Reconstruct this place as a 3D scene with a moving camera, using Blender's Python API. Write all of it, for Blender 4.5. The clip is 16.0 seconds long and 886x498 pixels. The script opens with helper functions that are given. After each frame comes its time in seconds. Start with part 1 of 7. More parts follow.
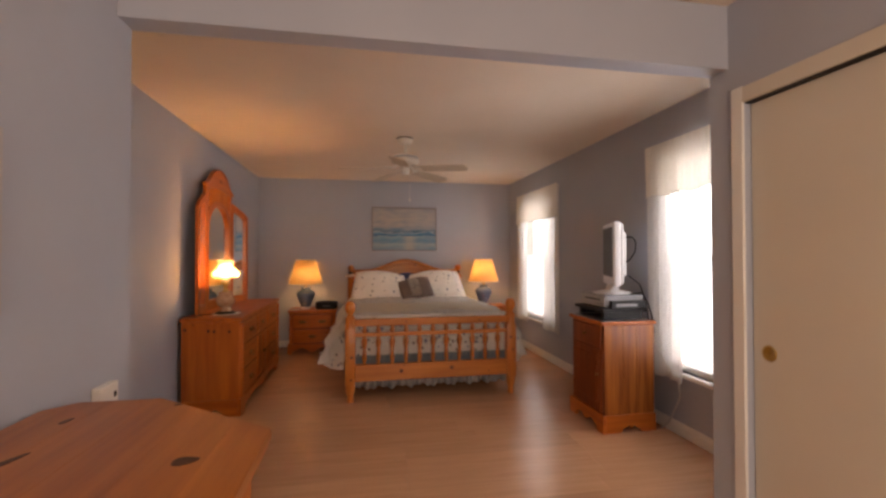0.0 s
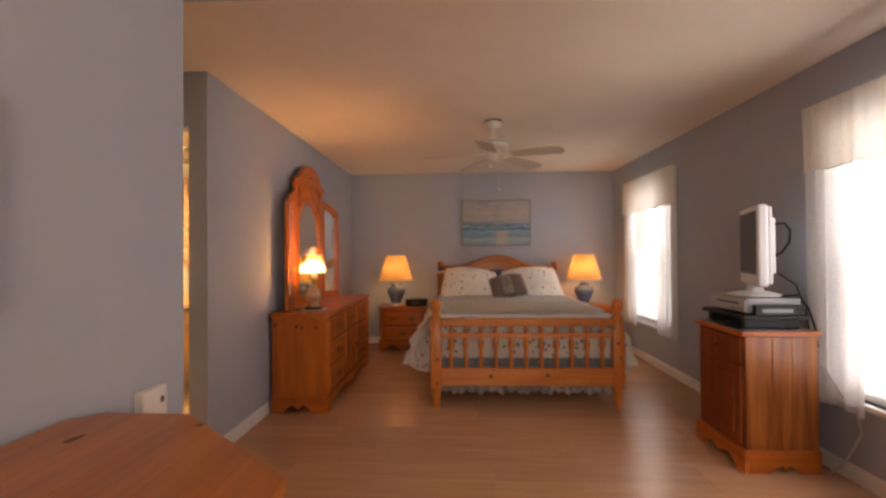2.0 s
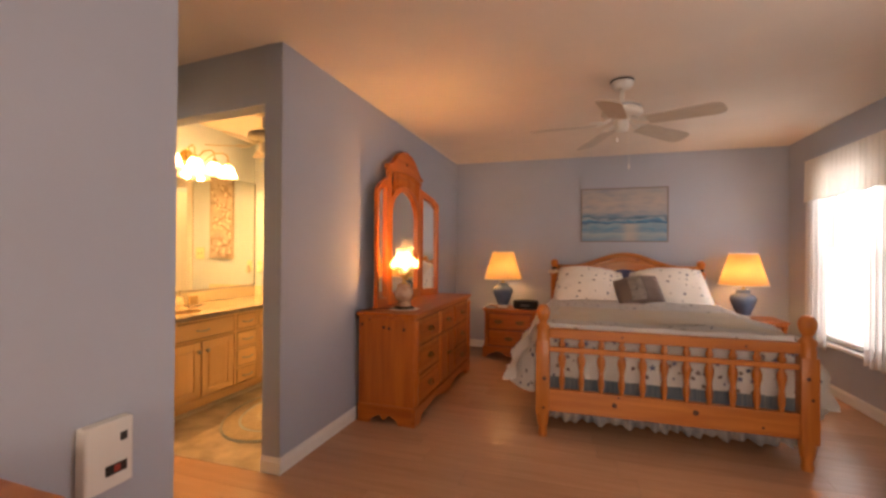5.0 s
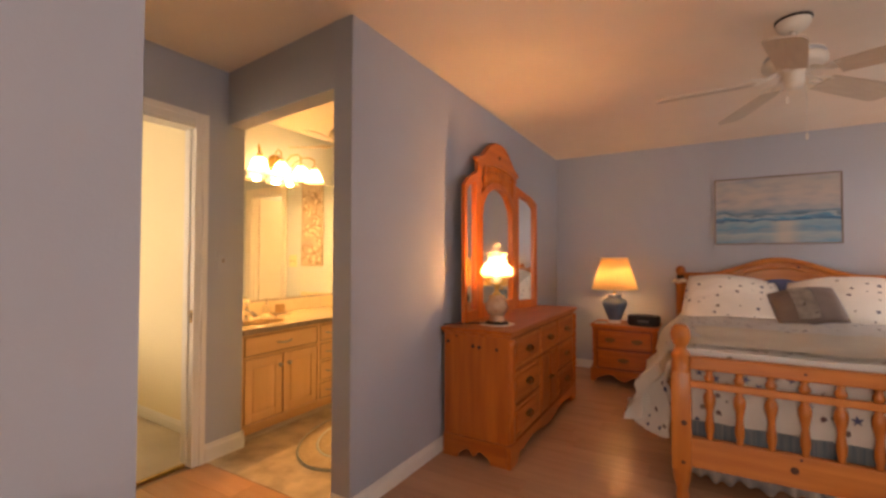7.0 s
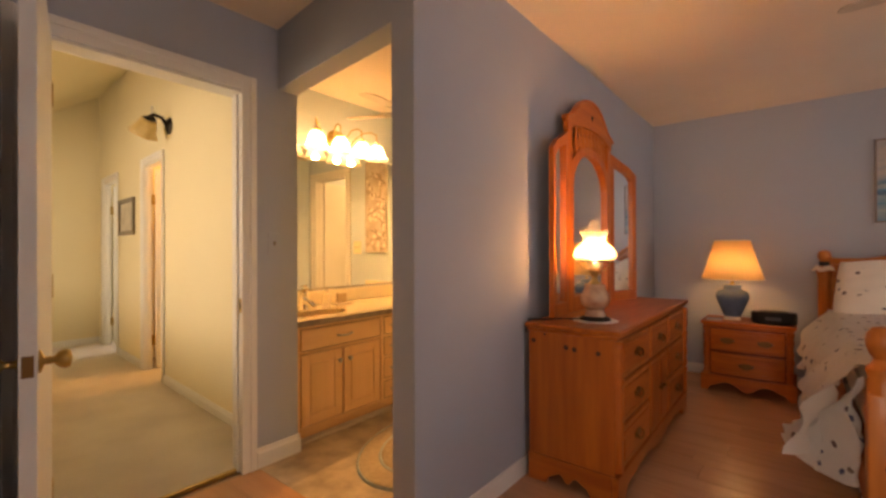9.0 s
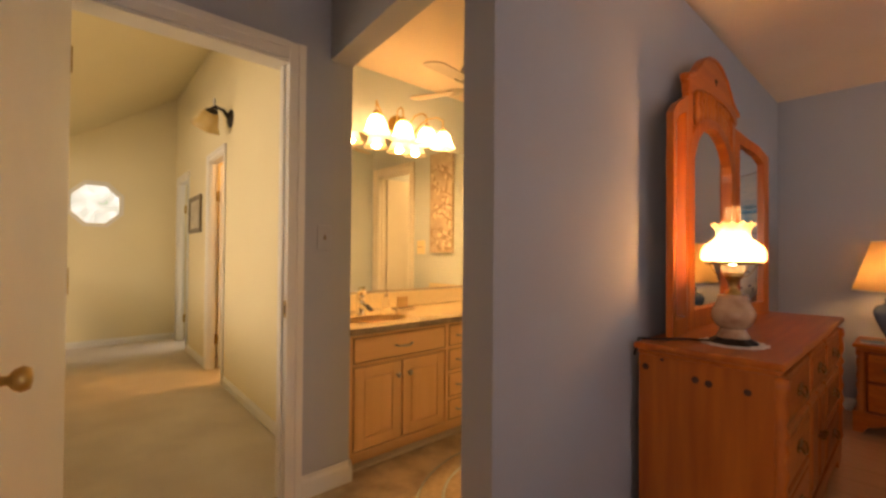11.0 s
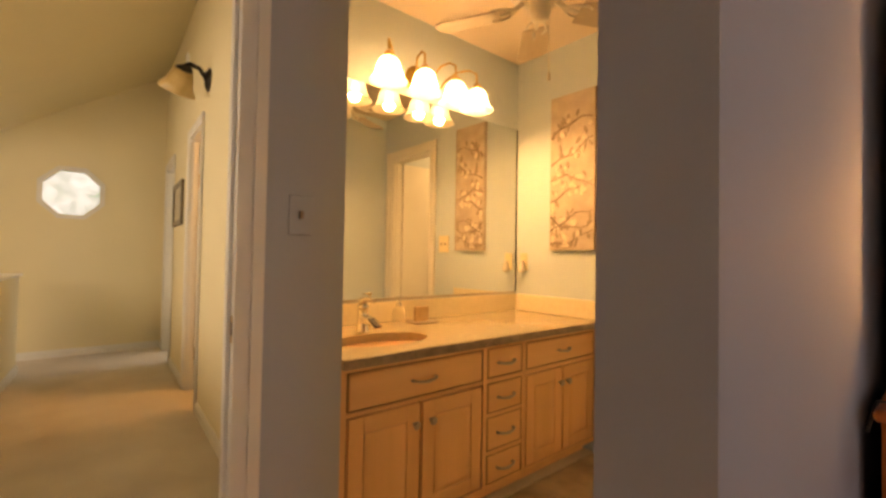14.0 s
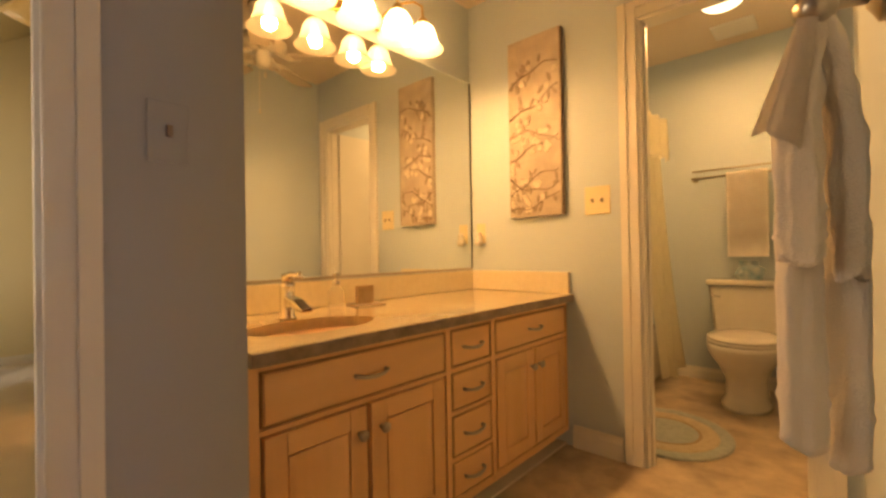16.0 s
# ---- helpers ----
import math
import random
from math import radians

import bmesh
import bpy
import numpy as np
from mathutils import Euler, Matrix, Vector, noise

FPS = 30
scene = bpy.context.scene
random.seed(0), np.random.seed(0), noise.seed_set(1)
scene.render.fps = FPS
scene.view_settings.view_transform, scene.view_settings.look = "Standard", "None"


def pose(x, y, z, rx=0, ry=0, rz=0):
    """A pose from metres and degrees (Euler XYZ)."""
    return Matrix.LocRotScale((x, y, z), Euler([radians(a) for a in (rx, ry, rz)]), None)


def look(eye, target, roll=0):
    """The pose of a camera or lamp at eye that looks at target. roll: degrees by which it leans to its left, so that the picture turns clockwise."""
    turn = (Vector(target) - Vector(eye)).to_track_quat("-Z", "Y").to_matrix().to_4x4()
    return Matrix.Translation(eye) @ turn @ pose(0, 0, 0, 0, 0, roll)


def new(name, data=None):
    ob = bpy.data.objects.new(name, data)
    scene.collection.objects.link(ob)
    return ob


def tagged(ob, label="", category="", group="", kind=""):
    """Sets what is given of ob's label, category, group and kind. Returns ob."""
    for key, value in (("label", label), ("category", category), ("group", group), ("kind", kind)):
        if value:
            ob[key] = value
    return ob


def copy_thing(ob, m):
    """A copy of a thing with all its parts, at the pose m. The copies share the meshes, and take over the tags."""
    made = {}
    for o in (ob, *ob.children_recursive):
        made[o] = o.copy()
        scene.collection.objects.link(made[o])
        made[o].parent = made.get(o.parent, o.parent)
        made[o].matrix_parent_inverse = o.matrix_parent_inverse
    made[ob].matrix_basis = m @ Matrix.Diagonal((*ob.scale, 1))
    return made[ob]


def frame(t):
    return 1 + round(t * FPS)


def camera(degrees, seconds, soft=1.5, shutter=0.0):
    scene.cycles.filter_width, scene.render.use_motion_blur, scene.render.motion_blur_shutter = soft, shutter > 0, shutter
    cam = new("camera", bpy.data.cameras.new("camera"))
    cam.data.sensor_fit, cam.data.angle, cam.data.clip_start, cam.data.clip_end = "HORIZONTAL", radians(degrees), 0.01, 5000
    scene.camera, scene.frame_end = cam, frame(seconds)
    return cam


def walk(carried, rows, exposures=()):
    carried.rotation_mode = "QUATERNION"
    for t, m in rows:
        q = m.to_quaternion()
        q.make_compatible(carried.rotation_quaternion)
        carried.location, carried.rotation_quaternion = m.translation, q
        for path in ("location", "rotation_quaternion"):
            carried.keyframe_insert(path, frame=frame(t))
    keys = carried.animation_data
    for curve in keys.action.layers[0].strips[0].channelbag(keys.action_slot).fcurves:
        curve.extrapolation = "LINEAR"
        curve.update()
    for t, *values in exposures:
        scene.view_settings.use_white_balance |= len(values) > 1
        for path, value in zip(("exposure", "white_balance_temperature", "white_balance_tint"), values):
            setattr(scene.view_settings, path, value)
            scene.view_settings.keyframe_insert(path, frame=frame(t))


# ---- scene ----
cam = camera(91.4, 16.0, 2.8)
PATH = [
    (0, (1.233, 2.962, 1.317), (1.595, 4.929, 1.346), -0.1),
    (0.5, (1.241, 3.055, 1.313), (1.487, 5.039, 1.358), -0.0),
    (1, (1.258, 3.132, 1.307), (1.39, 5.127, 1.361), 0.1),
    (1.5, (1.283, 3.213, 1.303), (1.324, 5.212, 1.341), 0.0),
    (2, (1.32, 3.306, 1.293), (1.244, 5.304, 1.311), -0.4),
    (2.5, (1.342, 3.403, 1.285), (1.175, 5.396, 1.294), -0.3),
    (3, (1.367, 3.507, 1.269), (1.12, 5.492, 1.284), -0.3),
    (3.5, (1.394, 3.613, 1.276), (1.039, 5.581, 1.297), 0.1),
    (5.8, (1.317, 4.109, 1.257), (0.564, 5.962, 1.255), 0.3),
    (6, (1.302, 4.172, 1.259), (0.505, 6.006, 1.257), 0.3),
    (6.5, (1.246, 4.269, 1.242), (0.336, 6.05, 1.267), 0.2),
    (7, (1.191, 4.362, 1.236), (0.182, 6.087, 1.285), 0.1),
    (7.5, (1.11, 4.461, 1.237), (0.016, 6.135, 1.266), 0.4),
    (8, (1.039, 4.556, 1.224), (-0.116, 6.189, 1.239), 0.4),
    (8.5, (0.966, 4.64, 1.211), (-0.237, 6.238, 1.22), 0.1),
    (9, (0.874, 4.739, 1.184), (-0.39, 6.289, 1.19), -0.2),
    (9.5, (0.795, 4.837, 1.177), (-0.536, 6.33, 1.191), -0.2),
    (9.7, (0.762, 4.857, 1.177), (-0.595, 6.326, 1.198), 0.1),
    (12, (0.343, 5.205, 1.119), (-1.182, 6.498, 1.131), -0.3),
    (12.5, (0.235, 5.276, 1.111), (-1.301, 6.557, 1.125), -0.5),
    (13, (0.127, 5.35, 1.118), (-1.415, 6.624, 1.145), -0.3),
    (13.5, (0.006, 5.434, 1.107), (-1.532, 6.713, 1.152), 0.3),
    (14, (-0.114, 5.509, 1.103), (-1.643, 6.797, 1.145), 1.0),
    (14.5, (-0.223, 5.585, 1.085), (-1.724, 6.907, 1.125), 0.7),
    (15, (-0.308, 5.642, 1.056), (-1.76, 7.017, 1.102), -0.2),
    (15.5, (-0.378, 5.702, 1.033), (-1.774, 7.134, 1.055), -0.8),
    (16, (-0.436, 5.756, 0.982), (-1.781, 7.236, 0.997), -1.0),
]
walk(cam, [(t, look(eye, target, roll)) for t, eye, target, roll in PATH],
     [(0, -0.06, 8000, 24), (1.5, -0.08, 8000, 24), (3, 0.26, 8000, 25), (7, 0.32, 8000, 26), (8, 0.16, 8000, 25), (9, 0.05, 8000, 24), (12, -0.24, 8000, 22), (14, -0.28, 8000, 22), (16, -0.42, 8000, 22)])

# ---- world, light, exposure ----
world = bpy.data.worlds.new("world")
scene.world = world
world.use_nodes = True
_wn = world.node_tree.nodes
_sky = _wn.new("ShaderNodeTexSky")
_sky.sky_type = 'NISHITA'
_sky.sun_disc = False
_sky.sun_elevation = radians(38)
_sky.sun_rotation = radians(70)
world.node_tree.links.new(_sky.outputs[0], _wn["Background"].inputs[0])
_wn["Background"].inputs[1].default_value = 0.12


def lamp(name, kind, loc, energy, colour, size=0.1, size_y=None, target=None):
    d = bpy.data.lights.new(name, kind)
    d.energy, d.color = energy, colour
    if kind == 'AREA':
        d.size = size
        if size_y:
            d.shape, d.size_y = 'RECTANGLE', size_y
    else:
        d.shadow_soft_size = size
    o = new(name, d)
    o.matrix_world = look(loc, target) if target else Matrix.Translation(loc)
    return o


WARM = (1.0, 0.50, 0.17)
DAY = (0.80, 0.90, 1.0)
_s = bpy.data.lights.new("sun", 'SUN')
_s.energy, _s.angle, _s.color = 1.0, radians(12), (1.0, 0.95, 0.88)
new("sun", _s).matrix_world = look((0, 0, 0), (-0.62, 0.35, -0.7))
# daylight in the openings of the two bedroom windows
lamp("daylight_window_1", 'AREA', (3.565, 5.45, 1.27), 24, DAY, 0.88, 1.5, (0, 5.45, 1.2))
lamp("daylight_window_2", 'AREA', (3.565, 8.40, 1.27), 16, DAY, 0.88, 1.5, (0, 8.40, 1.2))
# fill lamp behind the start, in an added front window that is never seen
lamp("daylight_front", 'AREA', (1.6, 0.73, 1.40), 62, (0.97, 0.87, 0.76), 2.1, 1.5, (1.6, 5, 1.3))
# assumed hall daylight, from a stairwell window out of view
lamp("daylight_stairwell", 'AREA', (-3.1, 3.61, 1.55), 45, (1.0, 0.90, 0.72), 2.6, 0.75, (-3.1, 6, 1.3))

# ---- materials ----
def material(name, colour, rough=0.5, metal=0.0, colour2=None, scale=6.0, bump=0.0, bump_scale=80.0, stretch=(1, 1, 1), vary=0.0, spec=0.5, detail=4.0, coat=0.0, emit=None, sheen=0.0, trans=0.0):
    m = bpy.data.materials.new(name)
    m.use_nodes = True
    n, l = m.node_tree.nodes, m.node_tree.links
    b = n["Principled BSDF"]
    b.inputs["Roughness"].default_value = rough
    b.inputs["Metallic"].default_value = metal
    b.inputs["Specular IOR Level"].default_value = spec
    b.inputs["Coat Weight"].default_value = coat
    b.inputs["Coat Roughness"].default_value = 0.15
    b.inputs["Sheen Weight"].default_value = sheen
    b.inputs["Transmission Weight"].default_value = trans
    tc, mp = n.new("ShaderNodeTexCoord"), n.new("ShaderNodeMapping")
    mp.inputs["Scale"].default_value = stretch
    l.new(tc.outputs["Object"], mp.inputs["Vector"])
    c2 = colour2 or tuple(c * 0.93 for c in colour)
    t1, r = n.new("ShaderNodeTexNoise"), n.new("ShaderNodeValToRGB")
    t1.inputs["Scale"].default_value, t1.inputs["Detail"].default_value = scale, detail
    l.new(mp.outputs[0], t1.inputs["Vector"])
    l.new(t1.outputs["Fac"], r.inputs["Fac"])
    r.color_ramp.elements[0].position, r.color_ramp.elements[1].position = 0.32, 0.68
    r.color_ramp.elements[0].color, r.color_ramp.elements[1].color = (*c2, 1), (*colour, 1)
    out = r.outputs["Color"]
    if vary:
        oi, hs, ma = n.new("ShaderNodeObjectInfo"), n.new("ShaderNodeHueSaturation"), n.new("ShaderNodeMapRange")
        ma.inputs["To Min"].default_value, ma.inputs["To Max"].default_value = 1 - vary, 1 + vary
        l.new(oi.outputs["Random"], ma.inputs["Value"])
        l.new(ma.outputs[0], hs.inputs["Value"])
        l.new(out, hs.inputs["Color"])
        out = hs.outputs["Color"]
    l.new(out, b.inputs["Base Color"])
    if bump:
        t2, bp = n.new("ShaderNodeTexNoise"), n.new("ShaderNodeBump")
        t2.inputs["Scale"].default_value, t2.inputs["Detail"].default_value = bump_scale, 3.0
        l.new(mp.outputs[0], t2.inputs["Vector"])
        bp.inputs["Strength"].default_value, bp.inputs["Distance"].default_value = bump, 0.004
        l.new(t2.outputs["Fac"], bp.inputs["Height"])
        l.new(bp.outputs[0], b.inputs["Normal"])
    if emit:
        b.inputs["Emission Color"].default_value, b.inputs["Emission Strength"].default_value = (*emit[0], 1), emit[1]
    return m


def pine(name, light, dark, axis, knots=True, vary=0.05, rough=0.4):
    """Stained knotty pine: stretched grain along one axis, broad tone and round dark knots."""
    st = [14.0, 14.0, 14.0]
    st[axis] = 1.0
    m = material(name, light, rough, 0, dark, 1.6, 0.08, 26.0, tuple(st), vary, 0.4, 8.0, 0.22)
    n, l = m.node_tree.nodes, m.node_tree.links
    b = n["Principled BSDF"]
    src = b.inputs["Base Color"].links[0].from_socket
    tc = n.new("ShaderNodeTexCoord")
    big = n.new("ShaderNodeTexNoise")
    big.inputs["Scale"].default_value = 2.2
    mix = n.new("ShaderNodeMixRGB")
    mix.blend_type = 'MULTIPLY'
    mix.inputs["Color2"].default_value = (0.82, 0.74, 0.66, 1)
    l.new(tc.outputs["Object"], big.inputs["Vector"])
    l.new(big.outputs["Fac"], mix.inputs["Fac"])
    l.new(src, mix.inputs["Color1"])
    out = mix.outputs[0]
    if knots:
        vor, ramp, mk = n.new("ShaderNodeTexVoronoi"), n.new("ShaderNodeValToRGB"), n.new("ShaderNodeMixRGB")
        mp = n.new("ShaderNodeMapping")
        ks = [5.5, 5.5, 5.5]
        ks[axis] = 3.6
        mp.inputs["Scale"].default_value = ks
        l.new(tc.outputs["Object"], mp.inputs["Vector"])
        l.new(mp.outputs[0], vor.inputs["Vector"])
        vor.inputs["Scale"].default_value = 1.0
        ramp.color_ramp.elements[0].position, ramp.color_ramp.elements[1].position = 0.035, 0.085
        ramp.color_ramp.elements[0].color, ramp.color_ramp.elements[1].color = (1, 1, 1, 1), (0, 0, 0, 1)
        l.new(vor.outputs["Distance"], ramp.inputs["Fac"])
        l.new(ramp.outputs["Color"], mk.inputs["Fac"])
        l.new(out, mk.inputs["Color1"])
        mk.inputs["Color2"].default_value = (0.09, 0.022, 0.006, 1)
        out = mk.outputs[0]
    l.new(out, b.inputs["Base Color"])
    return m


def glass_material(name, colour=(1, 1, 1), rough=0.0):
    m = material(name, colour, rough, 0, colour)
    m.node_tree.nodes["Principled BSDF"].inputs["Transmission Weight"].default_value = 1.0
    return m


def sheer(name, colour, clear, through_light=0.68):
    """Thin curtain cloth: part clear, part translucent, part diffuse."""
    m = bpy.data.materials.new(name)
    m.use_nodes = True
    n, l = m.node_tree.nodes, m.node_tree.links
    n.remove(n["Principled BSDF"])
    tr, di, tl = n.new("ShaderNodeBsdfTransparent"), n.new("ShaderNodeBsdfDiffuse"), n.new("ShaderNodeBsdfTranslucent")
    tl.inputs[0].default_value, di.inputs[0].default_value = (*colour, 1), (*colour, 1)
    a, b = n.new("ShaderNodeMixShader"), n.new("ShaderNodeMixShader")
    a.inputs[0].default_value = through_light
    tc, wv = n.new("ShaderNodeTexCoord"), n.new("ShaderNodeTexNoise")
    wv.inputs["Scale"].default_value = 90.0
    mr = n.new("ShaderNodeMapRange")
    mr.inputs["To Min"].default_value, mr.inputs["To Max"].default_value = max(0, clear - 0.12), clear + 0.12
    l.new(tc.outputs["Object"], wv.inputs["Vector"])
    l.new(wv.outputs["Fac"], mr.inputs["Value"])
    l.new(mr.outputs[0], b.inputs[0])
    l.new(di.outputs[0], a.inputs[1]); l.new(tl.outputs[0], a.inputs[2])
    l.new(a.outputs[0], b.inputs[1]); l.new(tr.outputs[0], b.inputs[2])
    l.new(b.outputs[0], n["Material Output"].inputs[0])
    return m


M_WALL = material("blue_grey_wall_paint", (0.405, 0.435, 0.50), 0.75, 0, (0.385, 0.415, 0.48), 2.0, 0.10, 160)
M_BATHWALL = material("bath_wall_paint", (0.55, 0.64, 0.70), 0.7, 0, (0.53, 0.62, 0.68), 2.0, 0.10, 160)
M_HALLWALL = material("cream_wall_paint", (0.81, 0.73, 0.505), 0.75, 0, (0.79, 0.71, 0.485), 2.0, 0.10, 160)
M_CEIL = material("ceiling_paint", (0.77, 0.67, 0.56), 0.85, 0, (0.74, 0.64, 0.53), 3.0, 0.35, 120)
M_TRIM = material("white_trim_paint", (0.80, 0.79, 0.75), 0.4, 0, (0.77, 0.76, 0.72), 5.0, 0.03, 60)
M_DOOR = material("cream_door_paint", (0.66, 0.61, 0.52), 0.45, 0, (0.63, 0.58, 0.49), 1.5, 0.05, 90)
M_OAKFLOOR = material("laminate_plank", (0.58, 0.33, 0.195), 0.27, 0, (0.50, 0.275, 0.153), 1.5, 0.03, 30, (1.2, 14, 14), 0.09, 0.38, 8.0)
M_JOINT = material("plank_joint", (0.30, 0.19, 0.12), 0.6)
M_CARPET = material("beige_carpet", (0.68, 0.60, 0.49), 0.95, 0, (0.58, 0.50, 0.40), 3.0, 0.9, 350, sheen=0.3)
M_VINYL = material("mottled_bath_floor", (0.62, 0.50, 0.36), 0.3, 0, (0.31, 0.24, 0.165), 6.5, 0.05, 40, vary=0.04, detail=8)
M_BRASS = material("aged_brass", (0.60, 0.42, 0.16), 0.28, 1.0, (0.42, 0.28, 0.10), 20)
M_CHROME = material("chrome", (0.78, 0.76, 0.72), 0.1, 1.0)
M_NICKEL = material("brushed_nickel", (0.48, 0.44, 0.38), 0.32, 1.0)
M_BLACKMETAL = material("dark_bronze", (0.035, 0.028, 0.022), 0.4, 0.7)
M_MIRROR = material("mirror_silver", (0.90, 0.92, 0.90), 0.015, 1.0, (0.90, 0.92, 0.90))
M_GLASS = glass_material("clear_glass")
M_WHITEPLASTIC = material("white_plastic", (0.76, 0.74, 0.68), 0.35)
M_DARK = material("dark_gap", (0.02, 0.018, 0.016), 0.8)


# ---- builders ----
def bx(bm, x0, x1, y0, y1, z0, z1, bevel=0.0):
    v = [bm.verts.new(p) for p in ((x0, y0, z0), (x1, y0, z0), (x1, y1, z0), (x0, y1, z0), (x0, y0, z1), (x1, y0, z1), (x1, y1, z1), (x0, y1, z1))]
    fs = [bm.faces.new([v[i] for i in f]) for f in ((3, 2, 1, 0), (4, 5, 6, 7), (0, 1, 5, 4), (1, 2, 6, 5), (2, 3, 7, 6), (3, 0, 4, 7))]
    if bevel:
        es = list({e for f in fs for e in f.edges})
        bmesh.ops.bevel(bm, geom=es, offset=bevel, segments=2, affect='EDGES', profile=0.5)
    return bm


def box(*a, bevel=0.0):
    return bx(bmesh.new(), *a, bevel=bevel)


def prism(pts, lo, hi, axis='z', bevel=0.0, bm=None):
    """Extrudes a 2D outline. axis z: (x, y) at heights lo..hi; x: (y, z) along x; y: (x, z) along y."""
    bm = bm or bmesh.new()
    f3 = {'z': lambda p, h: (p[0], p[1], h), 'x': lambda p, h: (h, p[0], p[1]), 'y': lambda p, h: (p[0], h, p[1])}[axis]
    a = [bm.verts.new(f3(p, lo)) for p in pts]
    b = [bm.verts.new(f3(p, hi)) for p in pts]
    k = len(pts)
    fs = [bm.faces.new(a[::-1]), bm.faces.new(b)] + [bm.faces.new((a[i], a[(i + 1) % k], b[(i + 1) % k], b[i])) for i in range(k)]
    bmesh.ops.recalc_face_normals(bm, faces=fs)
    if bevel:
        es = list({e for f in fs[:2] for e in f.edges})
        bmesh.ops.bevel(bm, geom=es, offset=bevel, segments=2, affect='EDGES', profile=0.5)
    return bm


def lathe(profile, centre=(0, 0, 0), seg=24, bm=None, axis='z', flute=0.0, flutes=0):
    """Turns (radius, height) pairs round an axis."""
    bm = bm or bmesh.new()
    cx, cy, cz = centre
    rings = []
    for r, h in profile:
        ring = []
        for i in range(seg):
            a = 2 * math.pi * i / seg
            rr = r * (1 + flute * math.cos(flutes * a)) if flutes else r
            u, v = rr * math.cos(a), rr * math.sin(a)
            p = {'z': (cx + u, cy + v, cz + h), 'x': (cx + h, cy + u, cz + v), 'y': (cx + u, cy + h, cz + v)}[axis]
            ring.append(bm.verts.new(p))
        rings.append(ring)
    fs = []
    for a, b in zip(rings, rings[1:]):
        fs += [bm.faces.new((a[i], a[(i + 1) % seg], b[(i + 1) % seg], b[i])) for i in range(seg)]
    if profile[0][0] > 1e-4:
        fs.append(bm.faces.new(rings[0][::-1]))
    if profile[-1][0] > 1e-4:
        fs.append(bm.faces.new(rings[-1]))
    bmesh.ops.remove_doubles(bm, verts=[v for r in rings for v in r], dist=1e-5)
    bmesh.ops.recalc_face_normals(bm, faces=[f for f in fs if f.is_valid])
    return bm


def tube(pts, r, seg=8, bm=None):
    """A round bar through the points; r is one radius or one for each point."""
    bm = bm or bmesh.new()
    pts = [Vector(p) for p in pts]
    rs = r if isinstance(r, (list, tuple)) else [r] * len(pts)
    rings, up = [], None
    for i, p in enumerate(pts):
        d = (pts[min(i + 1, len(pts) - 1)] - pts[max(i - 1, 0)]).normalized()
        if up is None:
            up = d.orthogonal().normalized()
        up = (up - d * up.dot(d)).normalized()
        side = d.cross(up)
        rings.append([bm.verts.new(p + (up * math.cos(2 * math.pi * k / seg) + side * math.sin(2 * math.pi * k / seg)) * rs[i]) for k in range(seg)])
    for a, b in zip(rings, rings[1:]):
        for i in range(seg):
            bm.faces.new((a[i], a[(i + 1) % seg], b[(i + 1) % seg], b[i]))
    bm.faces.new(rings[0][::-1]); bm.faces.new(rings[-1])
    return bm


def link(name, bm, mat, smooth=False):
    me = bpy.data.meshes.new(name)
    bm.normal_update()
    bm.to_mesh(me)
    bm.free()
    if mat:
        me.materials.append(mat)
    if smooth:
        me.shade_smooth()
    return new(name, me)


def part(name, bm, mat, parent, label="", smooth=False):
    o = link(name, bm, mat, smooth)
    o.parent = parent
    return tagged(o, label)


def thing(name, label, category, group="", at=(0, 0, 0), turn=0.0):
    o = tagged(new(name), label, category, group)
    o.matrix_basis = pose(*at, 0, 0, turn)
    return o


def structure(name, bm, mat, label="", category="", smooth=False):
    o = link(name, bm, mat, smooth)
    return tagged(o, label, category, kind="structure")


def auto_smooth(o, angle=35):
    me = o.data
    me.shade_smooth()
    me.set_sharp_from_angle(angle=radians(angle))
    return o


# ---- structure ----
H = 2.44
XL, XR, YB = -0.25, 3.52, 9.53            # bedroom walls
XN, YN = 0.39, 4.73                       # near wall and the alcove behind its end
XC = 2.85                                 # closet front
XD = -1.40                                # wall with the hall door
JOG = 6.17
YART, XMIR = 7.79, -2.05
YHALL, XHEND = 6.10, -6.10

structure("wall_dresser", box(-0.370, XL, 5.945, YB, 0, H), M_WALL, "blue-grey painted bedroom wall behind the dresser", "wall")
structure("wall_head", box(-0.36, XR + 0.15, YB, YB + 0.12, 0, H), M_WALL, "blue-grey painted wall behind the bed", "wall")
W1, W2 = (4.95, 5.95), (7.90, 8.90)       # window openings along y
WZ0, WZ1 = 0.46, 2.08
bm = bmesh.new()
for a, b in ((4.74, W1[0]), (W1[1], W2[0]), (W2[1], YB)):
    bx(bm, XR, XR + 0.15, a, b, 0, H)
for a, b in (W1, W2):
    bx(bm, XR, XR + 0.15, a, b, 0, WZ0)
    bx(bm, XR, XR + 0.15, a, b, WZ1, H)
structure("wall_windows", bm, M_WALL, "blue-grey painted wall with two windows", "wall")
bm = box(XN - 0.12, XN, 0.6, YN, 0, H)
structure("wall_near", bm, M_WALL, "blue-grey painted wall beside the pine chest", "wall")
structure("wall_alcove", box(XD, XN - 0.12, YN - 0.12, YN, 0, H), M_WALL, "blue-grey wall behind the open hall door", "wall")
FW0, FW1, FZ0, FZ1 = 0.50, 2.70, 0.60, 2.20   # opening added for the unseen front fill lamp
bm = box(XN - 0.12, FW0, 0.6, 0.72, 0, H)
bx(bm, FW1, XR + 0.15, 0.6, 0.72, 0, H)
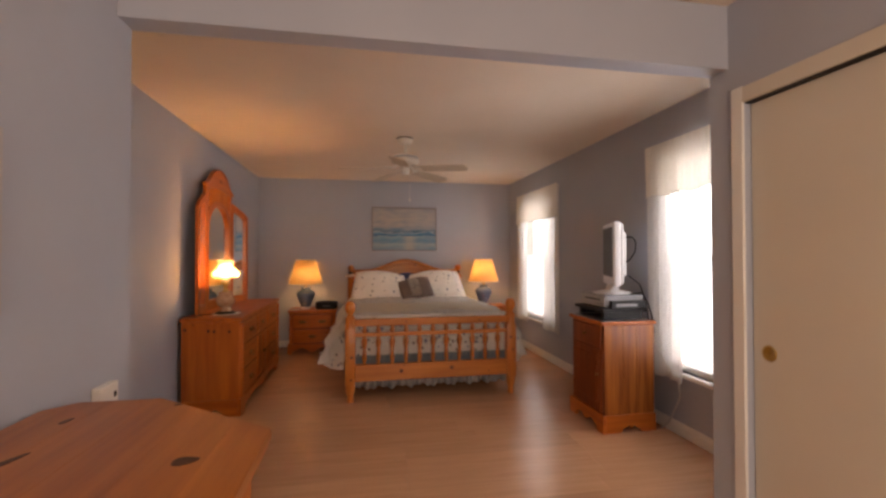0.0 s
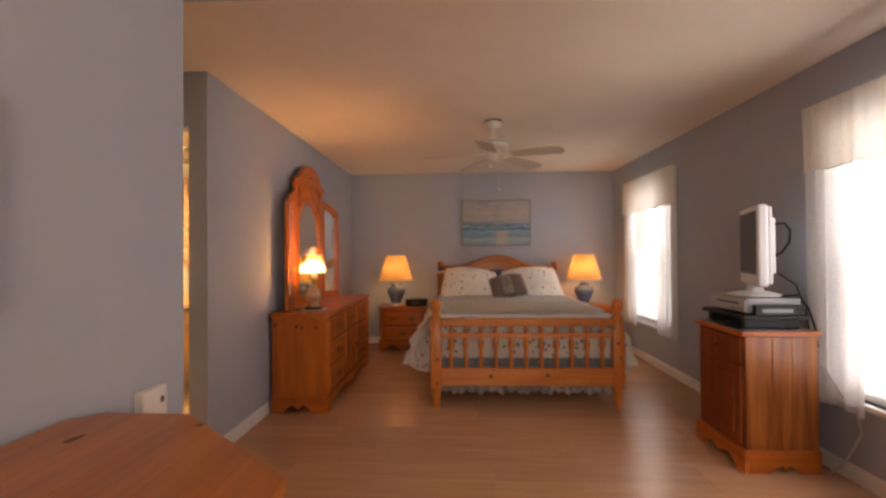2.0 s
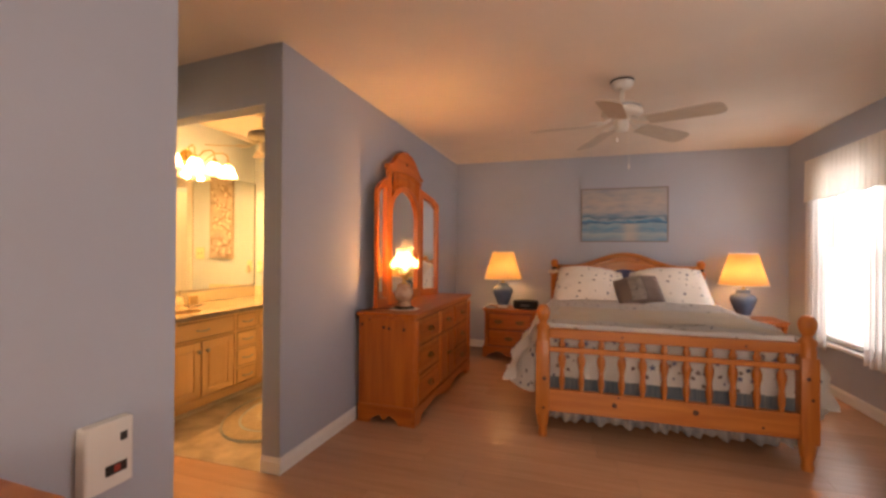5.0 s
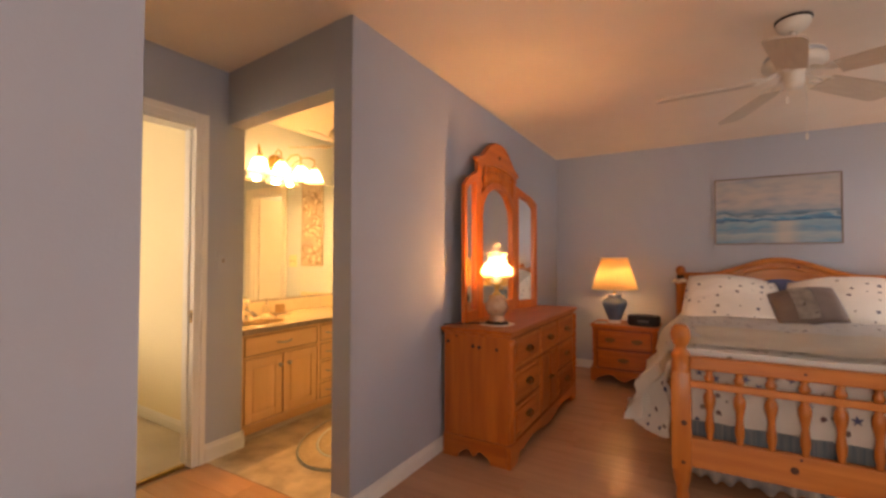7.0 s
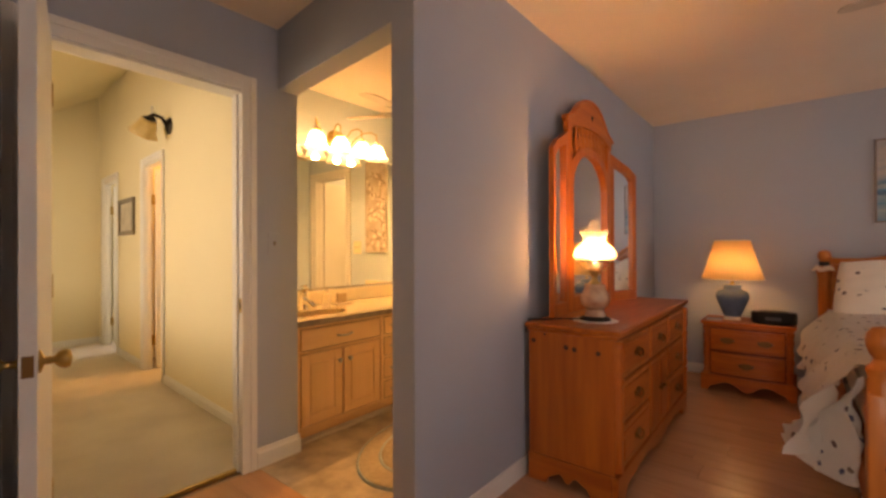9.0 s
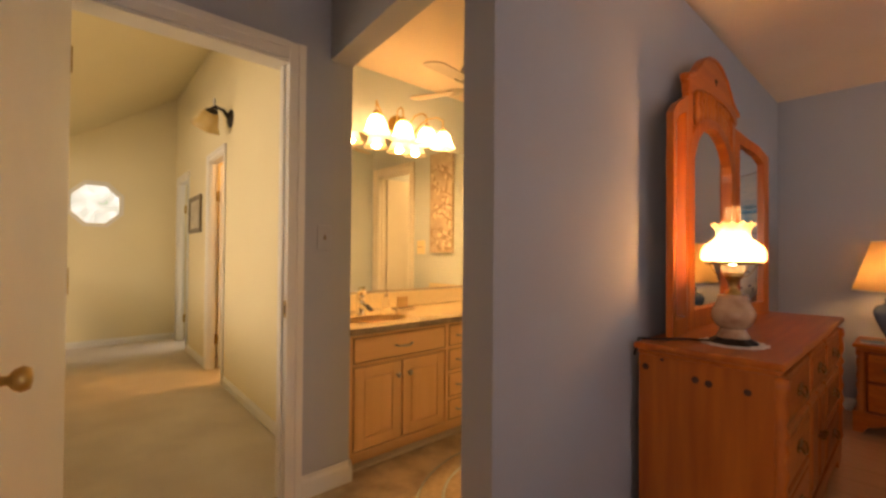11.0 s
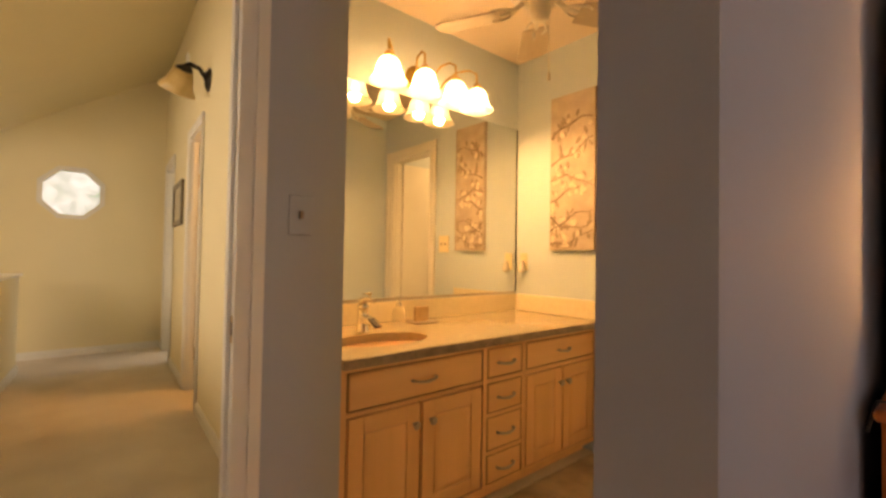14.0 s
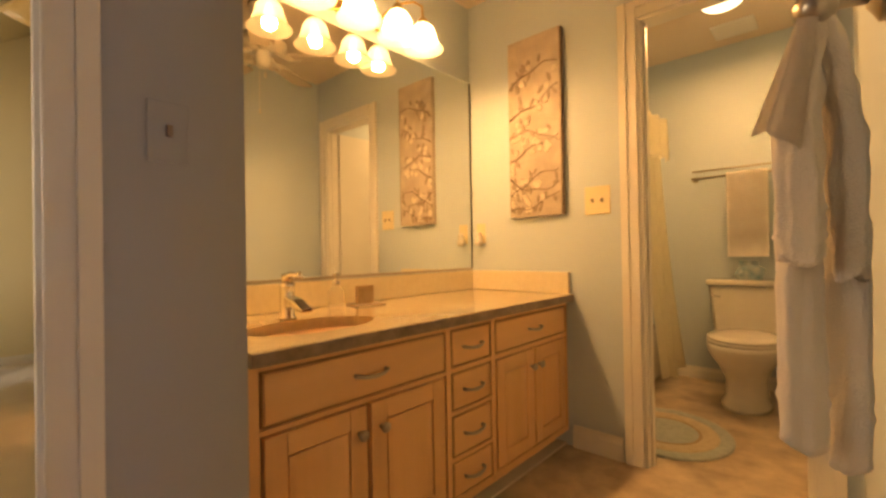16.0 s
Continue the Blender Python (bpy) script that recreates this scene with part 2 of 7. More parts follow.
bx(bm, FW0, FW1, 0.6, 0.72, 0, FZ0)
bx(bm, FW0, FW1, 0.6, 0.72, FZ1, H)
structure("wall_front", bm, M_WALL, "plain blue-grey wall closing the front room", "wall")
structure("beam", box(XN, XC, 4.635, 4.735, 2.152, H - 0.001), M_WALL, "blue-grey dropped header across the room opening", "beam")
CY0, CY1, CZ = 2.70, 4.555, 1.985          # closet opening
bm = box(XC, XC + 0.11, CY1 + 0.0, 4.74, 0, H)
bx(bm, XC, XC + 0.11, 0.72, CY0, 0, H)
bx(bm, XC, XC + 0.11, CY0, CY1, CZ, H)
structure("wall_closet", bm, M_WALL, "grey painted closet wall", "wall")
structure("wall_closet_end", box(XC + 0.11, XR + 0.15, 4.63, 4.74, 0, H), M_WALL, "closet end wall beside the window", "wall")
structure("closet_back", box(XR, XR + 0.1, 0.72, 4.63, 0, H), M_WALL, "plain closet back wall", "wall")
# header over the bath opening, a little out of square, and the wall with the hall door
structure("wall_bath_header", prism([(XD, 6.05), (-0.36, 5.947), (-0.36, 6.06), (XD, 6.17)], 2.10, H), M_WALL, "blue-grey header over the bathroom opening", "wall")
DY0, DY1, DZ = 5.02, 5.86, 2.04          # hall door opening
HT = 3.25
bm = box(XD - 0.12, XD, 3.6, DY0, 0, HT)
bx(bm, XD - 0.12, XD, DY1, JOG, 0, HT)
bx(bm, XD - 0.12, XD, DY0, DY1, DZ, HT)
structure("wall_hall_door", bm, M_WALL, "blue-grey wall with the hall doorway", "wall")
# bathroom
structure("wall_mirror", box(XMIR - 0.1, XMIR, JOG, 9.6, 0, H), M_BATHWALL, "pale bathroom wall behind the mirror", "wall")
TX0, TX1, TZ = -1.085, -0.50, 2.02        # toilet room opening
bm = box(XMIR, TX0, YART, YART + 0.1, 0, H)
bx(bm, TX1, -0.36, YART, YART + 0.1, 0, H)
bx(bm, TX0, TX1, YART, YART + 0.1, TZ, H)
structure("wall_art", bm, M_BATHWALL, "pale bathroom wall with the tall relief", "wall")
structure("wall_toilet_back", box(XMIR, -0.36, 9.45, 9.525, 0, H), M_BATHWALL, "pale wall behind the toilet", "wall")
structure("wall_bath_lining", box(-0.378, -0.3705, 6.06, 9.45, 0, H), M_BATHWALL, "pale bathroom side of the bedroom wall", "wall")
# hall
bm = bmesh.new()
HD1, HD2 = (-4.12, -3.55), (-5.85, -5.20)
for a, b in ((XD - 0.12, HD1[1]), (HD1[0], HD2[1]), (HD2[0], XHEND)):
    bx(bm, b, a, YHALL, JOG - 0.002, 0, HT)
for a, b in (HD1, HD2):
    bx(bm, a, b, YHALL, JOG - 0.002, 2.03, HT)
structure("wall_hall", bm, M_HALLWALL, "cream painted hallway wall with doorways", "wall")
OC = Vector((5.44, 1.72))                 # octagonal window, y and z of its centre
OR = 0.235
bm = bmesh.new()
oct_in = [(OC.x + OR / math.cos(math.pi / 8) * math.cos(math.pi / 8 + k * math.pi / 4), OC.y + OR / math.cos(math.pi / 8) * math.sin(math.pi / 8 + k * math.pi / 4)) for k in range(8)]
sq = [(OC.x + sx * s, OC.y + sz * u) for sx, sz, s, u in ((1, 1, .6, .25), (1, 1, .25, .6), (-1, 1, .25, .6), (-1, 1, .6, .25), (-1, -1, .6, .25), (-1, -1, .25, .6), (1, -1, .25, .6), (1, -1, .6, .25))]
for k in range(8):
    q = (k + 1) % 8
    prism([oct_in[k], oct_in[q], sq[q], sq[k]], XHEND - 0.12, XHEND, 'x', bm=bm)
for tri in (((.6, .25), (.6, .6), (.25, .6)), ((-.6, .25), (-.25, .6), (-.6, .6)), ((-.6, -.25), (-.6, -.6), (-.25, -.6)), ((.6, -.25), (.25, -.6), (.6, -.6))):
    prism([(OC.x + a, OC.y + b) for a, b in tri], XHEND - 0.12, XHEND, 'x', bm=bm)
bx(bm, XHEND - 0.12, XHEND, 3.6, OC.x - .6, 0, HT)
bx(bm, XHEND - 0.12, XHEND, OC.x + .6, 6.45, 0, HT + 0.1)
bx(bm, XHEND - 0.12, XHEND, OC.x - .6, OC.x + .6, 0, OC.y - .6)
bx(bm, XHEND - 0.12, XHEND, OC.x - .6, OC.x + .6, OC.y + .6, HT)
structure("wall_hall_end", bm, M_HALLWALL, "cream hallway end wall with an octagonal window", "wall")
SW0, SW1, SZ0, SZ1 = -4.45, -1.75, 1.15, 1.95  # opening of the assumed, unseen stairwell window
bm = box(XHEND, SW0, 3.5, 3.6, -1.0, HT)
bx(bm, SW1, XD - 0.12, 3.5, 3.6, -1.0, HT)
bx(bm, SW0, SW1, 3.5, 3.6, -1.0, SZ0)
bx(bm, SW0, SW1, 3.5, 3.6, SZ1, HT)
structure("wall_stairwell", bm, M_HALLWALL, "plain cream stairwell wall", "wall")
structure("hall_lining", box(XD - 0.126, XD - 0.1205, 3.6, DY0 - 0.08, 0, HT), M_HALLWALL, "cream hall side of the door wall", "wall")
structure("ceiling_hall", prism([(3.5, 2.04), (4.545, 2.04), (6.4, 3.267), (6.4, 3.39), (4.5, 2.16), (3.5, 2.16)], XHEND - 0.12, XD - 0.12, 'x'), M_HALLWALL, "sloped cream hallway ceiling", "ceiling")
# rooms behind the two hall doorways
bm = box(-6.1, -2.16, 7.9, 8.0, 0, H)
bx(bm, -6.2, -6.1, JOG, 8.0, 0, H)
bx(bm, -4.75, -4.65, JOG, 7.9, 0, H)
structure("wall_side_rooms", bm, M_HALLWALL, "plain walls of rooms off the hallway", "wall")
structure("ceiling_side_rooms", box(-6.2, -2.20, JOG, 8.0, H, H + 0.1), M_CEIL, "plain ceiling of rooms off the hallway", "ceiling")
structure("half_wall", prism([(-5.50, 5.108), (-1.56, 4.885), (-1.56, 4.765), (-5.50, 4.988)], 0, 0.875), M_HALLWALL, "cream half wall along the stairwell", "wall")
structure("half_wall_cap", prism([(-5.53, 5.132), (-1.56, 4.908), (-1.56, 4.742), (-5.53, 4.964)], 0.875, 0.902, 'z', 0.006), M_TRIM, "white cap on the half wall", "trim")

structure("ceiling", box(-0.40, XR + 0.15, 0.6, YB + 0.1, H, H + 0.1), M_CEIL, "white textured bedroom ceiling", "ceiling")
structure("ceiling_alcove", box(XD - 0.1, -0.401, YN - 0.12, 5.99, H, H + 0.1), M_CEIL, "white alcove ceiling", "ceiling")
structure("ceiling_bath", box(XMIR - 0.1, -0.401, 5.991, 9.55, H, H + 0.1), M_CEIL, "white bathroom ceiling", "ceiling")
bm = box(XN - 0.12, XR + 0.15, 0.6, YN - 0.12, -0.1, -0.004)
bx(bm, XD - 0.06, XR + 0.15, YN - 0.12, YB + 0.1, -0.1, -0.004)
FLOOR = structure("floor", bm, M_JOINT, "light oak laminate bedroom floor", "floor")
BATHFLOOR = structure("floor_bath", box(XMIR - 0.1, -0.36, 5.93, 9.5, -0.0035, 0.002), M_VINYL, "mottled tan stone-look bathroom floor", "floor")
structure("floor_hall", box(-6.3, XD - 0.06, 3.5, 8.0, -0.1, 0.012), M_CARPET, "beige hallway carpet", "floor")


def baseboard(x0, y0, x1, y1, side, h=0.09, mat=None, d=0.014):
    """A moulded skirting along one wall; side is the way it stands out."""
    prof = [(0, 0), (d, 0), (d, h * 0.72), (d * 0.55, h * 0.86), (d * 0.45, h), (0, h)]
    bm = bmesh.new()
    a = [bm.verts.new((x0 + side[0] * p, y0 + side[1] * p, q)) for p, q in prof]
    b = [bm.verts.new((x1 + side[0] * p, y1 + side[1] * p, q)) for p, q in prof]
    k = len(prof)
    for i in range(k):
        bm.faces.new((a[i], a[(i + 1) % k], b[(i + 1) % k], b[i]))
    bm.faces.new(a[::-1]); bm.faces.new(b)
    bmesh.ops.recalc_face_normals(bm, faces=bm.faces)
    return structure("baseboard", bm, mat or M_TRIM, "white painted baseboard", "baseboard")


baseboard(XL, 5.945, XL, YB, (1, 0))
baseboard(XL + 0.014, YB, XR, YB, (0, -1))
baseboard(XR, 4.74, XR, YB - 0.014, (-1, 0))
baseboard(XN, 0.72, XN, YN, (1, 0))
baseboard(-0.370, 5.947, XL + 0.014, 5.945, (0, -1))
baseboard(XD, DY1 + 0.06, XD, JOG, (1, 0), 0.11)
baseboard(XD + 0.014, JOG, XD - 0.03, JOG, (0, 1), 0.11)
baseboard(XC, 4.615, XC, 4.74, (-1, 0))
baseboard(-1.42, YART, TX0 - 0.09, YART, (0, -1), 0.11)
baseboard(XMIR, 9.45, -0.37, 9.45, (0, -1), 0.09)
HALL_TRIM = [baseboard(XD - 0.12, YHALL, HD1[1] + 0.07, YHALL, (0, -1)),
             baseboard(HD1[0] - 0.07, YHALL, HD2[1] + 0.07, YHALL, (0, -1)),
             baseboard(HD2[0] - 0.07, YHALL, XHEND, YHALL, (0, -1))]
baseboard(XHEND, 3.6, XHEND, 6.25, (1, 0))
baseboard(-5.50, 5.108, -1.56, 4.885, (0, 1))


def casing(name, plane, at, side, u0, u1, top, w=0.07, d=0.018, mat=None):
    """Stepped door casing round an opening: two legs and a head, each a part."""
    o = tagged(new(name), "white painted stepped door casing", "door frame", kind="structure")
    def piece(nm, a0, a1, z0, z1, step):
        bm = bmesh.new()
        for k, (f, dd) in enumerate(((0.0, d * 0.6), (step, d))):
            aa0, aa1, zz0, zz1 = a0, a1, z0, z1
            if k:
                if nm == "head":
                    zz0 = z0 + w * 0.55
                elif a0 < u0:
                    aa1 = a0 + w * 0.45
                else:
                    aa0 = a1 - w * 0.45
            lo, hi = sorted((at, at + side * dd))
            if plane == 'x':
                bx(bm, lo, hi, aa0, aa1, zz0, zz1, 0.003)
            else:
                bx(bm, aa0, aa1, lo, hi, zz0, zz1, 0.003)
        part(nm, bm, mat or M_TRIM, o)
    piece("leg", u0 - w, u0, 0, top + w, 1)
    piece("leg", u1, u1 + w, 0, top + w, 1)
    piece("head", u0, u1, top, top + w, 1)
    return o


def jamb(plane, lo, hi, u0, u1, top, t=0.015, name="door_jamb"):
    o = tagged(new(name), "white painted door jamb lining", "door frame", kind="structure")
    for a, b, z0, z1 in ((u0, u0 + t, 0, top), (u1 - t, u1, 0, top), (u0 + t, u1 - t, top - t, top)):
        if plane == 'x':
            part("lining", box(lo, hi, a, b, z0, z1, bevel=0.002), M_TRIM, o)
        else:
            part("lining", box(a, b, lo, hi, z0, z1, bevel=0.002), M_TRIM, o)
    m = (lo + hi) / 2
    for a, b, z0, z1 in ((u0 + t, u0 + t + 0.012, 0, top - t), (u1 - t - 0.012, u1 - t, 0, top - t)):
        if plane == 'x':
            part("stop", box(m - 0.016, m + 0.016, a, b, z0, z1, bevel=0.002), M_TRIM, o)
        else:
            part("stop", box(a, b, m - 0.016, m + 0.016, z0, z1, bevel=0.002), M_TRIM, o)
    return o


casing("door_frame_hall", 'x', XD, 1, DY0, DY1 - 0.022, DZ, 0.078)
casing("door_frame_hall_inner", 'x', XD - 0.126, -1, DY0, DY1, DZ, 0.07)
J = jamb('x', XD - 0.12, XD, DY0, DY1, DZ)
part("strike_plate", box(XD - 0.036, XD - 0.006, DY1 - 0.0185, DY1 - 0.0152, 0.855, 0.93), M_BRASS, J, "tarnished brass strike plate")
part("latch_hole", box(XD - 0.028, XD - 0.014, DY1 - 0.0192, DY1 - 0.0186, 0.875, 0.912), M_DARK, J)
casing("door_frame_toilet", 'y', YART, -1, TX0, TX1, TZ, 0.08)
jamb('y', YART, YART + 0.1, TX0, TX1, TZ)
for u in (HD1, HD2):
    casing("door_frame_side_room", 'y', YHALL, -1, u[0], u[1], 2.03, 0.065)
    HALL_TRIM.append(jamb('y', YHALL, JOG, u[0], u[1], 2.03))
structure("threshold", box(XD - 0.07, XD - 0.045, DY0 + 0.015, DY1 - 0.015, 0.0, 0.018, bevel=0.003), M_BRASS, "thin metal threshold strip", "threshold")

# ---- bedroom materials ----
PX = pine("pine_grain_x", (0.61, 0.172, 0.025), (0.43, 0.103, 0.015), 0, False)
PY = pine("pine_grain_y", (0.60, 0.168, 0.024), (0.42, 0.100, 0.015), 1, False)
PZ = pine("pine_grain_z", (0.61, 0.172, 0.025), (0.43, 0.103, 0.015), 2, False)
PZL = pine("pine_light_panel", (0.62, 0.215, 0.046), (0.44, 0.125, 0.022), 2, False)
PCH = pine("pine_chest_top", (0.56, 0.190, 0.036), (0.38, 0.112, 0.020), 1, False, 0.08, 0.33)
BX_ = pine("bed_pine_x", (0.62, 0.225, 0.048), (0.45, 0.140, 0.025), 0, False)
BZ_ = pine("bed_pine_z", (0.60, 0.215, 0.045), (0.43, 0.132, 0.023), 2, False)
PST = pine("pine_streaked_side", (0.45, 0.155, 0.032), (0.18, 0.042, 0.007), 2, True, 0.16)
# darker copy of the pine: shade on the fronts is put into its colour
PDK = pine("pine_shaded_front", (0.27, 0.058, 0.009), (0.17, 0.032, 0.005), 2, True)
M_PULL = material("antique_brass_pull", (0.24, 0.13, 0.05), 0.34, 1.0)
M_BLUEJAR = material("blue_glaze", (0.12, 0.18, 0.28), 0.22, 0, (0.09, 0.14, 0.23), 9.0, coat=0.5)
M_CLEARBASE = material("clear_acrylic", (0.75, 0.73, 0.70), 0.12, 0, spec=0.6)
M_SHADE = sheer("pleated_lamp_shade", (0.96, 0.74, 0.43), 0.02, 0.86)
M_OPAL = sheer("opal_glass", (0.95, 0.82, 0.60), 0.60)
M_PINKGLASS = material("painted_opal_glass", (0.62, 0.42, 0.27), 0.18, 0, (0.36, 0.18, 0.10), 13.0, coat=0.4)
M_BLACK = material("black_plastic", (0.008, 0.008, 0.009), 0.45, spec=0.25)
M_SILVER = material("silver_plastic", (0.42, 0.43, 0.45), 0.35, 0.3)
M_SILVERD = material("dull_silver_case", (0.20, 0.20, 0.215), 0.4, 0.2)
M_TVWHITE = material("white_tv_plastic", (0.72, 0.72, 0.74), 0.3)
M_SCREEN = material("dark_screen", (0.075, 0.078, 0.088), 0.5, spec=0.2)
M_FAN = material("white_fan_enamel", (0.72, 0.68, 0.60), 0.4)
M_BLADE = material("fan_blade", (0.56, 0.48, 0.38), 0.5, 0, (0.50, 0.42, 0.33), 3.0, stretch=(2, 14, 14))
M_SHEET = material("cream_blanket", (0.93, 0.86, 0.73), 0.9, 0, (0.89, 0.81, 0.68), 5.0, 0.6, 240, sheen=0.3)
M_GREYPILLOW = material("grey_taupe_satin", (0.20, 0.155, 0.135), 0.45, 0, (0.16, 0.12, 0.105), 8.0, 0.3, 200)
M_SILVERBAND = material("silver_satin_band", (0.62, 0.57, 0.51), 0.35, 0.1, (0.36, 0.32, 0.29), 16.0, 0.3, 200)
M_TEAL = material("blue_stripe_hem", (0.12, 0.19, 0.25), 0.85, 0, (0.32, 0.36, 0.38), 3.0, stretch=(22, 1, 1))
M_SHEER = sheer("sheer_curtain", (0.84, 0.82, 0.78), 0.26, 0.34)
M_VALANCE = sheer("cream_valance", (0.84, 0.80, 0.72), 0.04, 0.16)
M_CORD = material("grey_cord", (0.58, 0.57, 0.55), 0.5)


def spotted(name, base, spots, scale, size):
    """Cotton print: scattered small motifs in several colours."""
    m = material(name, base, 0.9, 0, tuple(c * 0.94 for c in base), 6.0, 0.4, 260, sheen=0.2)
    n, l = m.node_tree.nodes, m.node_tree.links
    b = n["Principled BSDF"]
    src = b.inputs["Base Color"].links[0].from_socket
    tc, vor, ramp, mix, rnd = (n.new(k) for k in ("ShaderNodeTexCoord", "ShaderNodeTexVoronoi", "ShaderNodeValToRGB", "ShaderNodeMixRGB", "ShaderNodeValToRGB"))
    nz, add, sc = n.new("ShaderNodeTexNoise"), n.new("ShaderNodeVectorMath"), n.new("ShaderNodeVectorMath")
    nz.inputs["Scale"].default_value = 55.0
    sc.operation = 'SCALE'
    sc.inputs["Scale"].default_value = 0.022
    l.new(tc.outputs["Object"], nz.inputs["Vector"])
    l.new(nz.outputs["Color"], sc.inputs[0])
    l.new(tc.outputs["Object"], add.inputs[0]); l.new(sc.outputs[0], add.inputs[1])
    l.new(add.outputs[0], vor.inputs["Vector"])
    vor.inputs["Scale"].default_value = scale
    ramp.color_ramp.elements[0].position, ramp.color_ramp.elements[1].position = size, size + 0.05
    ramp.color_ramp.elements[0].color, ramp.color_ramp.elements[1].color = (1, 1, 1, 1), (0, 0, 0, 1)
    l.new(vor.outputs["Distance"], ramp.inputs["Fac"])
    l.new(vor.outputs["Color"], rnd.inputs["Fac"])
    e = rnd.color_ramp.elements
    rnd.color_ramp.interpolation = 'CONSTANT'
    e[0].color, e[1].color, e[1].position = (*spots[0], 1), (*spots[1], 1), 0.45
    k = e.new(0.62)
    k.color = (*spots[2], 1)
    l.new(ramp.outputs["Color"], mix.inputs["Fac"])
    l.new(src, mix.inputs["Color1"]); l.new(rnd.outputs["Color"], mix.inputs["Color2"])
    l.new(mix.outputs[0], b.inputs["Base Color"])
    return m


M_QUILT = spotted("starfish_print_quilt", (0.95, 0.93, 0.89), ((0.10, 0.12, 0.22), (0.30, 0.24, 0.19), (0.20, 0.13, 0.12)), 14.5, 0.165)
M_SHAM = spotted("starfish_print_sham", (0.92, 0.87, 0.79), ((0.20, 0.15, 0.15), (0.26, 0.19, 0.15), (0.15, 0.14, 0.19)), 14.0, 0.17)


def arc(cx, cz, r, a0, a1, k):
    return [(cx + r * math.cos(radians(a0 + (a1 - a0) * i / k)), cz + r * math.sin(radians(a0 + (a1 - a0) * i / k))) for i in range(k + 1)]


def scallop_base(w, h, foot, depth, steps=18):
    """Outline (u, z) of a plinth with bracket feet and a wavy apron."""
    pts = [(0, 0), (0, h), (w, h), (w, 0), (w - foot, 0), (w - foot * 1.12, depth * 0.45)]
    u0, u1 = w - foot * 1.35, foot * 1.35
    for i in range(steps + 1):
        f = i / steps
        pts.append((u0 + (u1 - u0) * f, depth * (0.86 - 0.14 * math.cos(f * 4 * math.pi)) - 0.30 * depth * math.exp(-((f - 0.5) / 0.16) ** 2)))
    pts += [(foot * 1.12, depth * 0.45), (foot, 0)]
    return pts


# ---- bed ----
BED = thing("bed", "knotty pine spindle bed made up with a starfish-print quilt", "bed")
FX0, FX1, FY = 1.117, 2.626, 6.955
POST = [(0.030, 0), (0.034, 0.02), (0.027, 0.05), (0.040, 0.10), (0.044, 0.14), (0.044, 0.70), (0.040, 0.715), (0.046, 0.735), (0.046, 0.75), (0.030, 0.772), (0.026, 0.785), (0.036, 0.80), (0.046, 0.83), (0.048, 0.85), (0.043, 0.875), (0.028, 0.898), (0.0, 0.905)]
for x in (FX0, FX1):
    bm = lathe(POST, (x, FY, 0), 20)
    bx(bm, x - 0.046, x + 0.046, FY - 0.046, FY + 0.046, 0.16, 0.66, 0.008)
    auto_smooth(part("foot_post", bm, BZ_, BED))
part("top_rail", box(FX0 + 0.04, FX1 - 0.04, FY - 0.028, FY + 0.028, 0.675, 0.742, bevel=0.01), BX_, BED)
part("middle_rail", box(FX0 + 0.04, FX1 - 0.04, FY - 0.016, FY + 0.016, 0.580, 0.616, bevel=0.006), BX_, BED)
part("bottom_rail", box(FX0 + 0.04, FX1 - 0.04, FY - 0.024, FY + 0.024, 0.178, 0.330, bevel=0.008), BX_, BED)
SP = [(0.018, 0.33), (0.014, 0.345), (0.020, 0.372), (0.021, 0.40), (0.017, 0.43), (0.015, 0.455), (0.019, 0.485), (0.026, 0.515), (0.027, 0.540), (0.021, 0.560), (0.014, 0.568), (0.022, 0.580)]
SPU = [(0.016, 0.616), (0.024, 0.630), (0.023, 0.642), (0.014, 0.656), (0.020, 0.675)]
for i in range(11):
    x = FX0 + (FX1 - FX0) * (i + 1) / 12
    bm = lathe(SP, (0, 0, 0), 12)
    lathe(SPU, (0, 0, 0), 12, bm)
    o = part("spindle", bm, BZ_, BED, smooth=True)
    o.location = (x, FY, 0)
HX0, HX1, HY = 1.055, 2.645, 9.40
for x in (HX0, HX1):
    bm = lathe([(0.034, 0), (0.042, 0.1), (0.044, 0.2), (0.044, 0.96), (0.052, 0.99), (0.052, 1.03), (0.03, 1.05), (0.026, 1.075), (0.034, 1.09), (0.044, 1.115), (0.044, 1.14), (0.034, 1.165), (0.0, 1.18)], (x, HY, 0), 20)
    auto_smooth(part("head_post", bm, BZ_, BED))
    auto_smooth(part("post_ring", lathe([(0.031, 1.046), (0.034, 1.05), (0.034, 1.078), (0.030, 1.082)], (x, HY, 0), 18), M_DARK, BED, "dark ring under the post ball"))
cx = (HX0 + HX1) / 2
pts = [(HX0 + 0.03, 0.45), (HX1 - 0.03, 0.45), (HX1 - 0.03, 1.095)]
arch_z = lambda x: 1.095 + 0.075 * (1 + math.cos(math.pi * (x - cx) / 0.60))
pts += [(cx + 0.60 - 1.2 * k / 24, arch_z(cx + 0.60 - 1.2 * k / 24)) for k in range(25)]
pts += [(HX0 + 0.03, 1.095)]
part("headboard", prism(pts, HY - 0.02, HY + 0.02, 'y', 0.006), BX_, BED)
cap = [(HX0 + 0.03, 1.095)] + [(cx - 0.60 + 1.2 * k / 24, arch_z(cx - 0.60 + 1.2 * k / 24)) for k in range(25)] + [(HX1 - 0.03, 1.095)]
part("arch_moulding", tube([(x, HY - 0.025, z - 0.01) for x, z in cap], 0.026, 8), BX_, BED, smooth=True)
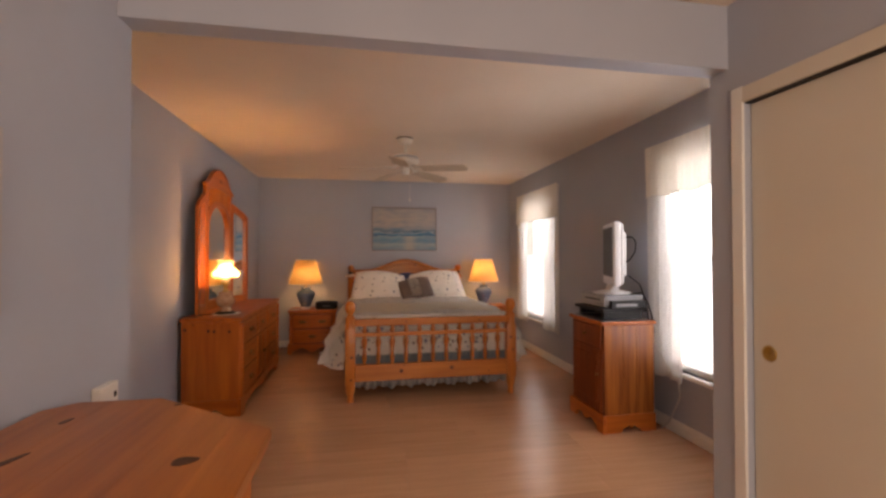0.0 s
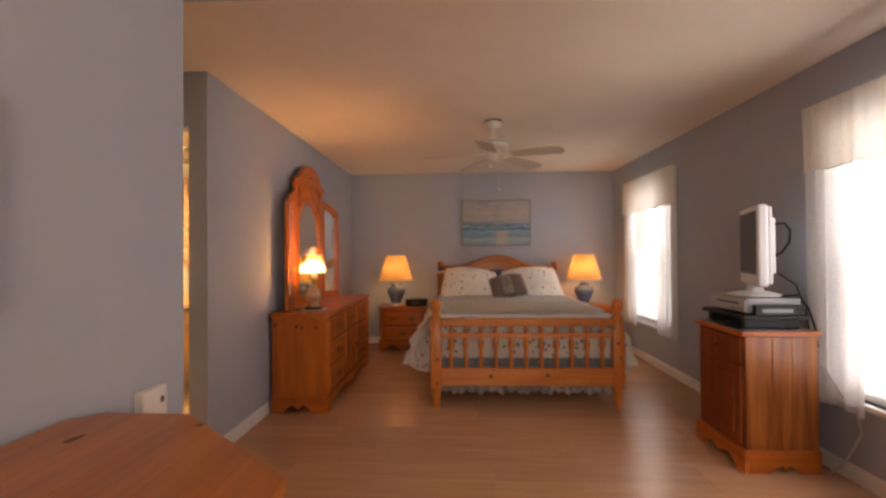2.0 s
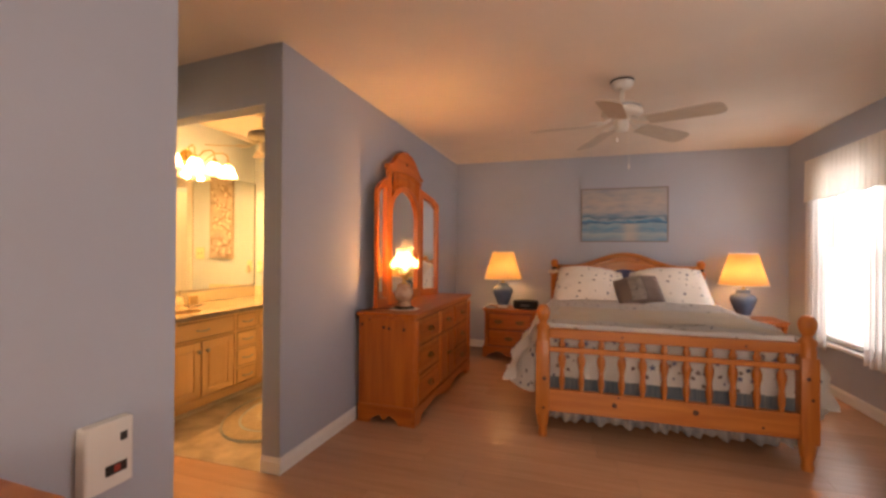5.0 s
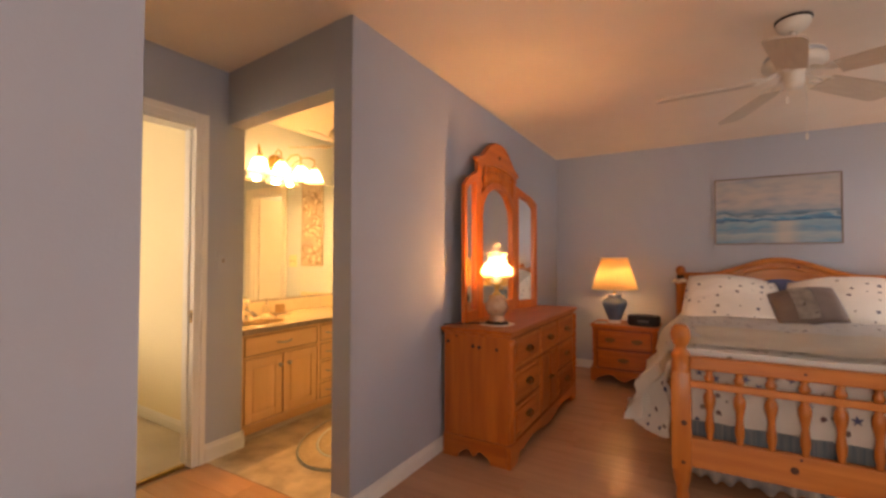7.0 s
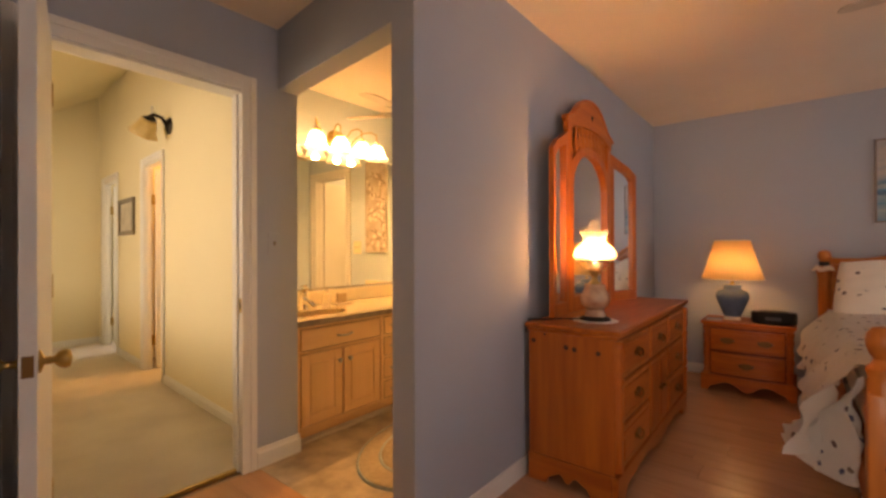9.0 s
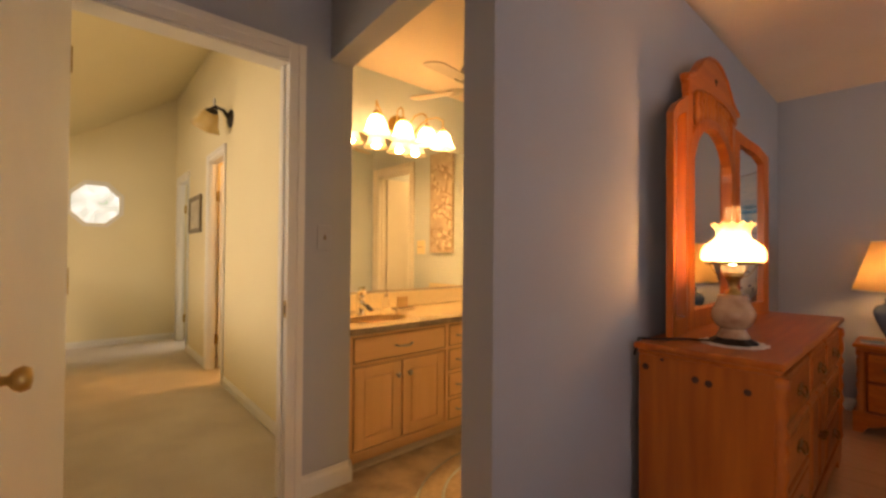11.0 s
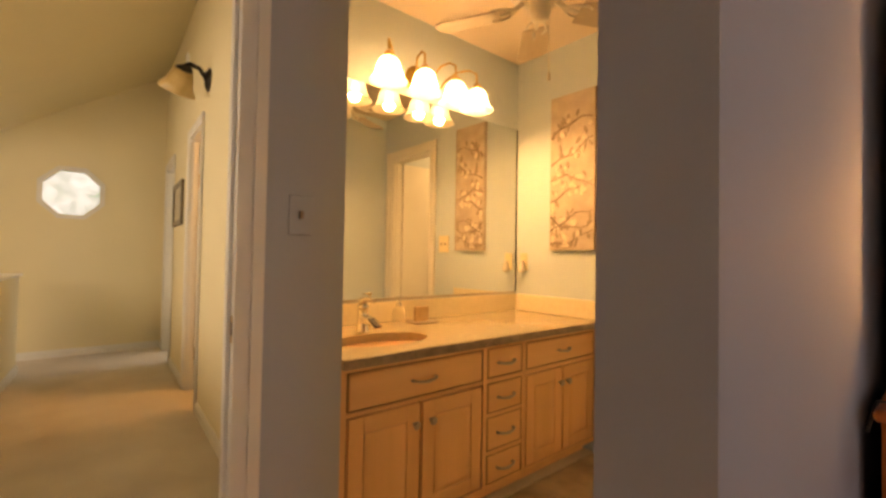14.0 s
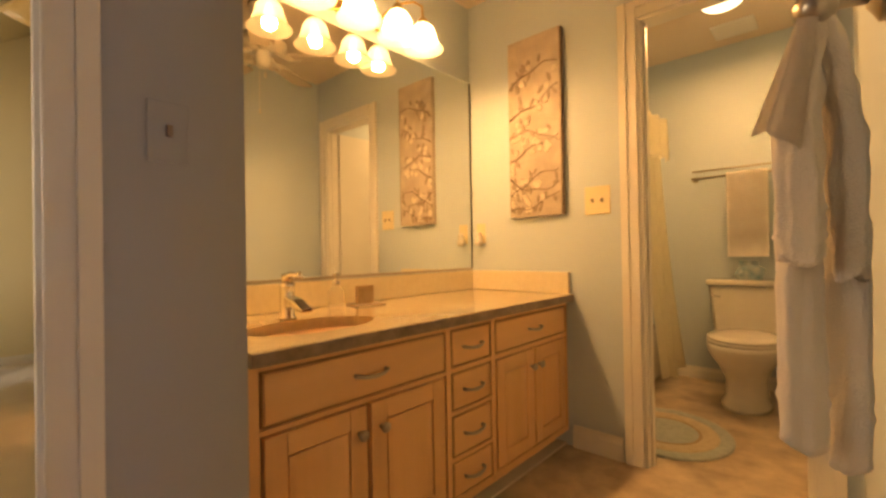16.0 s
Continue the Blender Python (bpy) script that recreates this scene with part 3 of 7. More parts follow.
part("arch_moulding", tube([(x, HY - 0.022, z - 0.075) for x, z in cap[2:-2]], 0.012, 6), BX_, BED, smooth=True)
for x in (HX0 + 0.02, HX1 - 0.05):
    part("side_rail", box(x, x + 0.03, FY + 0.03, HY - 0.03, 0.20, 0.34, bevel=0.005), PY, BED)
MAT = thing("mattress", "white mattress under the printed quilt", "mattress")
part("box_spring", box(1.13, 2.61, 7.03, 9.36, 0.30, 0.48, bevel=0.03), M_SHEET, MAT)
part("pad", box(1.13, 2.61, 7.03, 9.36, 0.485, 0.69, bevel=0.05), M_SHEET, MAT)


def cloth(nu, nv, fn, thick=0.0):
    bm = bmesh.new()
    g = [[bm.verts.new(fn(u / nu, v / nv)) for u in range(nu + 1)] for v in range(nv + 1)]
    for v in range(nv):
        for u in range(nu):
            bm.faces.new((g[v][u], g[v][u + 1], g[v + 1][u + 1], g[v + 1][u]))
    if thick:
        bmesh.ops.solidify(bm, geom=bm.faces[:], thickness=thick)
    bmesh.ops.recalc_face_normals(bm, faces=bm.faces)
    return bm


def quilt_point(u, v):
    """u across the bed with both side drops, v from foot drop to the pillows."""
    w = noise.noise((u * 9, v * 7, 0.3)) * 0.018 + noise.noise((u * 23, v * 19, 4.1)) * 0.009
    drop = 0.31 + 0.03 * math.sin(v * 17) + 0.03 * math.sin(v * 41 + 1)
    if v < 0.25:
        drop += 0.06 * (0.25 - v) / 0.25
    side, s = 0.80, (u - 0.5) * 2 * (0.80 + drop)
    top = 0.735 + 0.03 * math.cos((u - 0.5) * 3) + w
    x, z = s, top
    if abs(s) > side:
        e = abs(s) - side
        flare = (0.035 + 0.05 * (e / drop) + 0.034 * math.sin(v * 33 + e * 5) + 0.05 * noise.noise((v * 13, e * 8, 2.2))) * (1.35 if s < 0 else 0.9)
        if v < 0.2:
            flare += 0.05 * (1 - v / 0.2) * (e / drop)
        x = math.copysign(side + min(flare, e), s)
        z = top - e * 0.97 - 0.02
    y = 7.022 + v * 1.92
    return (cx + x, y + noise.noise((u * 6, v * 6, 2)) * 0.012, max(z, 0.24))


QUILT = thing("quilt", "cream cotton quilt printed with small starfish and shells", "bedding")
auto_smooth(part("cover", cloth(72, 60, quilt_point, 0.012), M_QUILT, QUILT), 60)


def foot_drop(u, v):
    s = (u - 0.5) * 1.46
    return (cx + s, 7.000 - 0.008 * math.sin(u * 40) * v - 0.006 * v, 0.765 - 0.365 * v + 0.004 * math.sin(u * 27))


auto_smooth(part("foot_drop", cloth(60, 10, foot_drop, 0.008), M_QUILT, QUILT), 60)
auto_smooth(part("hem_band", cloth(60, 4, lambda u, v: (cx + (u - 0.5) * 1.46, 6.994 - 0.008 * math.sin(u * 40), 0.402 - 0.085 * v), 0.010), M_TEAL, QUILT, "blue striped hem"), 60)
M_STARNAVY = material("navy_print", (0.07, 0.09, 0.20), 0.9, 0, (0.12, 0.13, 0.24), 60)
M_STARTAUPE = material("taupe_print", (0.30, 0.24, 0.22), 0.9, 0, (0.22, 0.17, 0.16), 60)
rq = random.Random(7)
for i in range(24):
    u, v = (i + rq.uniform(0.25, 0.75)) / 24, rq.choice((0.28, 0.42, 0.58, 0.72)) + rq.uniform(-0.05, 0.05)
    p, a0, r = foot_drop(u, v), rq.uniform(0, 72), rq.uniform(0.017, 0.026)
    star = [(r * (1.0 if k % 2 == 0 else 0.38) * math.cos(radians(a0 + 36 * k)), r * (1.0 if k % 2 == 0 else 0.38) * math.sin(radians(a0 + 36 * k))) for k in range(10)]
    o = part("starfish_print", prism(star, -0.0015, 0.0, 'y'), M_STARNAVY if i % 3 else M_STARTAUPE, QUILT, "printed starfish motif")
    o.matrix_basis = pose(p[0], p[1] - 0.0095, p[2])


def corner_fold(s, x0, reach):
    """The quilt's corner hanging outside a foot post."""
    def fn(u, v):
        top = 0.70 - 0.22 * u ** 1.3
        bot = 0.31 - 0.05 * math.sin(u * 3.0) + 0.06 * u ** 3
        bulge = math.sin(min(1, v * 1.2) * math.pi * 0.5)
        fold = 0.026 * math.sin(u * 13 + v * 2.5) * v + 0.030 * noise.noise((u * 5, v * 5, s * 3.0))
        return (x0 + s * (u * reach * (0.35 + 0.65 * bulge) + 0.015 * math.sin(v * 7) + fold), 7.03 - 0.02 * math.sin(u * 9) + 0.16 * u ** 2 + fold, top + (bot - top) * v + 0.02 * noise.noise((u * 4, v * 3, 7)))
    auto_smooth(part("corner_fold", cloth(18, 18, fn, 0.012), M_QUILT, QUILT), 60)


corner_fold(-1, 1.075, 0.24)
corner_fold(1, 2.67, 0.15)
LOOP = thing("post_cloth", "white lace cloth tied round the head post", "cloth")
auto_smooth(part("wrap", cloth(36, 6, lambda u, v: (HX0 + (0.058 + 0.012 * math.sin(u * 38) * v + 0.014 * v) * math.cos(2 * math.pi * u), HY + (0.058 + 0.012 * math.sin(u * 38) * v + 0.014 * v) * math.sin(2 * math.pi * u), 1.046 - 0.038 * v + 0.006 * math.sin(u * 25)), 0.003), M_SHEET, LOOP), 60)
RUFFLE = thing("bed_skirt", "gathered white printed bed skirt under the frame", "bedding")
M_RUFF = material("pale_skirt_cotton", (0.78, 0.75, 0.72), 0.9, 0, (0.45, 0.48, 0.53), 14.0)
part("skirt_front", cloth(150, 3, lambda u, v: (1.15 + u * 1.44, 7.06 + 0.022 * math.sin(u * 120 + 2 * math.sin(u * 11)) * (0.4 + v), 0.24 - 0.155 * v + 0.012 * math.sin(u * 47) * v), 0.004), M_RUFF, RUFFLE, smooth=True)
for x in (1.12, 2.62):
    part("skirt_side", cloth(150, 3, lambda u, v: (x + 0.02 * math.sin(u * 160) * (0.4 + v), 7.05 + u * 2.2, 0.26 - 0.18 * v), 0.004), M_RUFF, RUFFLE, smooth=True)
BLANKET = thing("blanket", "folded cream blanket spread over the quilt", "bedding")


def blanket_point(u, v):
    q = quilt_point(0.5 + (u - 0.5) * 0.60, 0.05 + v * 0.42)
    return (q[0], q[1] - 0.01 + 0.015 * math.sin(u * 9), q[2] + 0.014 + 0.006 * math.sin(v * 9 + u * 4) + 0.008 * noise.noise((u * 8, v * 8, 1)))


auto_smooth(part("fold", cloth(40, 24, blanket_point, 0.014), M_SHEET, BLANKET), 60)


def pillow(name, label, w, h, d, mat, m, group="", flare=0.0):
    o = thing(name, label, "pillow", group)
    bm = bmesh.new()
    n = 18
    top, bot = [], []
    for side, store in ((1, top), (-1, bot)):
        for j in range(n + 1):
            r = []
            for i in range(n + 1):
                u, v = i / n * 2 - 1, j / n * 2 - 1
                k = max(0.0, (1 - abs(u) ** 2.6)) ** 0.55 * max(0.0, (1 - abs(v) ** 2.6)) ** 0.55
                pin = 1 - 0.06 * (abs(u) ** 2) * (1 - abs(v)) - 0.03 * noise.noise((u * 2, v * 2, w))
                pv = 1 - 0.06 * (abs(v) ** 2) * (1 - abs(u))
                pv *= 1 - 0.03 * v ** 4
                pin *= 1 - 0.03 * u ** 4
                crease = 1 + 0.22 * noise.noise((u * 3, v * 3, side * 2)) + 0.07 * noise.noise((u * 9, v * 7, w))
                r.append(bm.verts.new((u * w / 2 * pv * (1 - flare * v), side * d / 2 * k * crease, v * h / 2 * pin - 0.02 * u * u)))
            store.append(r)
        for j in range(n):
            for i in range(n):
                f = (store[j][i], store[j][i + 1], store[j + 1][i + 1], store[j + 1][i])
                bm.faces.new(f if side < 0 else f[::-1])
    bmesh.ops.remove_doubles(bm, verts=bm.verts[:], dist=0.0008)
    bmesh.ops.recalc_face_normals(bm, faces=bm.faces)
    part("case", bm, mat, o, smooth=True)
    o.matrix_basis = m
    return o


pillow("sham_pillow", "plump cream sham printed with small shells", 0.76, 0.60, 0.25, M_SHAM, pose(1.470, 8.98, 0.868, -46, 5, 5), "pair of shams", 0.09)
pillow("sham_pillow", "plump cream sham printed with small shells", 0.78, 0.60, 0.25, M_SHAM, pose(2.225, 8.98, 0.868, -45, -4, -6), "pair of shams", 0.09)
pillow("bed_pillow", "dark blue pillow tucked behind the shams", 0.24, 0.30, 0.10, M_STARNAVY, pose(1.85, 9.22, 0.93, -25, 0, 0))
TP = pillow("throw_pillow", "taupe satin cushion with a wide silver band", 0.42, 0.33, 0.14, M_GREYPILLOW, pose(1.90, 8.56, 0.895, -42, -9, 6))
bm = cloth(6, 16, lambda u, v: (-0.02 + (u - 0.5) * 0.13, -0.072 * (max(0, 1 - abs(v * 2 - 1) ** 2.6)) ** 0.55 - 0.006, (v - 0.5) * 0.318), 0.003)
part("band", bm, M_SILVERBAND, TP, "silver satin band", smooth=True)

# ---- triple dresser ----
DRS = thing("dresser", "honey pine triple dresser with drawers and a scalloped plinth", "dresser")
DX0, DX1, DY_0, DY_1, DT = -0.215, 0.225, 6.785, 8.35, 0.81
part("body", box(DX0, DX1, DY_0, DY_1, 0.11, DT - 0.045, bevel=0.004), PZ, DRS)
part("top", box(DX0 - 0.01, DX1 + 0.03, DY_0 - 0.03, DY_1 + 0.03, DT - 0.026, DT, bevel=0.009), PY, DRS)
part("top_moulding", box(DX0, DX1 + 0.015, DY_0 - 0.014, DY_1 + 0.014, DT - 0.046, DT - 0.026, bevel=0.007), PY, DRS)
part("front_plinth", prism([(DY_0 - 0.014 + u, z) for u, z in scallop_base(DY_1 - DY_0 + 0.028, 0.135, 0.12, 0.075)], DX1 - 0.012, DX1 + 0.018, 'x', 0.003), PY, DRS)
part("side_plinth", prism([(DX0 + u, z) for u, z in scallop_base(DX1 - DX0 - 0.013, 0.135, 0.10, 0.065)], DY_0 - 0.014, DY_0 + 0.012, 'y', 0.003), PX, DRS)
part("side_plinth", prism([(DX0 + u, z) for u, z in scallop_base(DX1 - DX0 - 0.013, 0.135, 0.10, 0.065)], DY_1 - 0.012, DY_1 + 0.014, 'y', 0.003), PX, DRS)
for y in (DY_0 + 0.03, DY_1 - 0.03):
    prof = [(0.018, 0.15), (0.018, 0.30), (0.024, 0.31), (0.016, 0.33), (0.022, 0.36), (0.016, 0.40), (0.022, 0.44), (0.016, 0.48), (0.022, 0.52), (0.016, 0.55), (0.024, 0.57), (0.016, 0.60), (0.023, 0.64), (0.018, 0.70), (0.024, 0.72), (0.020, 0.755)]
    bm = lathe([(r * 1.35, h) for r, h in prof], (DX1 + 0.004, y, 0), 16)
    part("pilaster", bm, PZ, DRS, "turned corner pilaster", smooth=True)


def bail_pull(parent, x, y, z, sx=0, sy=0):
    """Brass backplate and swung bail on a front that faces (sx, sy)."""
    ux, uy = -sy, sx
    bm = bmesh.new()
    for k in range(-1, 2):
        c = (x + ux * 0.034 * k, y + uy * 0.034 * k, z)
        w = 0.026 if k == 0 else 0.016
        if sx:
            bx(bm, *sorted((x, x + 0.004 * sx)), c[1] - w, c[1] + w, z - w * 0.8, z + w * 0.8, 0.0012)
        else:
            bx(bm, c[0] - w, c[0] + w, *sorted((y, y + 0.004 * sy)), z - w * 0.8, z + w * 0.8, 0.0012)
    o = part("pull", bm, M_PULL, parent, "antique brass drawer pull")
    pts = [(x + sx * d + ux * a, y + sy * d + uy * a, z + b) for a, b, d in ((-0.042, 0.004, 0.003), (-0.042, 0.002, 0.013), (-0.034, -0.015, 0.019), (0, -0.025, 0.021), (0.034, -0.015, 0.019), (0.042, 0.002, 0.013), (0.042, 0.004, 0.003))]
    part("bail", tube(pts, 0.0042, 6), M_PULL, o, smooth=True)


# brown that holds the shade of gaps and recesses in its colour
M_GAP = material("brown_gap_shade", (0.13, 0.035, 0.008), 0.6)


def ring_frame(x0, x1, y0, y1, z0, z1, w):
    """A square frame of four bars in one mesh, standing in a plane of constant x."""
    bm = box(x0, x1, y0, y1, z0, z0 + w, bevel=0.002)
    bx(bm, x0, x1, y0, y1, z1 - w, z1, 0.002)
    bx(bm, x0, x1, y0, y0 + w, z0 + w, z1 - w, 0.002)
    return bx(bm, x0, x1, y1 - w, y1, z0 + w, z1 - w, 0.002)


def drawer_x(parent, x, y0, y1, z0, z1, mat, pulls=1, name="drawer"):
    bm = box(x - 0.012, x + 0.010, y0, y1, z0, z1, bevel=0.006)
    bx(bm, x + 0.008, x + 0.017, y0 + 0.028, y1 - 0.028, z0 + 0.028, z1 - 0.028, 0.005)
    d = part(name, bm, mat, parent)
    part("edge_bead", ring_frame(x + 0.0085, x + 0.0135, y0 + 0.003, y1 - 0.003, z0 + 0.003, z1 - 0.003, 0.020), PZL, d, "paler routed edge")
    # sheet a little larger than the drawer, coloured as shade in its gap
    part("reveal", box(x - 0.004, x + 0.0015, y0 - 0.006, y1 + 0.006, z0 - 0.006, z1 + 0.006), M_GAP, d, "dark sheet drawn as shade in the drawer gap")
    for k in range(pulls):
        bail_pull(d, x + 0.017, y0 + (y1 - y0) * (k + 0.5) / pulls, (z0 + z1) / 2, 1, 0)
    return d


ya, yb, yc, yd = DY_0 + 0.065, DY_0 + 0.555, DY_1 - 0.555, DY_1 - 0.065
for a, b in ((ya, yb), (yb + 0.02, yc - 0.02), (yc, yd)):
    drawer_x(DRS, DX1, a, b, 0.572, 0.755, PY)
for a, b in ((ya, yb), (yc, yd)):
    drawer_x(DRS, DX1, a, b, 0.362, 0.552, PY)
    drawer_x(DRS, DX1, a, b, 0.150, 0.342, PY)
for a, b, s in ((yb + 0.02, (yb + yc) / 2 - 0.003, 1), ((yb + yc) / 2 + 0.003, yc - 0.02, -1)):
    d = drawer_x(DRS, DX1, a, b, 0.150, 0.552, PZ, 0, "cabinet_door")
    ky = b - 0.03 if s > 0 else a + 0.03
    part("knob", lathe([(0.006, 0), (0.006, 0.012), (0.014, 0.02), (0.012, 0.03), (0, 0.033)], (DX1 + 0.012, ky, 0.37), 12, None, 'x'), M_PULL, d, "small brass knob", smooth=True)
M_KNOT = material("brown_knot", (0.09, 0.028, 0.01), 0.5, 0, (0.05, 0.014, 0.006), 30)
for y, z, r in ((0.028, 0.715, 0.013), (0.205, 0.70, 0.013), (0.248, 0.695, 0.013), (0.365, 0.692, 0.012), (0.09, 0.752, 0.007)):
    part("knot", lathe([(r, -0.0012), (r * 0.8, -0.002), (0, -0.0022)], (DX0 + y, DY_0, z), 10, None, 'y'), M_KNOT, DRS, "dark pine knot")

for x, z, r, y in ((1.575, 0.262, 0.017, FY - 0.0245), (1.60, 0.315, 0.007, FY - 0.0245), (2.045, 0.272, 0.018, FY - 0.0245), (2.40, 0.225, 0.008, FY - 0.0245), (1.130, 0.405, 0.014, FY - 0.0465), (1.125, 0.205, 0.010, FY - 0.0465), (2.615, 0.54, 0.012, FY - 0.0465), (2.635, 0.42, 0.010, FY - 0.0465), (1.62, 0.71, 0.007, FY - 0.0285), (2.31, 0.705, 0.008, FY - 0.0285), (1.99, 1.165, 0.015, HY - 0.0205), (2.10, 1.18, 0.009, HY - 0.0205), (1.44, 1.13, 0.008, HY - 0.0205)):
    part("knot", lathe([(r, -0.0012), (r * 0.8, -0.002), (0, -0.0022)], (x, y, z), 10, None, 'y'), M_KNOT, BED, "dark pine knot")

# ---- triptych mirror ----
MIRR = thing("dresser_mirror", "honey pine triptych mirror with an arched crest", "mirror")
MC, MX, MZ = 7.565, -0.185, 0.812
in_arch = [(MC - 0.30, 0.90), (MC + 0.30, 0.90), (MC + 0.30, 1.56)] + [(MC + 0.30 * math.cos(a), 1.56 + 0.24 * math.sin(a)) for a in [math.pi * k / 16 for k in range(1, 16)]] + [(MC - 0.30, 1.56)]


def ring_prism(outer, inner, x0, x1):
    """A flat frame between two outlines of as many points, extruded along x."""
    bm = bmesh.new()
    vs = [[bm.verts.new((x, y, z)) for y, z in o] for x in (x0, x1) for o in (outer, inner)]
    k = len(outer)
    for i in range(k):
        j = (i + 1) % k
        for a, b in ((0, 1), (2, 3), (0, 2), (1, 3)):
            bm.faces.new((vs[a][i], vs[a][j], vs[b][j], vs[b][i]))
    bmesh.ops.recalc_face_normals(bm, faces=bm.faces)
    return bm


out_arch = [(MC - 0.375, MZ), (MC + 0.375, MZ), (MC + 0.375, 1.60)] + [(MC + (0.375 - 0.02 * math.sin(a)) * math.cos(a), 1.60 + 0.245 * math.sin(a)) for a in [math.pi * k / 16 for k in range(1, 16)]] + [(MC - 0.375, 1.60)]
part("centre_frame", ring_prism(out_arch, in_arch, MX - 0.012, MX + 0.022), PZ, MIRR)
crest = [(MC - 0.385, 1.90), (MC - 0.385, 1.945), (MC - 0.405, 1.965), (MC - 0.405, 1.985), (MC - 0.35, 2.000), (MC - 0.295, 2.022), (MC - 0.245, 2.065), (MC - 0.185, 2.112), (MC - 0.10, 2.150), (MC, 2.164)]
crest = crest + [(2 * MC - y, z) for y, z in crest[-2::-1]]
crest_in = [(MC - 0.335, 1.90)] + [(MC - 0.335 * math.cos(a), 1.90 + 0.068 * math.sin(a)) for a in [math.pi * k / 12 for k in range(1, 12)]] + [(MC + 0.335, 1.90)]
part("crest", prism(crest + crest_in[::-1][0:], MX - 0.010, MX + 0.026, 'x', 0.004), PY, MIRR, "shaped crest board")
part("crest_moulding", tube([(MX + 0.024, y, z - 0.012) for y, z in crest[2:-2]], 0.011, 6), PY, MIRR, smooth=True)
for s in (-1, 1):
    part("stile", box(MX - 0.01, MX + 0.02, *sorted((MC + s * 0.376, MC + s * 0.318)), 1.60, 1.91, bevel=0.003), PZ, MIRR)
for k in range(9):
    y = MC - 0.24 + 0.06 * k
    z0 = 1.60 + 0.245 * math.sqrt(1 - ((y - MC) / 0.37) ** 2) - 0.008
    z1 = 1.90 + 0.068 * math.sqrt(1 - ((y - MC) / 0.335) ** 2) + 0.004
    hh = z1 - z0
    part("gallery_spindle", lathe([(0.010, z0), (0.015, z0 + hh * 0.25), (0.016, z0 + hh * 0.42), (0.008, z0 + hh * 0.62), (0.014, z0 + hh * 0.8), (0.010, z1)], (MX + 0.010, y, 0), 10), PZL, MIRR, smooth=True)
bm = prism(in_arch, MX - 0.006, MX - 0.002, 'x')
part("centre_glass", bm, M_MIRROR, MIRR, "arched mirror glass")
part("back_panel", box(MX - 0.022, MX - 0.013, MC - 0.33, MC + 0.33, MZ + 0.03, 1.83), PZ, MIRR)
# backing darkened so the gaps between the spindles look shaded
part("gallery_back", box(MX - 0.022, MX - 0.013, MC - 0.33, MC + 0.33, 1.831, 1.955), M_GAP, MIRR, "backing board coloured dark with the gallery's shade")
# no hole is cut: a raised dark heart stands for its shade
heart = [(MC + 0.019 * math.sin(a) ** 3, 2.045 + 0.0014 * (13 * math.cos(a) - 5 * math.cos(2 * a) - 2 * math.cos(3 * a) - math.cos(4 * a))) for a in [2 * math.pi * k / 20 for k in range(20)]]
part("heart_cut", prism(heart, MX + 0.022, MX + 0.0275, 'x'), M_DARK, MIRR, "dark heart piece drawn for a shaded cut-out")


def wing(s, hinge, length, angle):
    """A side wing: frame with a sloped shoulder and its own mirror glass, swung forward by the angle."""
    w = length
    o = part("wing_frame", ring_prism([(0, MZ), (w, MZ), (w, 1.74), (w * 0.72, 1.80), (w * 0.4, 1.835), (0, 1.885)], [(0.042, MZ + 0.07), (w - 0.042, MZ + 0.07), (w - 0.042, 1.70), (w * 0.68, 1.745), (w * 0.42, 1.775), (0.042, 1.80)], -0.012, 0.016), PZ, MIRR)
    bm = prism([(0.04, MZ + 0.068), (w - 0.04, MZ + 0.068), (w - 0.04, 1.705), (w * 0.68, 1.75), (0.04, 1.805)], -0.008, -0.004, 'x')
    part("wing_glass", bm, M_MIRROR, o, "mirror glass")
    o.matrix_basis = Matrix.Translation((MX + 0.004, hinge, 0)) @ Matrix.Rotation(radians(angle), 4, 'Z') @ Matrix.Diagonal((1, s, 1, 1))


wing(1, MC + 0.378, 0.285, -22)
wing(-1, MC - 0.378, 0.275, 7)

# ---- oil-style lamp ----
OIL = thing("oil_lamp", "lit hurricane lamp with a ruffled opal shade and painted glass font", "table lamp")
OX, OY, OZ = 0.05, 7.02, DT
DOILY = thing("doily", "round white lace doily under the lamp", "doily")
part("lace", lathe([(0.115, OZ + 0.001), (0.115, OZ + 0.003), (0.0, OZ + 0.004)], (OX, OY, 0), 48, None, 'z', 0.05, 16), M_TRIM, DOILY)
part("foot", lathe([(0.078, 0.004), (0.080, 0.010), (0.066, 0.018), (0.058, 0.025)], (OX, OY, OZ), 48, None, 'z', 0.06, 8), M_BLACKMETAL, OIL, "dark cast metal foot", smooth=True)
part("pedestal", lathe([(0.056, 0.024), (0.057, 0.032), (0.046, 0.050), (0.043, 0.062)], (OX, OY, OZ), 28), M_PINKGLASS, OIL, "painted glass pedestal", smooth=True)
part("font", lathe([(0.043, 0.061), (0.060, 0.075), (0.072, 0.092), (0.076, 0.112), (0.074, 0.130), (0.063, 0.150), (0.058, 0.160), (0.052, 0.172), (0.053, 0.188), (0.044, 0.193)], (OX, OY, OZ), 32), M_PINKGLASS, OIL, "painted glass font", smooth=True)
part("collar", lathe([(0.030, 0.192), (0.028, 0.202), (0.016, 0.214), (0.013, 0.224), (0.018, 0.236), (0.018, 0.246), (0.032, 0.258), (0.036, 0.272), (0.030, 0.278)], (OX, OY, OZ), 24), M_BRASS, OIL, "brass burner collar", smooth=True)
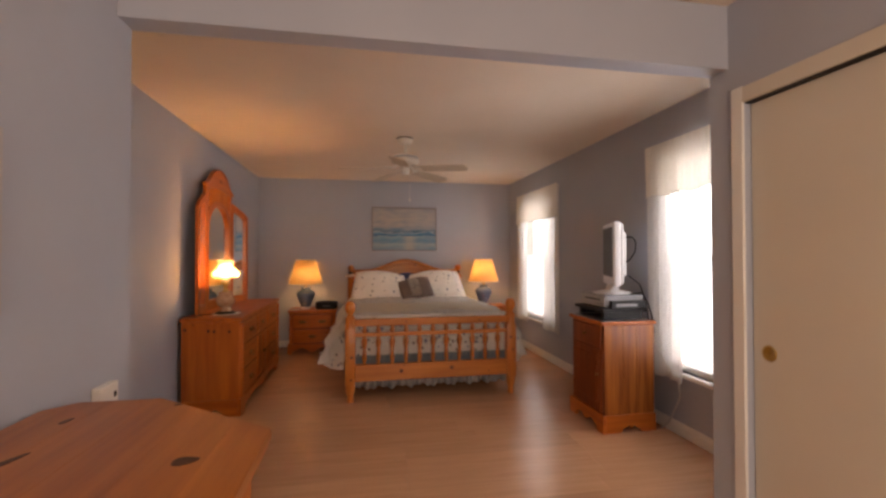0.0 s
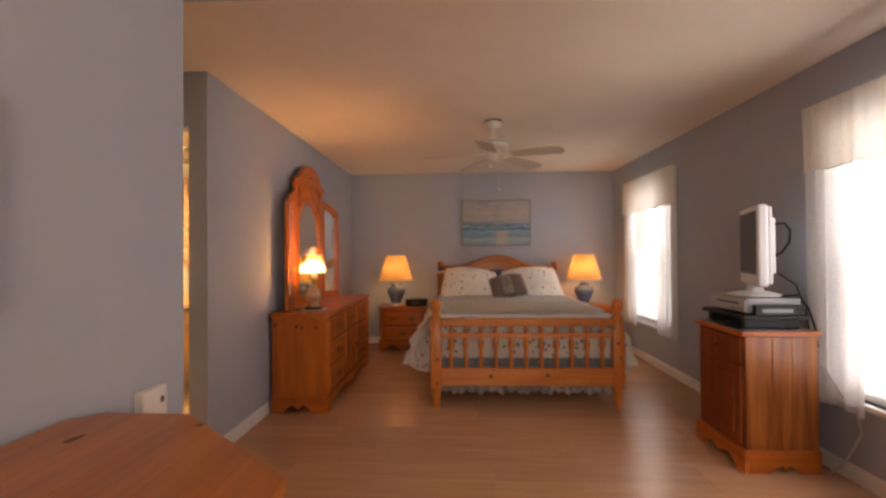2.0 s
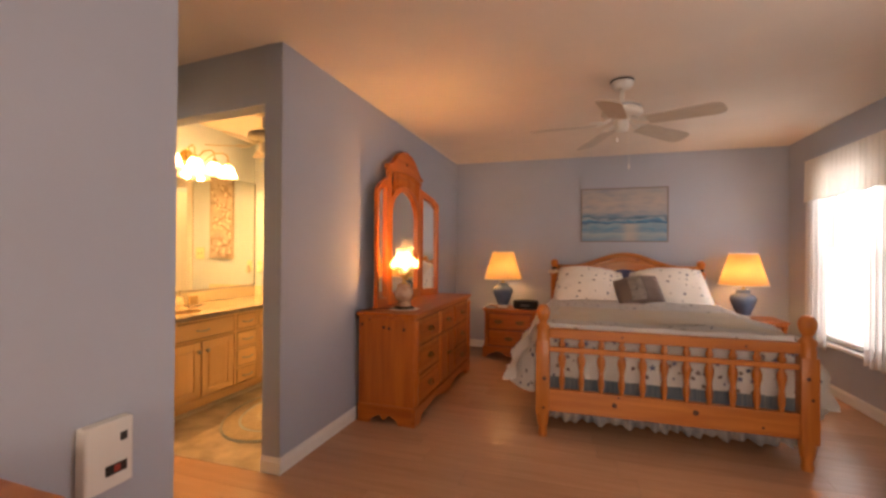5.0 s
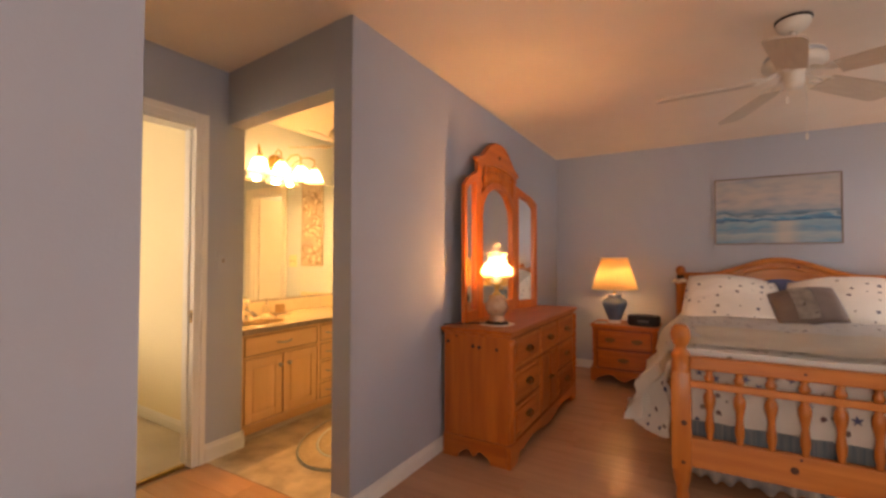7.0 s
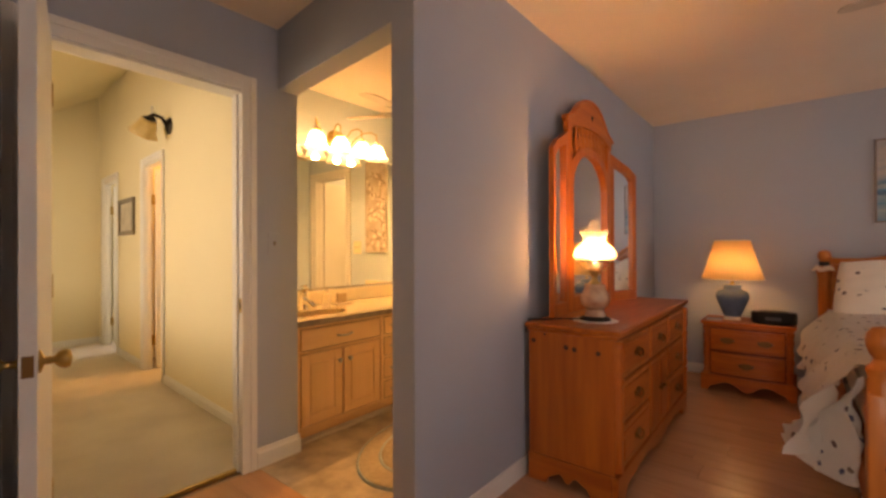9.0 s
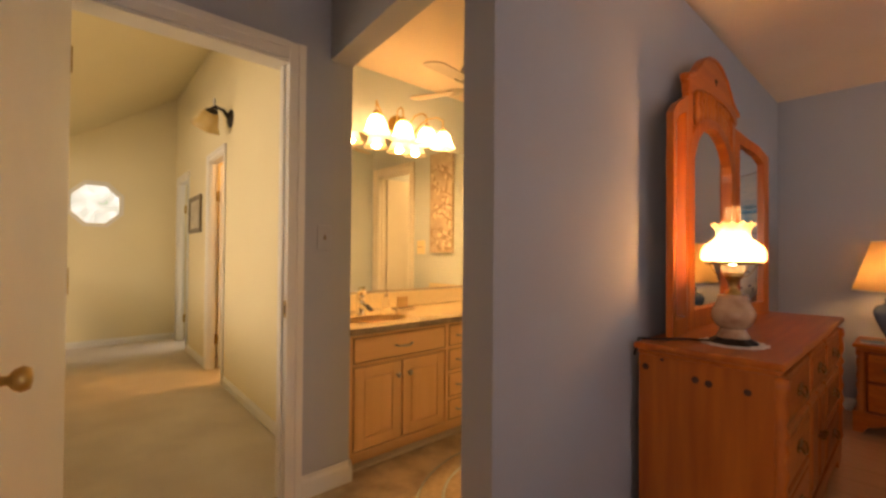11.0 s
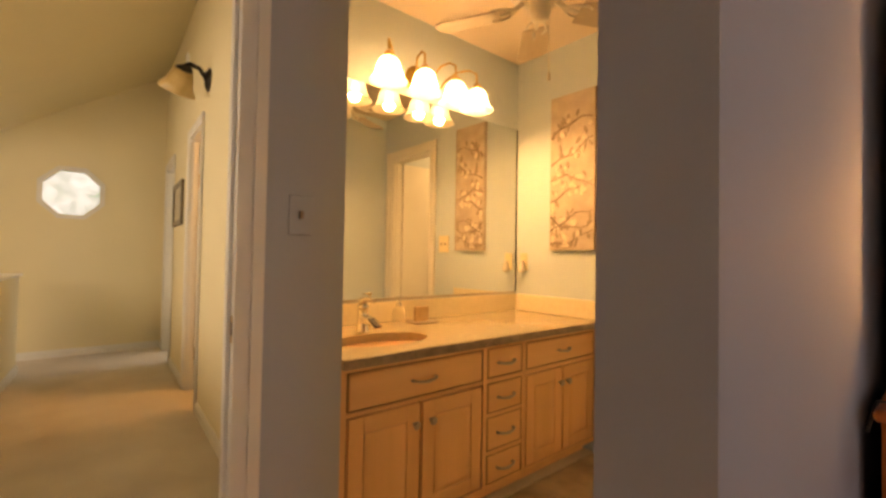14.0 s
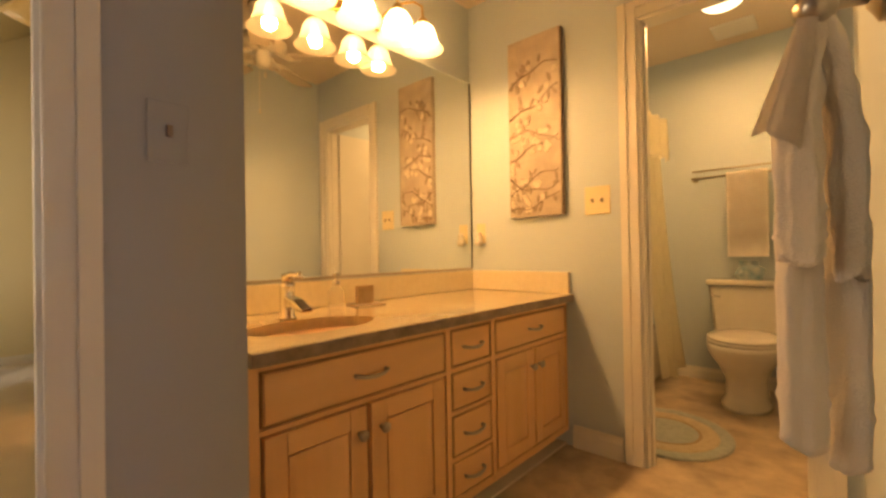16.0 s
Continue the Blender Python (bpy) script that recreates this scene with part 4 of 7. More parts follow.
part("shade_ring", lathe([(0.093, 0.310), (0.098, 0.312), (0.099, 0.320), (0.095, 0.322)], (OX, OY, OZ), 36), M_BLACKMETAL, OIL, "dark metal shade ring", smooth=True)
for k in range(4):
    w = radians(45 + 90 * k)
    part("shade_arm", tube([(OX + r * math.cos(w), OY + r * math.sin(w), OZ + h) for r, h in ((0.030, 0.262), (0.055, 0.264), (0.074, 0.282), (0.094, 0.314))], 0.0022, 6), M_BRASS, OIL, smooth=True)
bm = lathe([(0.038, 0.277), (0.041, 0.290), (0.040, 0.308)], (OX, OY, OZ), 28)
for f in [f for f in bm.faces if len(f.verts) > 6]:
    bm.faces.remove(f)
part("inner_glass", bm, M_OPAL, OIL, "short opal glass sleeve", smooth=True)
bm = lathe([(0.096, 0.318), (0.107, 0.327), (0.111, 0.341), (0.109, 0.358), (0.100, 0.376), (0.080, 0.396), (0.062, 0.408), (0.056, 0.420), (0.058, 0.440), (0.066, 0.458), (0.076, 0.469)], (OX, OY, OZ), 96, None, 'z', 0.008, 14)
for f in [f for f in bm.faces if len(f.verts) > 6]:
    bm.faces.remove(f)
for v in bm.verts:
    h = v.co.z - OZ
    if h > 0.445:
        v.co.z += 0.006 * math.cos(14 * math.atan2(v.co.y - OY, v.co.x - OX)) * (h - 0.445) / 0.024
bmesh.ops.solidify(bm, geom=bm.faces[:], thickness=0.002)
part("shade", bm, M_OPAL, OIL, "ruffled opal glass shade", smooth=True)
part("chimney", lathe([(0.028, 0.29), (0.032, 0.38), (0.028, 0.45), (0.028, 0.535), (0.0272, 0.535), (0.0272, 0.45), (0.0312, 0.38), (0.0272, 0.29)], (OX, OY, OZ), 24), sheer("clear_chimney_glass", (0.92, 0.90, 0.86), 0.97), OIL, "clear glass chimney", smooth=True).visible_shadow = False
M_BULB = material("warm_bulb", (1, 0.8, 0.5), 0.3, emit=((1.0, 0.70, 0.36), 40.0))
b = part("bulb", lathe([(0.012, 0.305), (0.024, 0.340), (0.024, 0.368), (0, 0.390)], (OX, OY, OZ), 14), M_BULB, OIL, "glowing bulb", smooth=True)
lamp("oil_lamp_light", 'POINT', (OX, OY, OZ + 0.365), 66.0, WARM, 0.03)
CORD = thing("lamp_cord", "dark cord trailing behind the dresser lamp", "cord")
part("wire", tube([(OX - 0.06, OY - 0.03, OZ + 0.006), (-0.10, 6.93, OZ + 0.007), (-0.16, 6.86, OZ + 0.007), (-0.222, 6.80, OZ + 0.008), (-0.238, 6.80, OZ - 0.06)], 0.0045, 6), M_DARK, CORD, smooth=True)


# ---- nightstands and blue jar lamps ----
def nightstand(m):
    """Bow-fronted stand: curved top and drawers, turned corner columns, wavy apron."""
    o = thing("nightstand", "pine nightstand with two bowed drawers and a wavy apron", "nightstand", "pair of nightstands")
    w, d, h = 0.64, 0.42, 0.580
    bow = lambda x, half, depth: -depth * (1 - (x / half) ** 2)

    def slab(half, back, front, depth, n=14):
        xs = [-half + 2 * half * k / n for k in range(n + 1)]
        return [(x, front + bow(x, half, depth)) for x in xs] + [(half, back), (-half, back)]

    part("body", prism(slab(w / 2 - 0.035, d, 0.045, 0.022), 0.10, h - 0.045, 'z', 0.003), PDK, o)
    part("top", prism(slab(w / 2, d + 0.005, 0.020, 0.028), h - 0.026, h, 'z', 0.008), PX, o)
    part("top_moulding", prism(slab(w / 2 - 0.014, d, 0.030, 0.026), h - 0.046, h - 0.026, 'z', 0.006), PX, o)
    for s in (-1, 1):
        col = lathe([(0.026, 0.135), (0.028, 0.16), (0.020, 0.175), (0.027, 0.21), (0.021, 0.25), (0.029, 0.31), (0.021, 0.335), (0.028, 0.36), (0.022, 0.41), (0.028, 0.46), (0.020, 0.49), (0.029, 0.51), (0.028, h - 0.046)], (s * (w / 2 - 0.042), 0.045, 0), 14)
        part("corner_column", col, PZ, o, "turned corner column", smooth=True)
        part("side_foot", prism([(0.05 + u, z) for u, z in scallop_base(d - 0.05, 0.135, 0.07, 0.06)], *sorted((s * (w / 2 - 0.002), s * (w / 2 - 0.026))), 'x', 0.003), PY, o)
    # apron bowed along its length
    n = 26
    bm = bmesh.new()
    cols = []
    for k in range(n + 1):
        f = k / n
        x = -w / 2 + w * f
        low = 0.0 if f < 0.10 or f > 0.90 else 0.062 - 0.022 * math.cos((f - 0.1) / 0.8 * 4 * math.pi) - 0.018 * math.exp(-((f - 0.5) / 0.11) ** 2)
        y = 0.024 + bow(x, w / 2, 0.030)
        cols.append([bm.verts.new(p) for p in ((x, y, low), (x, y, 0.135), (x, y + 0.022, 0.135), (x, y + 0.022, low))])
    for p, q in zip(cols, cols[1:]):
        for i in range(4):
            bm.faces.new((p[i], q[i], q[(i + 1) % 4], p[(i + 1) % 4]))
    bm.faces.new(cols[0]); bm.faces.new(cols[-1][::-1])
    bmesh.ops.recalc_face_normals(bm, faces=bm.faces)
    part("apron", bm, PX, o)
    for z0, z1, k2 in ((0.150, 0.325, 1), (0.345, 0.520, 2)):
        dr = part("drawer", prism(slab(w / 2 - 0.075, 0.05, 0.022, 0.020), z0, z1, 'z', 0.006), PX, o)
        part("raised_field", prism(slab(w / 2 - 0.105, 0.05, 0.012, 0.018), z0 + 0.026, z1 - 0.026, 'z', 0.005), PX, dr)
        for k in range(k2):
            px = (k - (k2 - 1) / 2) * 0.25
            bail_pull(dr, px, 0.012 + bow(px, w / 2 - 0.105, 0.018), (z0 + z1) / 2, 0, -1)
    o.matrix_basis = m
    return o


NS = nightstand(pose(0.560, 8.985, 0))
copy_thing(NS, pose(3.02, 9.0, 0))


def jar_lamp(x, y, z):
    o = thing("table_lamp", "lit blue ginger-jar lamp with a pleated amber shade", "table lamp", "pair of jar lamps")
    part("foot", lathe([(0.062, 0), (0.064, 0.008), (0.058, 0.028), (0.056, 0.03)], (0, 0, 0), 28), M_CLEARBASE, o, "clear acrylic foot", smooth=True)
    part("jar", lathe([(0.058, 0.03), (0.066, 0.045), (0.082, 0.08), (0.110, 0.15), (0.123, 0.19), (0.122, 0.215), (0.105, 0.245), (0.070, 0.258), (0.062, 0.268), (0.066, 0.278), (0.066, 0.295), (0.040, 0.302)], (0, 0, 0), 36), M_BLUEJAR, o, "blue glazed jar", smooth=True)
    part("neck", lathe([(0.018, 0.30), (0.014, 0.33), (0.010, 0.345), (0.010, 0.40)], (0, 0, 0), 14), M_BRASS, o, smooth=True)
    bm = lathe([(0.225, 0.350), (0.128, 0.678)], (0, 0, 0), 120, None, 'z', 0.008, 40)
    for f in [f for f in bm.faces if len(f.verts) > 6]:
        bm.faces.remove(f)
    bmesh.ops.solidify(bm, geom=bm.faces[:], thickness=0.002)
    sh = part("shade", bm, M_SHADE, o, "pleated amber fabric shade", smooth=True)
    for r, h in ((0.226, 0.350), (0.129, 0.678)):
        part("shade_trim", tube([(r * math.cos(a), r * math.sin(a), h) for a in [2 * math.pi * k / 40 for k in range(41)]], 0.004, 6), M_SHEET, sh, smooth=True)
    part("bulb", lathe([(0.012, 0.40), (0.028, 0.45), (0.026, 0.48), (0, 0.50)], (0, 0, 0), 14), M_BULB, o, "glowing bulb", smooth=True)
    o.matrix_basis = pose(x, y, z)
    lamp("jar_lamp_light", 'POINT', (x, y, z + 0.46), 14.0, WARM, 0.04)
    return o


jar_lamp(0.45, 9.20, 0.5805)
jar_lamp(3.0, 9.22, 0.5805)
CLOCK = thing("clock_radio", "black rounded clock radio on the nightstand", "radio")
oval = [(0.15 * math.copysign(abs(math.cos(t)) ** 0.55, math.cos(t)), 0.085 * math.copysign(abs(math.sin(t)) ** 0.75, math.sin(t))) for t in [2 * math.pi * k / 36 for k in range(36)]]
part("case", prism(oval, 0.006, 0.100, 'z', 0.014), M_BLACK, CLOCK)
part("lid", prism([(x * 0.62, y * 0.72) for x, y in oval], 0.100, 0.106, 'z', 0.003), M_BLACK, CLOCK)
part("base", prism([(x * 0.9, y * 0.85) for x, y in oval], 0.0, 0.006, 'z'), M_BLACK, CLOCK)
part("display", box(-0.05, 0.05, -0.0862, -0.080, 0.035, 0.06), M_SCREEN, CLOCK)
CLOCK.matrix_basis = pose(0.735, 9.13, 0.581)

PAD = thing("notepad", "small grey notepad beside the lamp foot", "notepad")
part("sheets", box(-0.055, 0.055, -0.04, 0.04, 0, 0.010, bevel=0.002), M_CORD, PAD)
part("cover", box(-0.057, 0.057, -0.042, 0.042, 0.010, 0.012), M_SILVERD, PAD)
PAD.matrix_basis = pose(0.33, 9.10, 0.5805, 0, 0, 8)

# ---- painting over the bed ----
SEA = thing("painting", "framed seascape of blue breakers at pale sunset", "painting")
P0, P1, Q0, Q1 = 1.357, 2.336, 1.388, 2.042
m = material("seascape_canvas", (0.5, 0.5, 0.5), 0.6)
n, l = m.node_tree.nodes, m.node_tree.links
tc, sep, ramp, nz, mth, add = (n.new(k) for k in ("ShaderNodeTexCoord", "ShaderNodeSeparateXYZ", "ShaderNodeValToRGB", "ShaderNodeTexNoise", "ShaderNodeMath", "ShaderNodeMath"))
l.new(tc.outputs["Generated"], sep.inputs[0])
mp = n.new("ShaderNodeMapping")
mp.inputs["Scale"].default_value = (2.6, 1, 9)
l.new(tc.outputs["Generated"], mp.inputs["Vector"]); l.new(mp.outputs[0], nz.inputs["Vector"])
nz.inputs["Scale"].default_value, nz.inputs["Detail"].default_value = 1.6, 5
mth.operation = 'MULTIPLY_ADD'
mth.inputs[1].default_value, mth.inputs[2].default_value = 0.26, -0.13
l.new(nz.outputs["Fac"], mth.inputs[0]); l.new(mth.outputs[0], add.inputs[0]); l.new(sep.outputs["Z"], add.inputs[1])
l.new(add.outputs[0], ramp.inputs["Fac"])
cols = ((0.0, (0.13, 0.29, 0.40)), (0.13, (0.34, 0.40, 0.42)), (0.22, (0.09, 0.26, 0.40)), (0.31, (0.26, 0.38, 0.44)), (0.345, (0.015, 0.10, 0.22)), (0.385, (0.04, 0.23, 0.40)), (0.41, (0.36, 0.42, 0.44)), (0.435, (0.045, 0.13, 0.20)), (0.47, (0.13, 0.24, 0.33)), (0.50, (0.30, 0.33, 0.36)), (0.60, (0.42, 0.38, 0.37)), (0.72, (0.46, 0.40, 0.36)), (1.0, (0.37, 0.36, 0.36)))
el = ramp.color_ramp.elements
el[0].position, el[0].color = cols[0][0], (*cols[0][1], 1)
el[1].position, el[1].color = 1.0, (*cols[-1][1], 1)
for p, c in cols[1:-1]:
    el.new(p).color = (*c, 1)
# pale sun track on the wet sand
gx, gm, gr = n.new("ShaderNodeMath"), n.new("ShaderNodeMath"), n.new("ShaderNodeMapRange")
mixs = n.new("ShaderNodeMixRGB")
gx.operation = 'SUBTRACT'; gx.inputs[1].default_value = 0.58
gm.operation = 'ABSOLUTE'
l.new(sep.outputs["X"], gx.inputs[0]); l.new(gx.outputs[0], gm.inputs[0])
gr.inputs["From Min"].default_value, gr.inputs["From Max"].default_value, gr.inputs["To Min"].default_value, gr.inputs["To Max"].default_value = 0.03, 0.13, 0.55, 0.0
l.new(gm.outputs[0], gr.inputs["Value"])
low = n.new("ShaderNodeMath"); low.operation = 'LESS_THAN'; low.inputs[1].default_value = 0.33
l.new(sep.outputs["Z"], low.inputs[0])
mul = n.new("ShaderNodeMath"); mul.operation = 'MULTIPLY'
l.new(gr.outputs[0], mul.inputs[0]); l.new(low.outputs[0], mul.inputs[1])
cl, cr, cm = n.new("ShaderNodeTexNoise"), n.new("ShaderNodeMapRange"), n.new("ShaderNodeMixRGB")
cl.inputs["Scale"].default_value, cl.inputs["Detail"].default_value = 2.6, 6
cr.inputs["From Min"].default_value, cr.inputs["From Max"].default_value, cr.inputs["To Max"].default_value = 0.45, 0.75, 0.8
cm.inputs["Color2"].default_value = (0.22, 0.28, 0.34, 1)
cp = n.new("ShaderNodeMapping")
cp.inputs["Scale"].default_value = (2.0, 1, 5)
l.new(tc.outputs["Generated"], cp.inputs["Vector"]); l.new(cp.outputs[0], cl.inputs["Vector"])
l.new(cl.outputs["Fac"], cr.inputs["Value"]); l.new(cr.outputs[0], cm.inputs["Fac"]); l.new(ramp.outputs["Color"], cm.inputs["Color1"])
l.new(mul.outputs[0], mixs.inputs["Fac"]); l.new(cm.outputs[0], mixs.inputs["Color1"])
mixs.inputs["Color2"].default_value = (0.58, 0.46, 0.34, 1)
l.new(mixs.outputs[0], n["Principled BSDF"].inputs["Base Color"])
part("canvas", box(P0 + 0.012, P1 - 0.012, YB - 0.022, YB - 0.004, Q0 + 0.012, Q1 - 0.012), m, SEA, "painted seascape canvas")
M_THINFRAME = material("thin_grey_frame", (0.22, 0.17, 0.15), 0.4)
for a in ((P0, P0 + 0.014, Q0, Q1), (P1 - 0.014, P1, Q0, Q1), (P0 + 0.014, P1 - 0.014, Q0, Q0 + 0.014), (P0 + 0.014, P1 - 0.014, Q1 - 0.014, Q1)):
    part("frame_bar", box(a[0], a[1], YB - 0.028, YB - 0.002, a[2], a[3], bevel=0.002), M_THINFRAME, SEA)


# ---- ceiling fan ----
def ceiling_fan(x, y, z, first, blade_r=0.62, drop=0.33, droop=0.0, label="white ceiling fan with five tan blades and a pull chain"):
    o = thing("ceiling_fan", label, "ceiling fan")
    part("canopy", lathe([(0.026, -0.062), (0.056, -0.054), (0.070, -0.030), (0.073, -0.008), (0.073, -0.0005)], (0, 0, 0), 28), M_FAN, o, smooth=True)
    part("downrod", lathe([(0.014, -drop + 0.11), (0.014, -0.050)], (0, 0, 0), 12), M_FAN, o, smooth=True)
    part("motor", lathe([(0.02, -drop + 0.134), (0.085, -drop + 0.130), (0.118, -drop + 0.118), (0.122, -drop + 0.092), (0.132, -drop + 0.086), (0.132, -drop + 0.066), (0.112, -drop + 0.05), (0.07, -drop + 0.035), (0.02, -drop + 0.03)], (0, 0, 0), 36), M_FAN, o, smooth=True)
    part("switch_housing", lathe([(0.0, -drop - 0.055), (0.034, -drop - 0.05), (0.042, -drop - 0.02), (0.042, -drop + 0.02), (0.052, -drop + 0.036)], (0, 0, 0), 24), M_FAN, o, smooth=True)
    part("canopy_rim", lathe([(0.074, -0.012), (0.078, -0.008), (0.078, -0.0006)], (0, 0, 0), 28), M_BLACKMETAL, o, "dark rim at the ceiling", smooth=True)
    part("motor_band", lathe([(0.1235, -drop + 0.094), (0.1255, -drop + 0.10), (0.1255, -drop + 0.106), (0.1225, -drop + 0.111)], (0, 0, 0), 36), M_SILVER, o, "grey vented band", smooth=True)
    for k in range(5):
        a = radians(first + 72 * k)
        bm = tube([(0.07, 0, 0.035), (0.12, 0, 0.008), (0.17, 0, 0.004)], [0.012, 0.009, 0.008], 8)
        for s in (-1, 1):
            tube([(0.10, 0, 0.012), (0.14, s * 0.035, 0.006), (0.19, s * 0.045, 0.004), (0.215, s * 0.03, 0.004)], 0.006, 6, bm)
        arm = part("blade_arm", bm, M_FAN, o, "scrolled white blade arm", smooth=True)
        L0, w0, w1 = 0.17, 0.060, 0.077
        pts = [(L0, -w0), (blade_r - 0.05, -w1), (blade_r - 0.015, -w1 * 0.8), (blade_r, -w1 * 0.4), (blade_r, w1 * 0.4), (blade_r - 0.015, w1 * 0.8), (blade_r - 0.05, w1), (L0, w0)]
        bl = part("blade", prism(pts, 0.0, 0.007, 'z', 0.002), M_BLADE, arm, "tan fan blade")
        bl.matrix_basis = pose(0, 0, 0.0, -12, droop, 0)
        arm.matrix_basis = Matrix.Translation((0, 0, -drop)) @ Matrix.Rotation(a, 4, 'Z')
    for dx, ln in ((0.045, 0.23), (-0.03, 0.04)):
        part("pull_chain", tube([(dx, 0, -drop - 0.04), (dx, 0, -drop - 0.05 - ln)], 0.0016, 5), M_FAN, o)
        part("chain_fob", lathe([(0.002, 0), (0.007, -0.01), (0.006, -0.03), (0, -0.035)], (dx, 0, -drop - 0.05 - ln), 10), M_FAN, o, smooth=True)
    o.matrix_basis = pose(x, y, z)
    return o


ceiling_fan(1.625, 7.09, H, 330, drop=0.297, droop=3.0)

# ---- television corner ----
TVC = thing("tv_cabinet", "knotty pine cabinet with a drawer over a door", "cabinet")
CX0, CX1, CYA, CYB, CT = 2.985, 3.40, 5.905, 6.385, 0.822
part("body", box(CX0, CX1, CYA, CYB, 0.10, CT - 0.03, bevel=0.003), PDK, TVC)
part("side_board", box(CX0 + 0.002, CX0 + 0.15, CYA - 0.004, CYA + 0.001, 0.12, CT - 0.035), PST, TVC)
part("side_board", box(CX0 + 0.155, CX0 + 0.26, CYA - 0.004, CYA + 0.001, 0.12, CT - 0.035), PST, TVC)
part("side_board", box(CX0 + 0.265, CX1 - 0.005, CYA - 0.004, CYA + 0.001, 0.12, CT - 0.035), PST, TVC)
part("top", box(CX0 - 0.03, CX1 + 0.01, CYA - 0.02, CYB + 0.02, CT - 0.03, CT, bevel=0.008), PY, TVC)
part("front_plinth", prism([(CYA - 0.02 + u, z) for u, z in scallop_base(CYB - CYA + 0.04, 0.13, 0.09, 0.06)], CX0 - 0.022, CX0 + 0.006, 'x', 0.004), PY, TVC)
part("side_plinth", prism([(CX0 + 0.007 + u, z) for u, z in scallop_base(CX1 - CX0 - 0.007, 0.13, 0.12, 0.05)], CYA - 0.02, CYA + 0.006, 'y', 0.004), PX, TVC)
bm = box(CX0 - 0.012, CX0 + 0.01, CYA + 0.03, CYB - 0.03, 0.625, 0.775, bevel=0.006)
dw = part("drawer", bm, PDK, TVC)
part("knob", lathe([(0.007, 0), (0.007, -0.012), (0.014, -0.02), (0, -0.032)], (CX0 - 0.012, (CYA + CYB) / 2, 0.70), 12, None, 'x'), M_PULL, dw, smooth=True)
bm = box(CX0 - 0.010, CX0 + 0.01, CYA + 0.03, CYB - 0.03, 0.145, 0.610, bevel=0.006)
bx(bm, CX0 - 0.018, CX0 - 0.008, CYA + 0.085, CYB - 0.085, 0.20, 0.555, 0.006)
dr = part("cabinet_door", bm, PDK, TVC)
part("knob", lathe([(0.007, 0), (0.007, -0.012), (0.014, -0.02), (0, -0.032)], (CX0 - 0.012, CYA + 0.06, 0.42), 12, None, 'x'), M_PULL, dr, smooth=True)
CLOTH = thing("runner_cloth", "grey lace cloth under the television gear", "cloth")
part("lace", cloth(24, 24, lambda u, v: (CX0 - 0.02 + u * 0.40, CYA - 0.012 + v * 0.50, CT + 0.003 + 0.0015 * math.sin(u * 30) * math.sin(v * 31) - (0.02 * math.sin(u * 22) ** 2 if v < 0.02 else 0)), 0.002), M_SILVER, CLOTH)
STAND = thing("riser_shelf", "black plastic riser under the disc player", "shelf")
for y in (CYA + 0.05, CYB - 0.09):
    part("leg", box(CX0 + 0.03, CX1 - 0.06, y, y + 0.035, CT + 0.006, CT + 0.062, bevel=0.006), M_BLACK, STAND)
part("shelf", box(CX0 + 0.005, CX1 - 0.03, CYA + 0.02, CYB - 0.02, CT + 0.062, CT + 0.088, bevel=0.01), M_BLACK, STAND)
DVD = thing("disc_player", "silver video disc player on the riser", "media player")
part("case", box(CX0 + 0.05, CX1 - 0.05, CYA + 0.055, CYB - 0.06, CT + 0.096, CT + 0.185, bevel=0.008), M_SILVERD, DVD)
part("front_panel", box(CX0 + 0.042, CX0 + 0.0495, CYA + 0.06, CYB - 0.065, CT + 0.10, CT + 0.18, bevel=0.003), M_SILVER, DVD)
part("disc_slot", box(CX0 + 0.0405, CX0 + 0.042, CYA + 0.12, CYB - 0.14, CT + 0.145, CT + 0.155), M_BLACK, DVD)
for k in range(4):
    part("button", box(CX0 + 0.0405, CX0 + 0.042, CYA + 0.085 + 0.03 * k, CYA + 0.098 + 0.03 * k, CT + 0.115, CT + 0.122), M_BLACK, DVD)
part("top_vent", box(CX0 + 0.10, CX1 - 0.10, CYA + 0.075, CYA + 0.10, CT + 0.185, CT + 0.1862), M_BLACK, DVD)
STB = thing("set_top_box", "small dark grey receiver on the riser edge", "receiver")
part("case", box(CX0 + 0.08, CX1 - 0.05, CYA + 0.024, CYA + 0.054, CT + 0.0885, CT + 0.150, bevel=0.004), M_BLACK, STB)
part("label_strip", box(CX0 + 0.12, CX1 - 0.12, CYA + 0.0225, CYA + 0.024, CT + 0.105, CT + 0.125), M_SILVERD, STB)
CBL = thing("cable_tangle", "black cables trailing behind the television", "cable")
part("wire", tube([(3.30, 6.05, CT + 0.19), (3.37, 6.00, CT + 0.20), (3.40, 5.97, CT + 0.12), (3.41, 5.94, CT + 0.02), (3.42, 5.93, CT - 0.10)], 0.006, 6), M_BLACK, CBL, smooth=True)
part("wire", tube([(3.32, 6.10, CT + 0.33), (3.38, 6.04, CT + 0.26), (3.41, 6.00, CT + 0.10), (3.42, 5.98, CT - 0.10)], 0.005, 6), M_BLACK, CBL, smooth=True)
for yy in (CYA + 0.07, CYB - 0.10):
    part("foot", box(CX0 + 0.08, CX1 - 0.09, yy, yy + 0.02, CT + 0.088, CT + 0.096), M_BLACK, DVD)
TV = thing("television", "small white flat television on a round foot", "television")
TZ0 = CT + 0.1855
part("foot", lathe([(0.150, 0.0), (0.150, 0.006), (0.10, 0.018), (0.05, 0.028), (0.042, 0.07)], (0, 0, 0), 32), M_TVWHITE, TV, smooth=True)
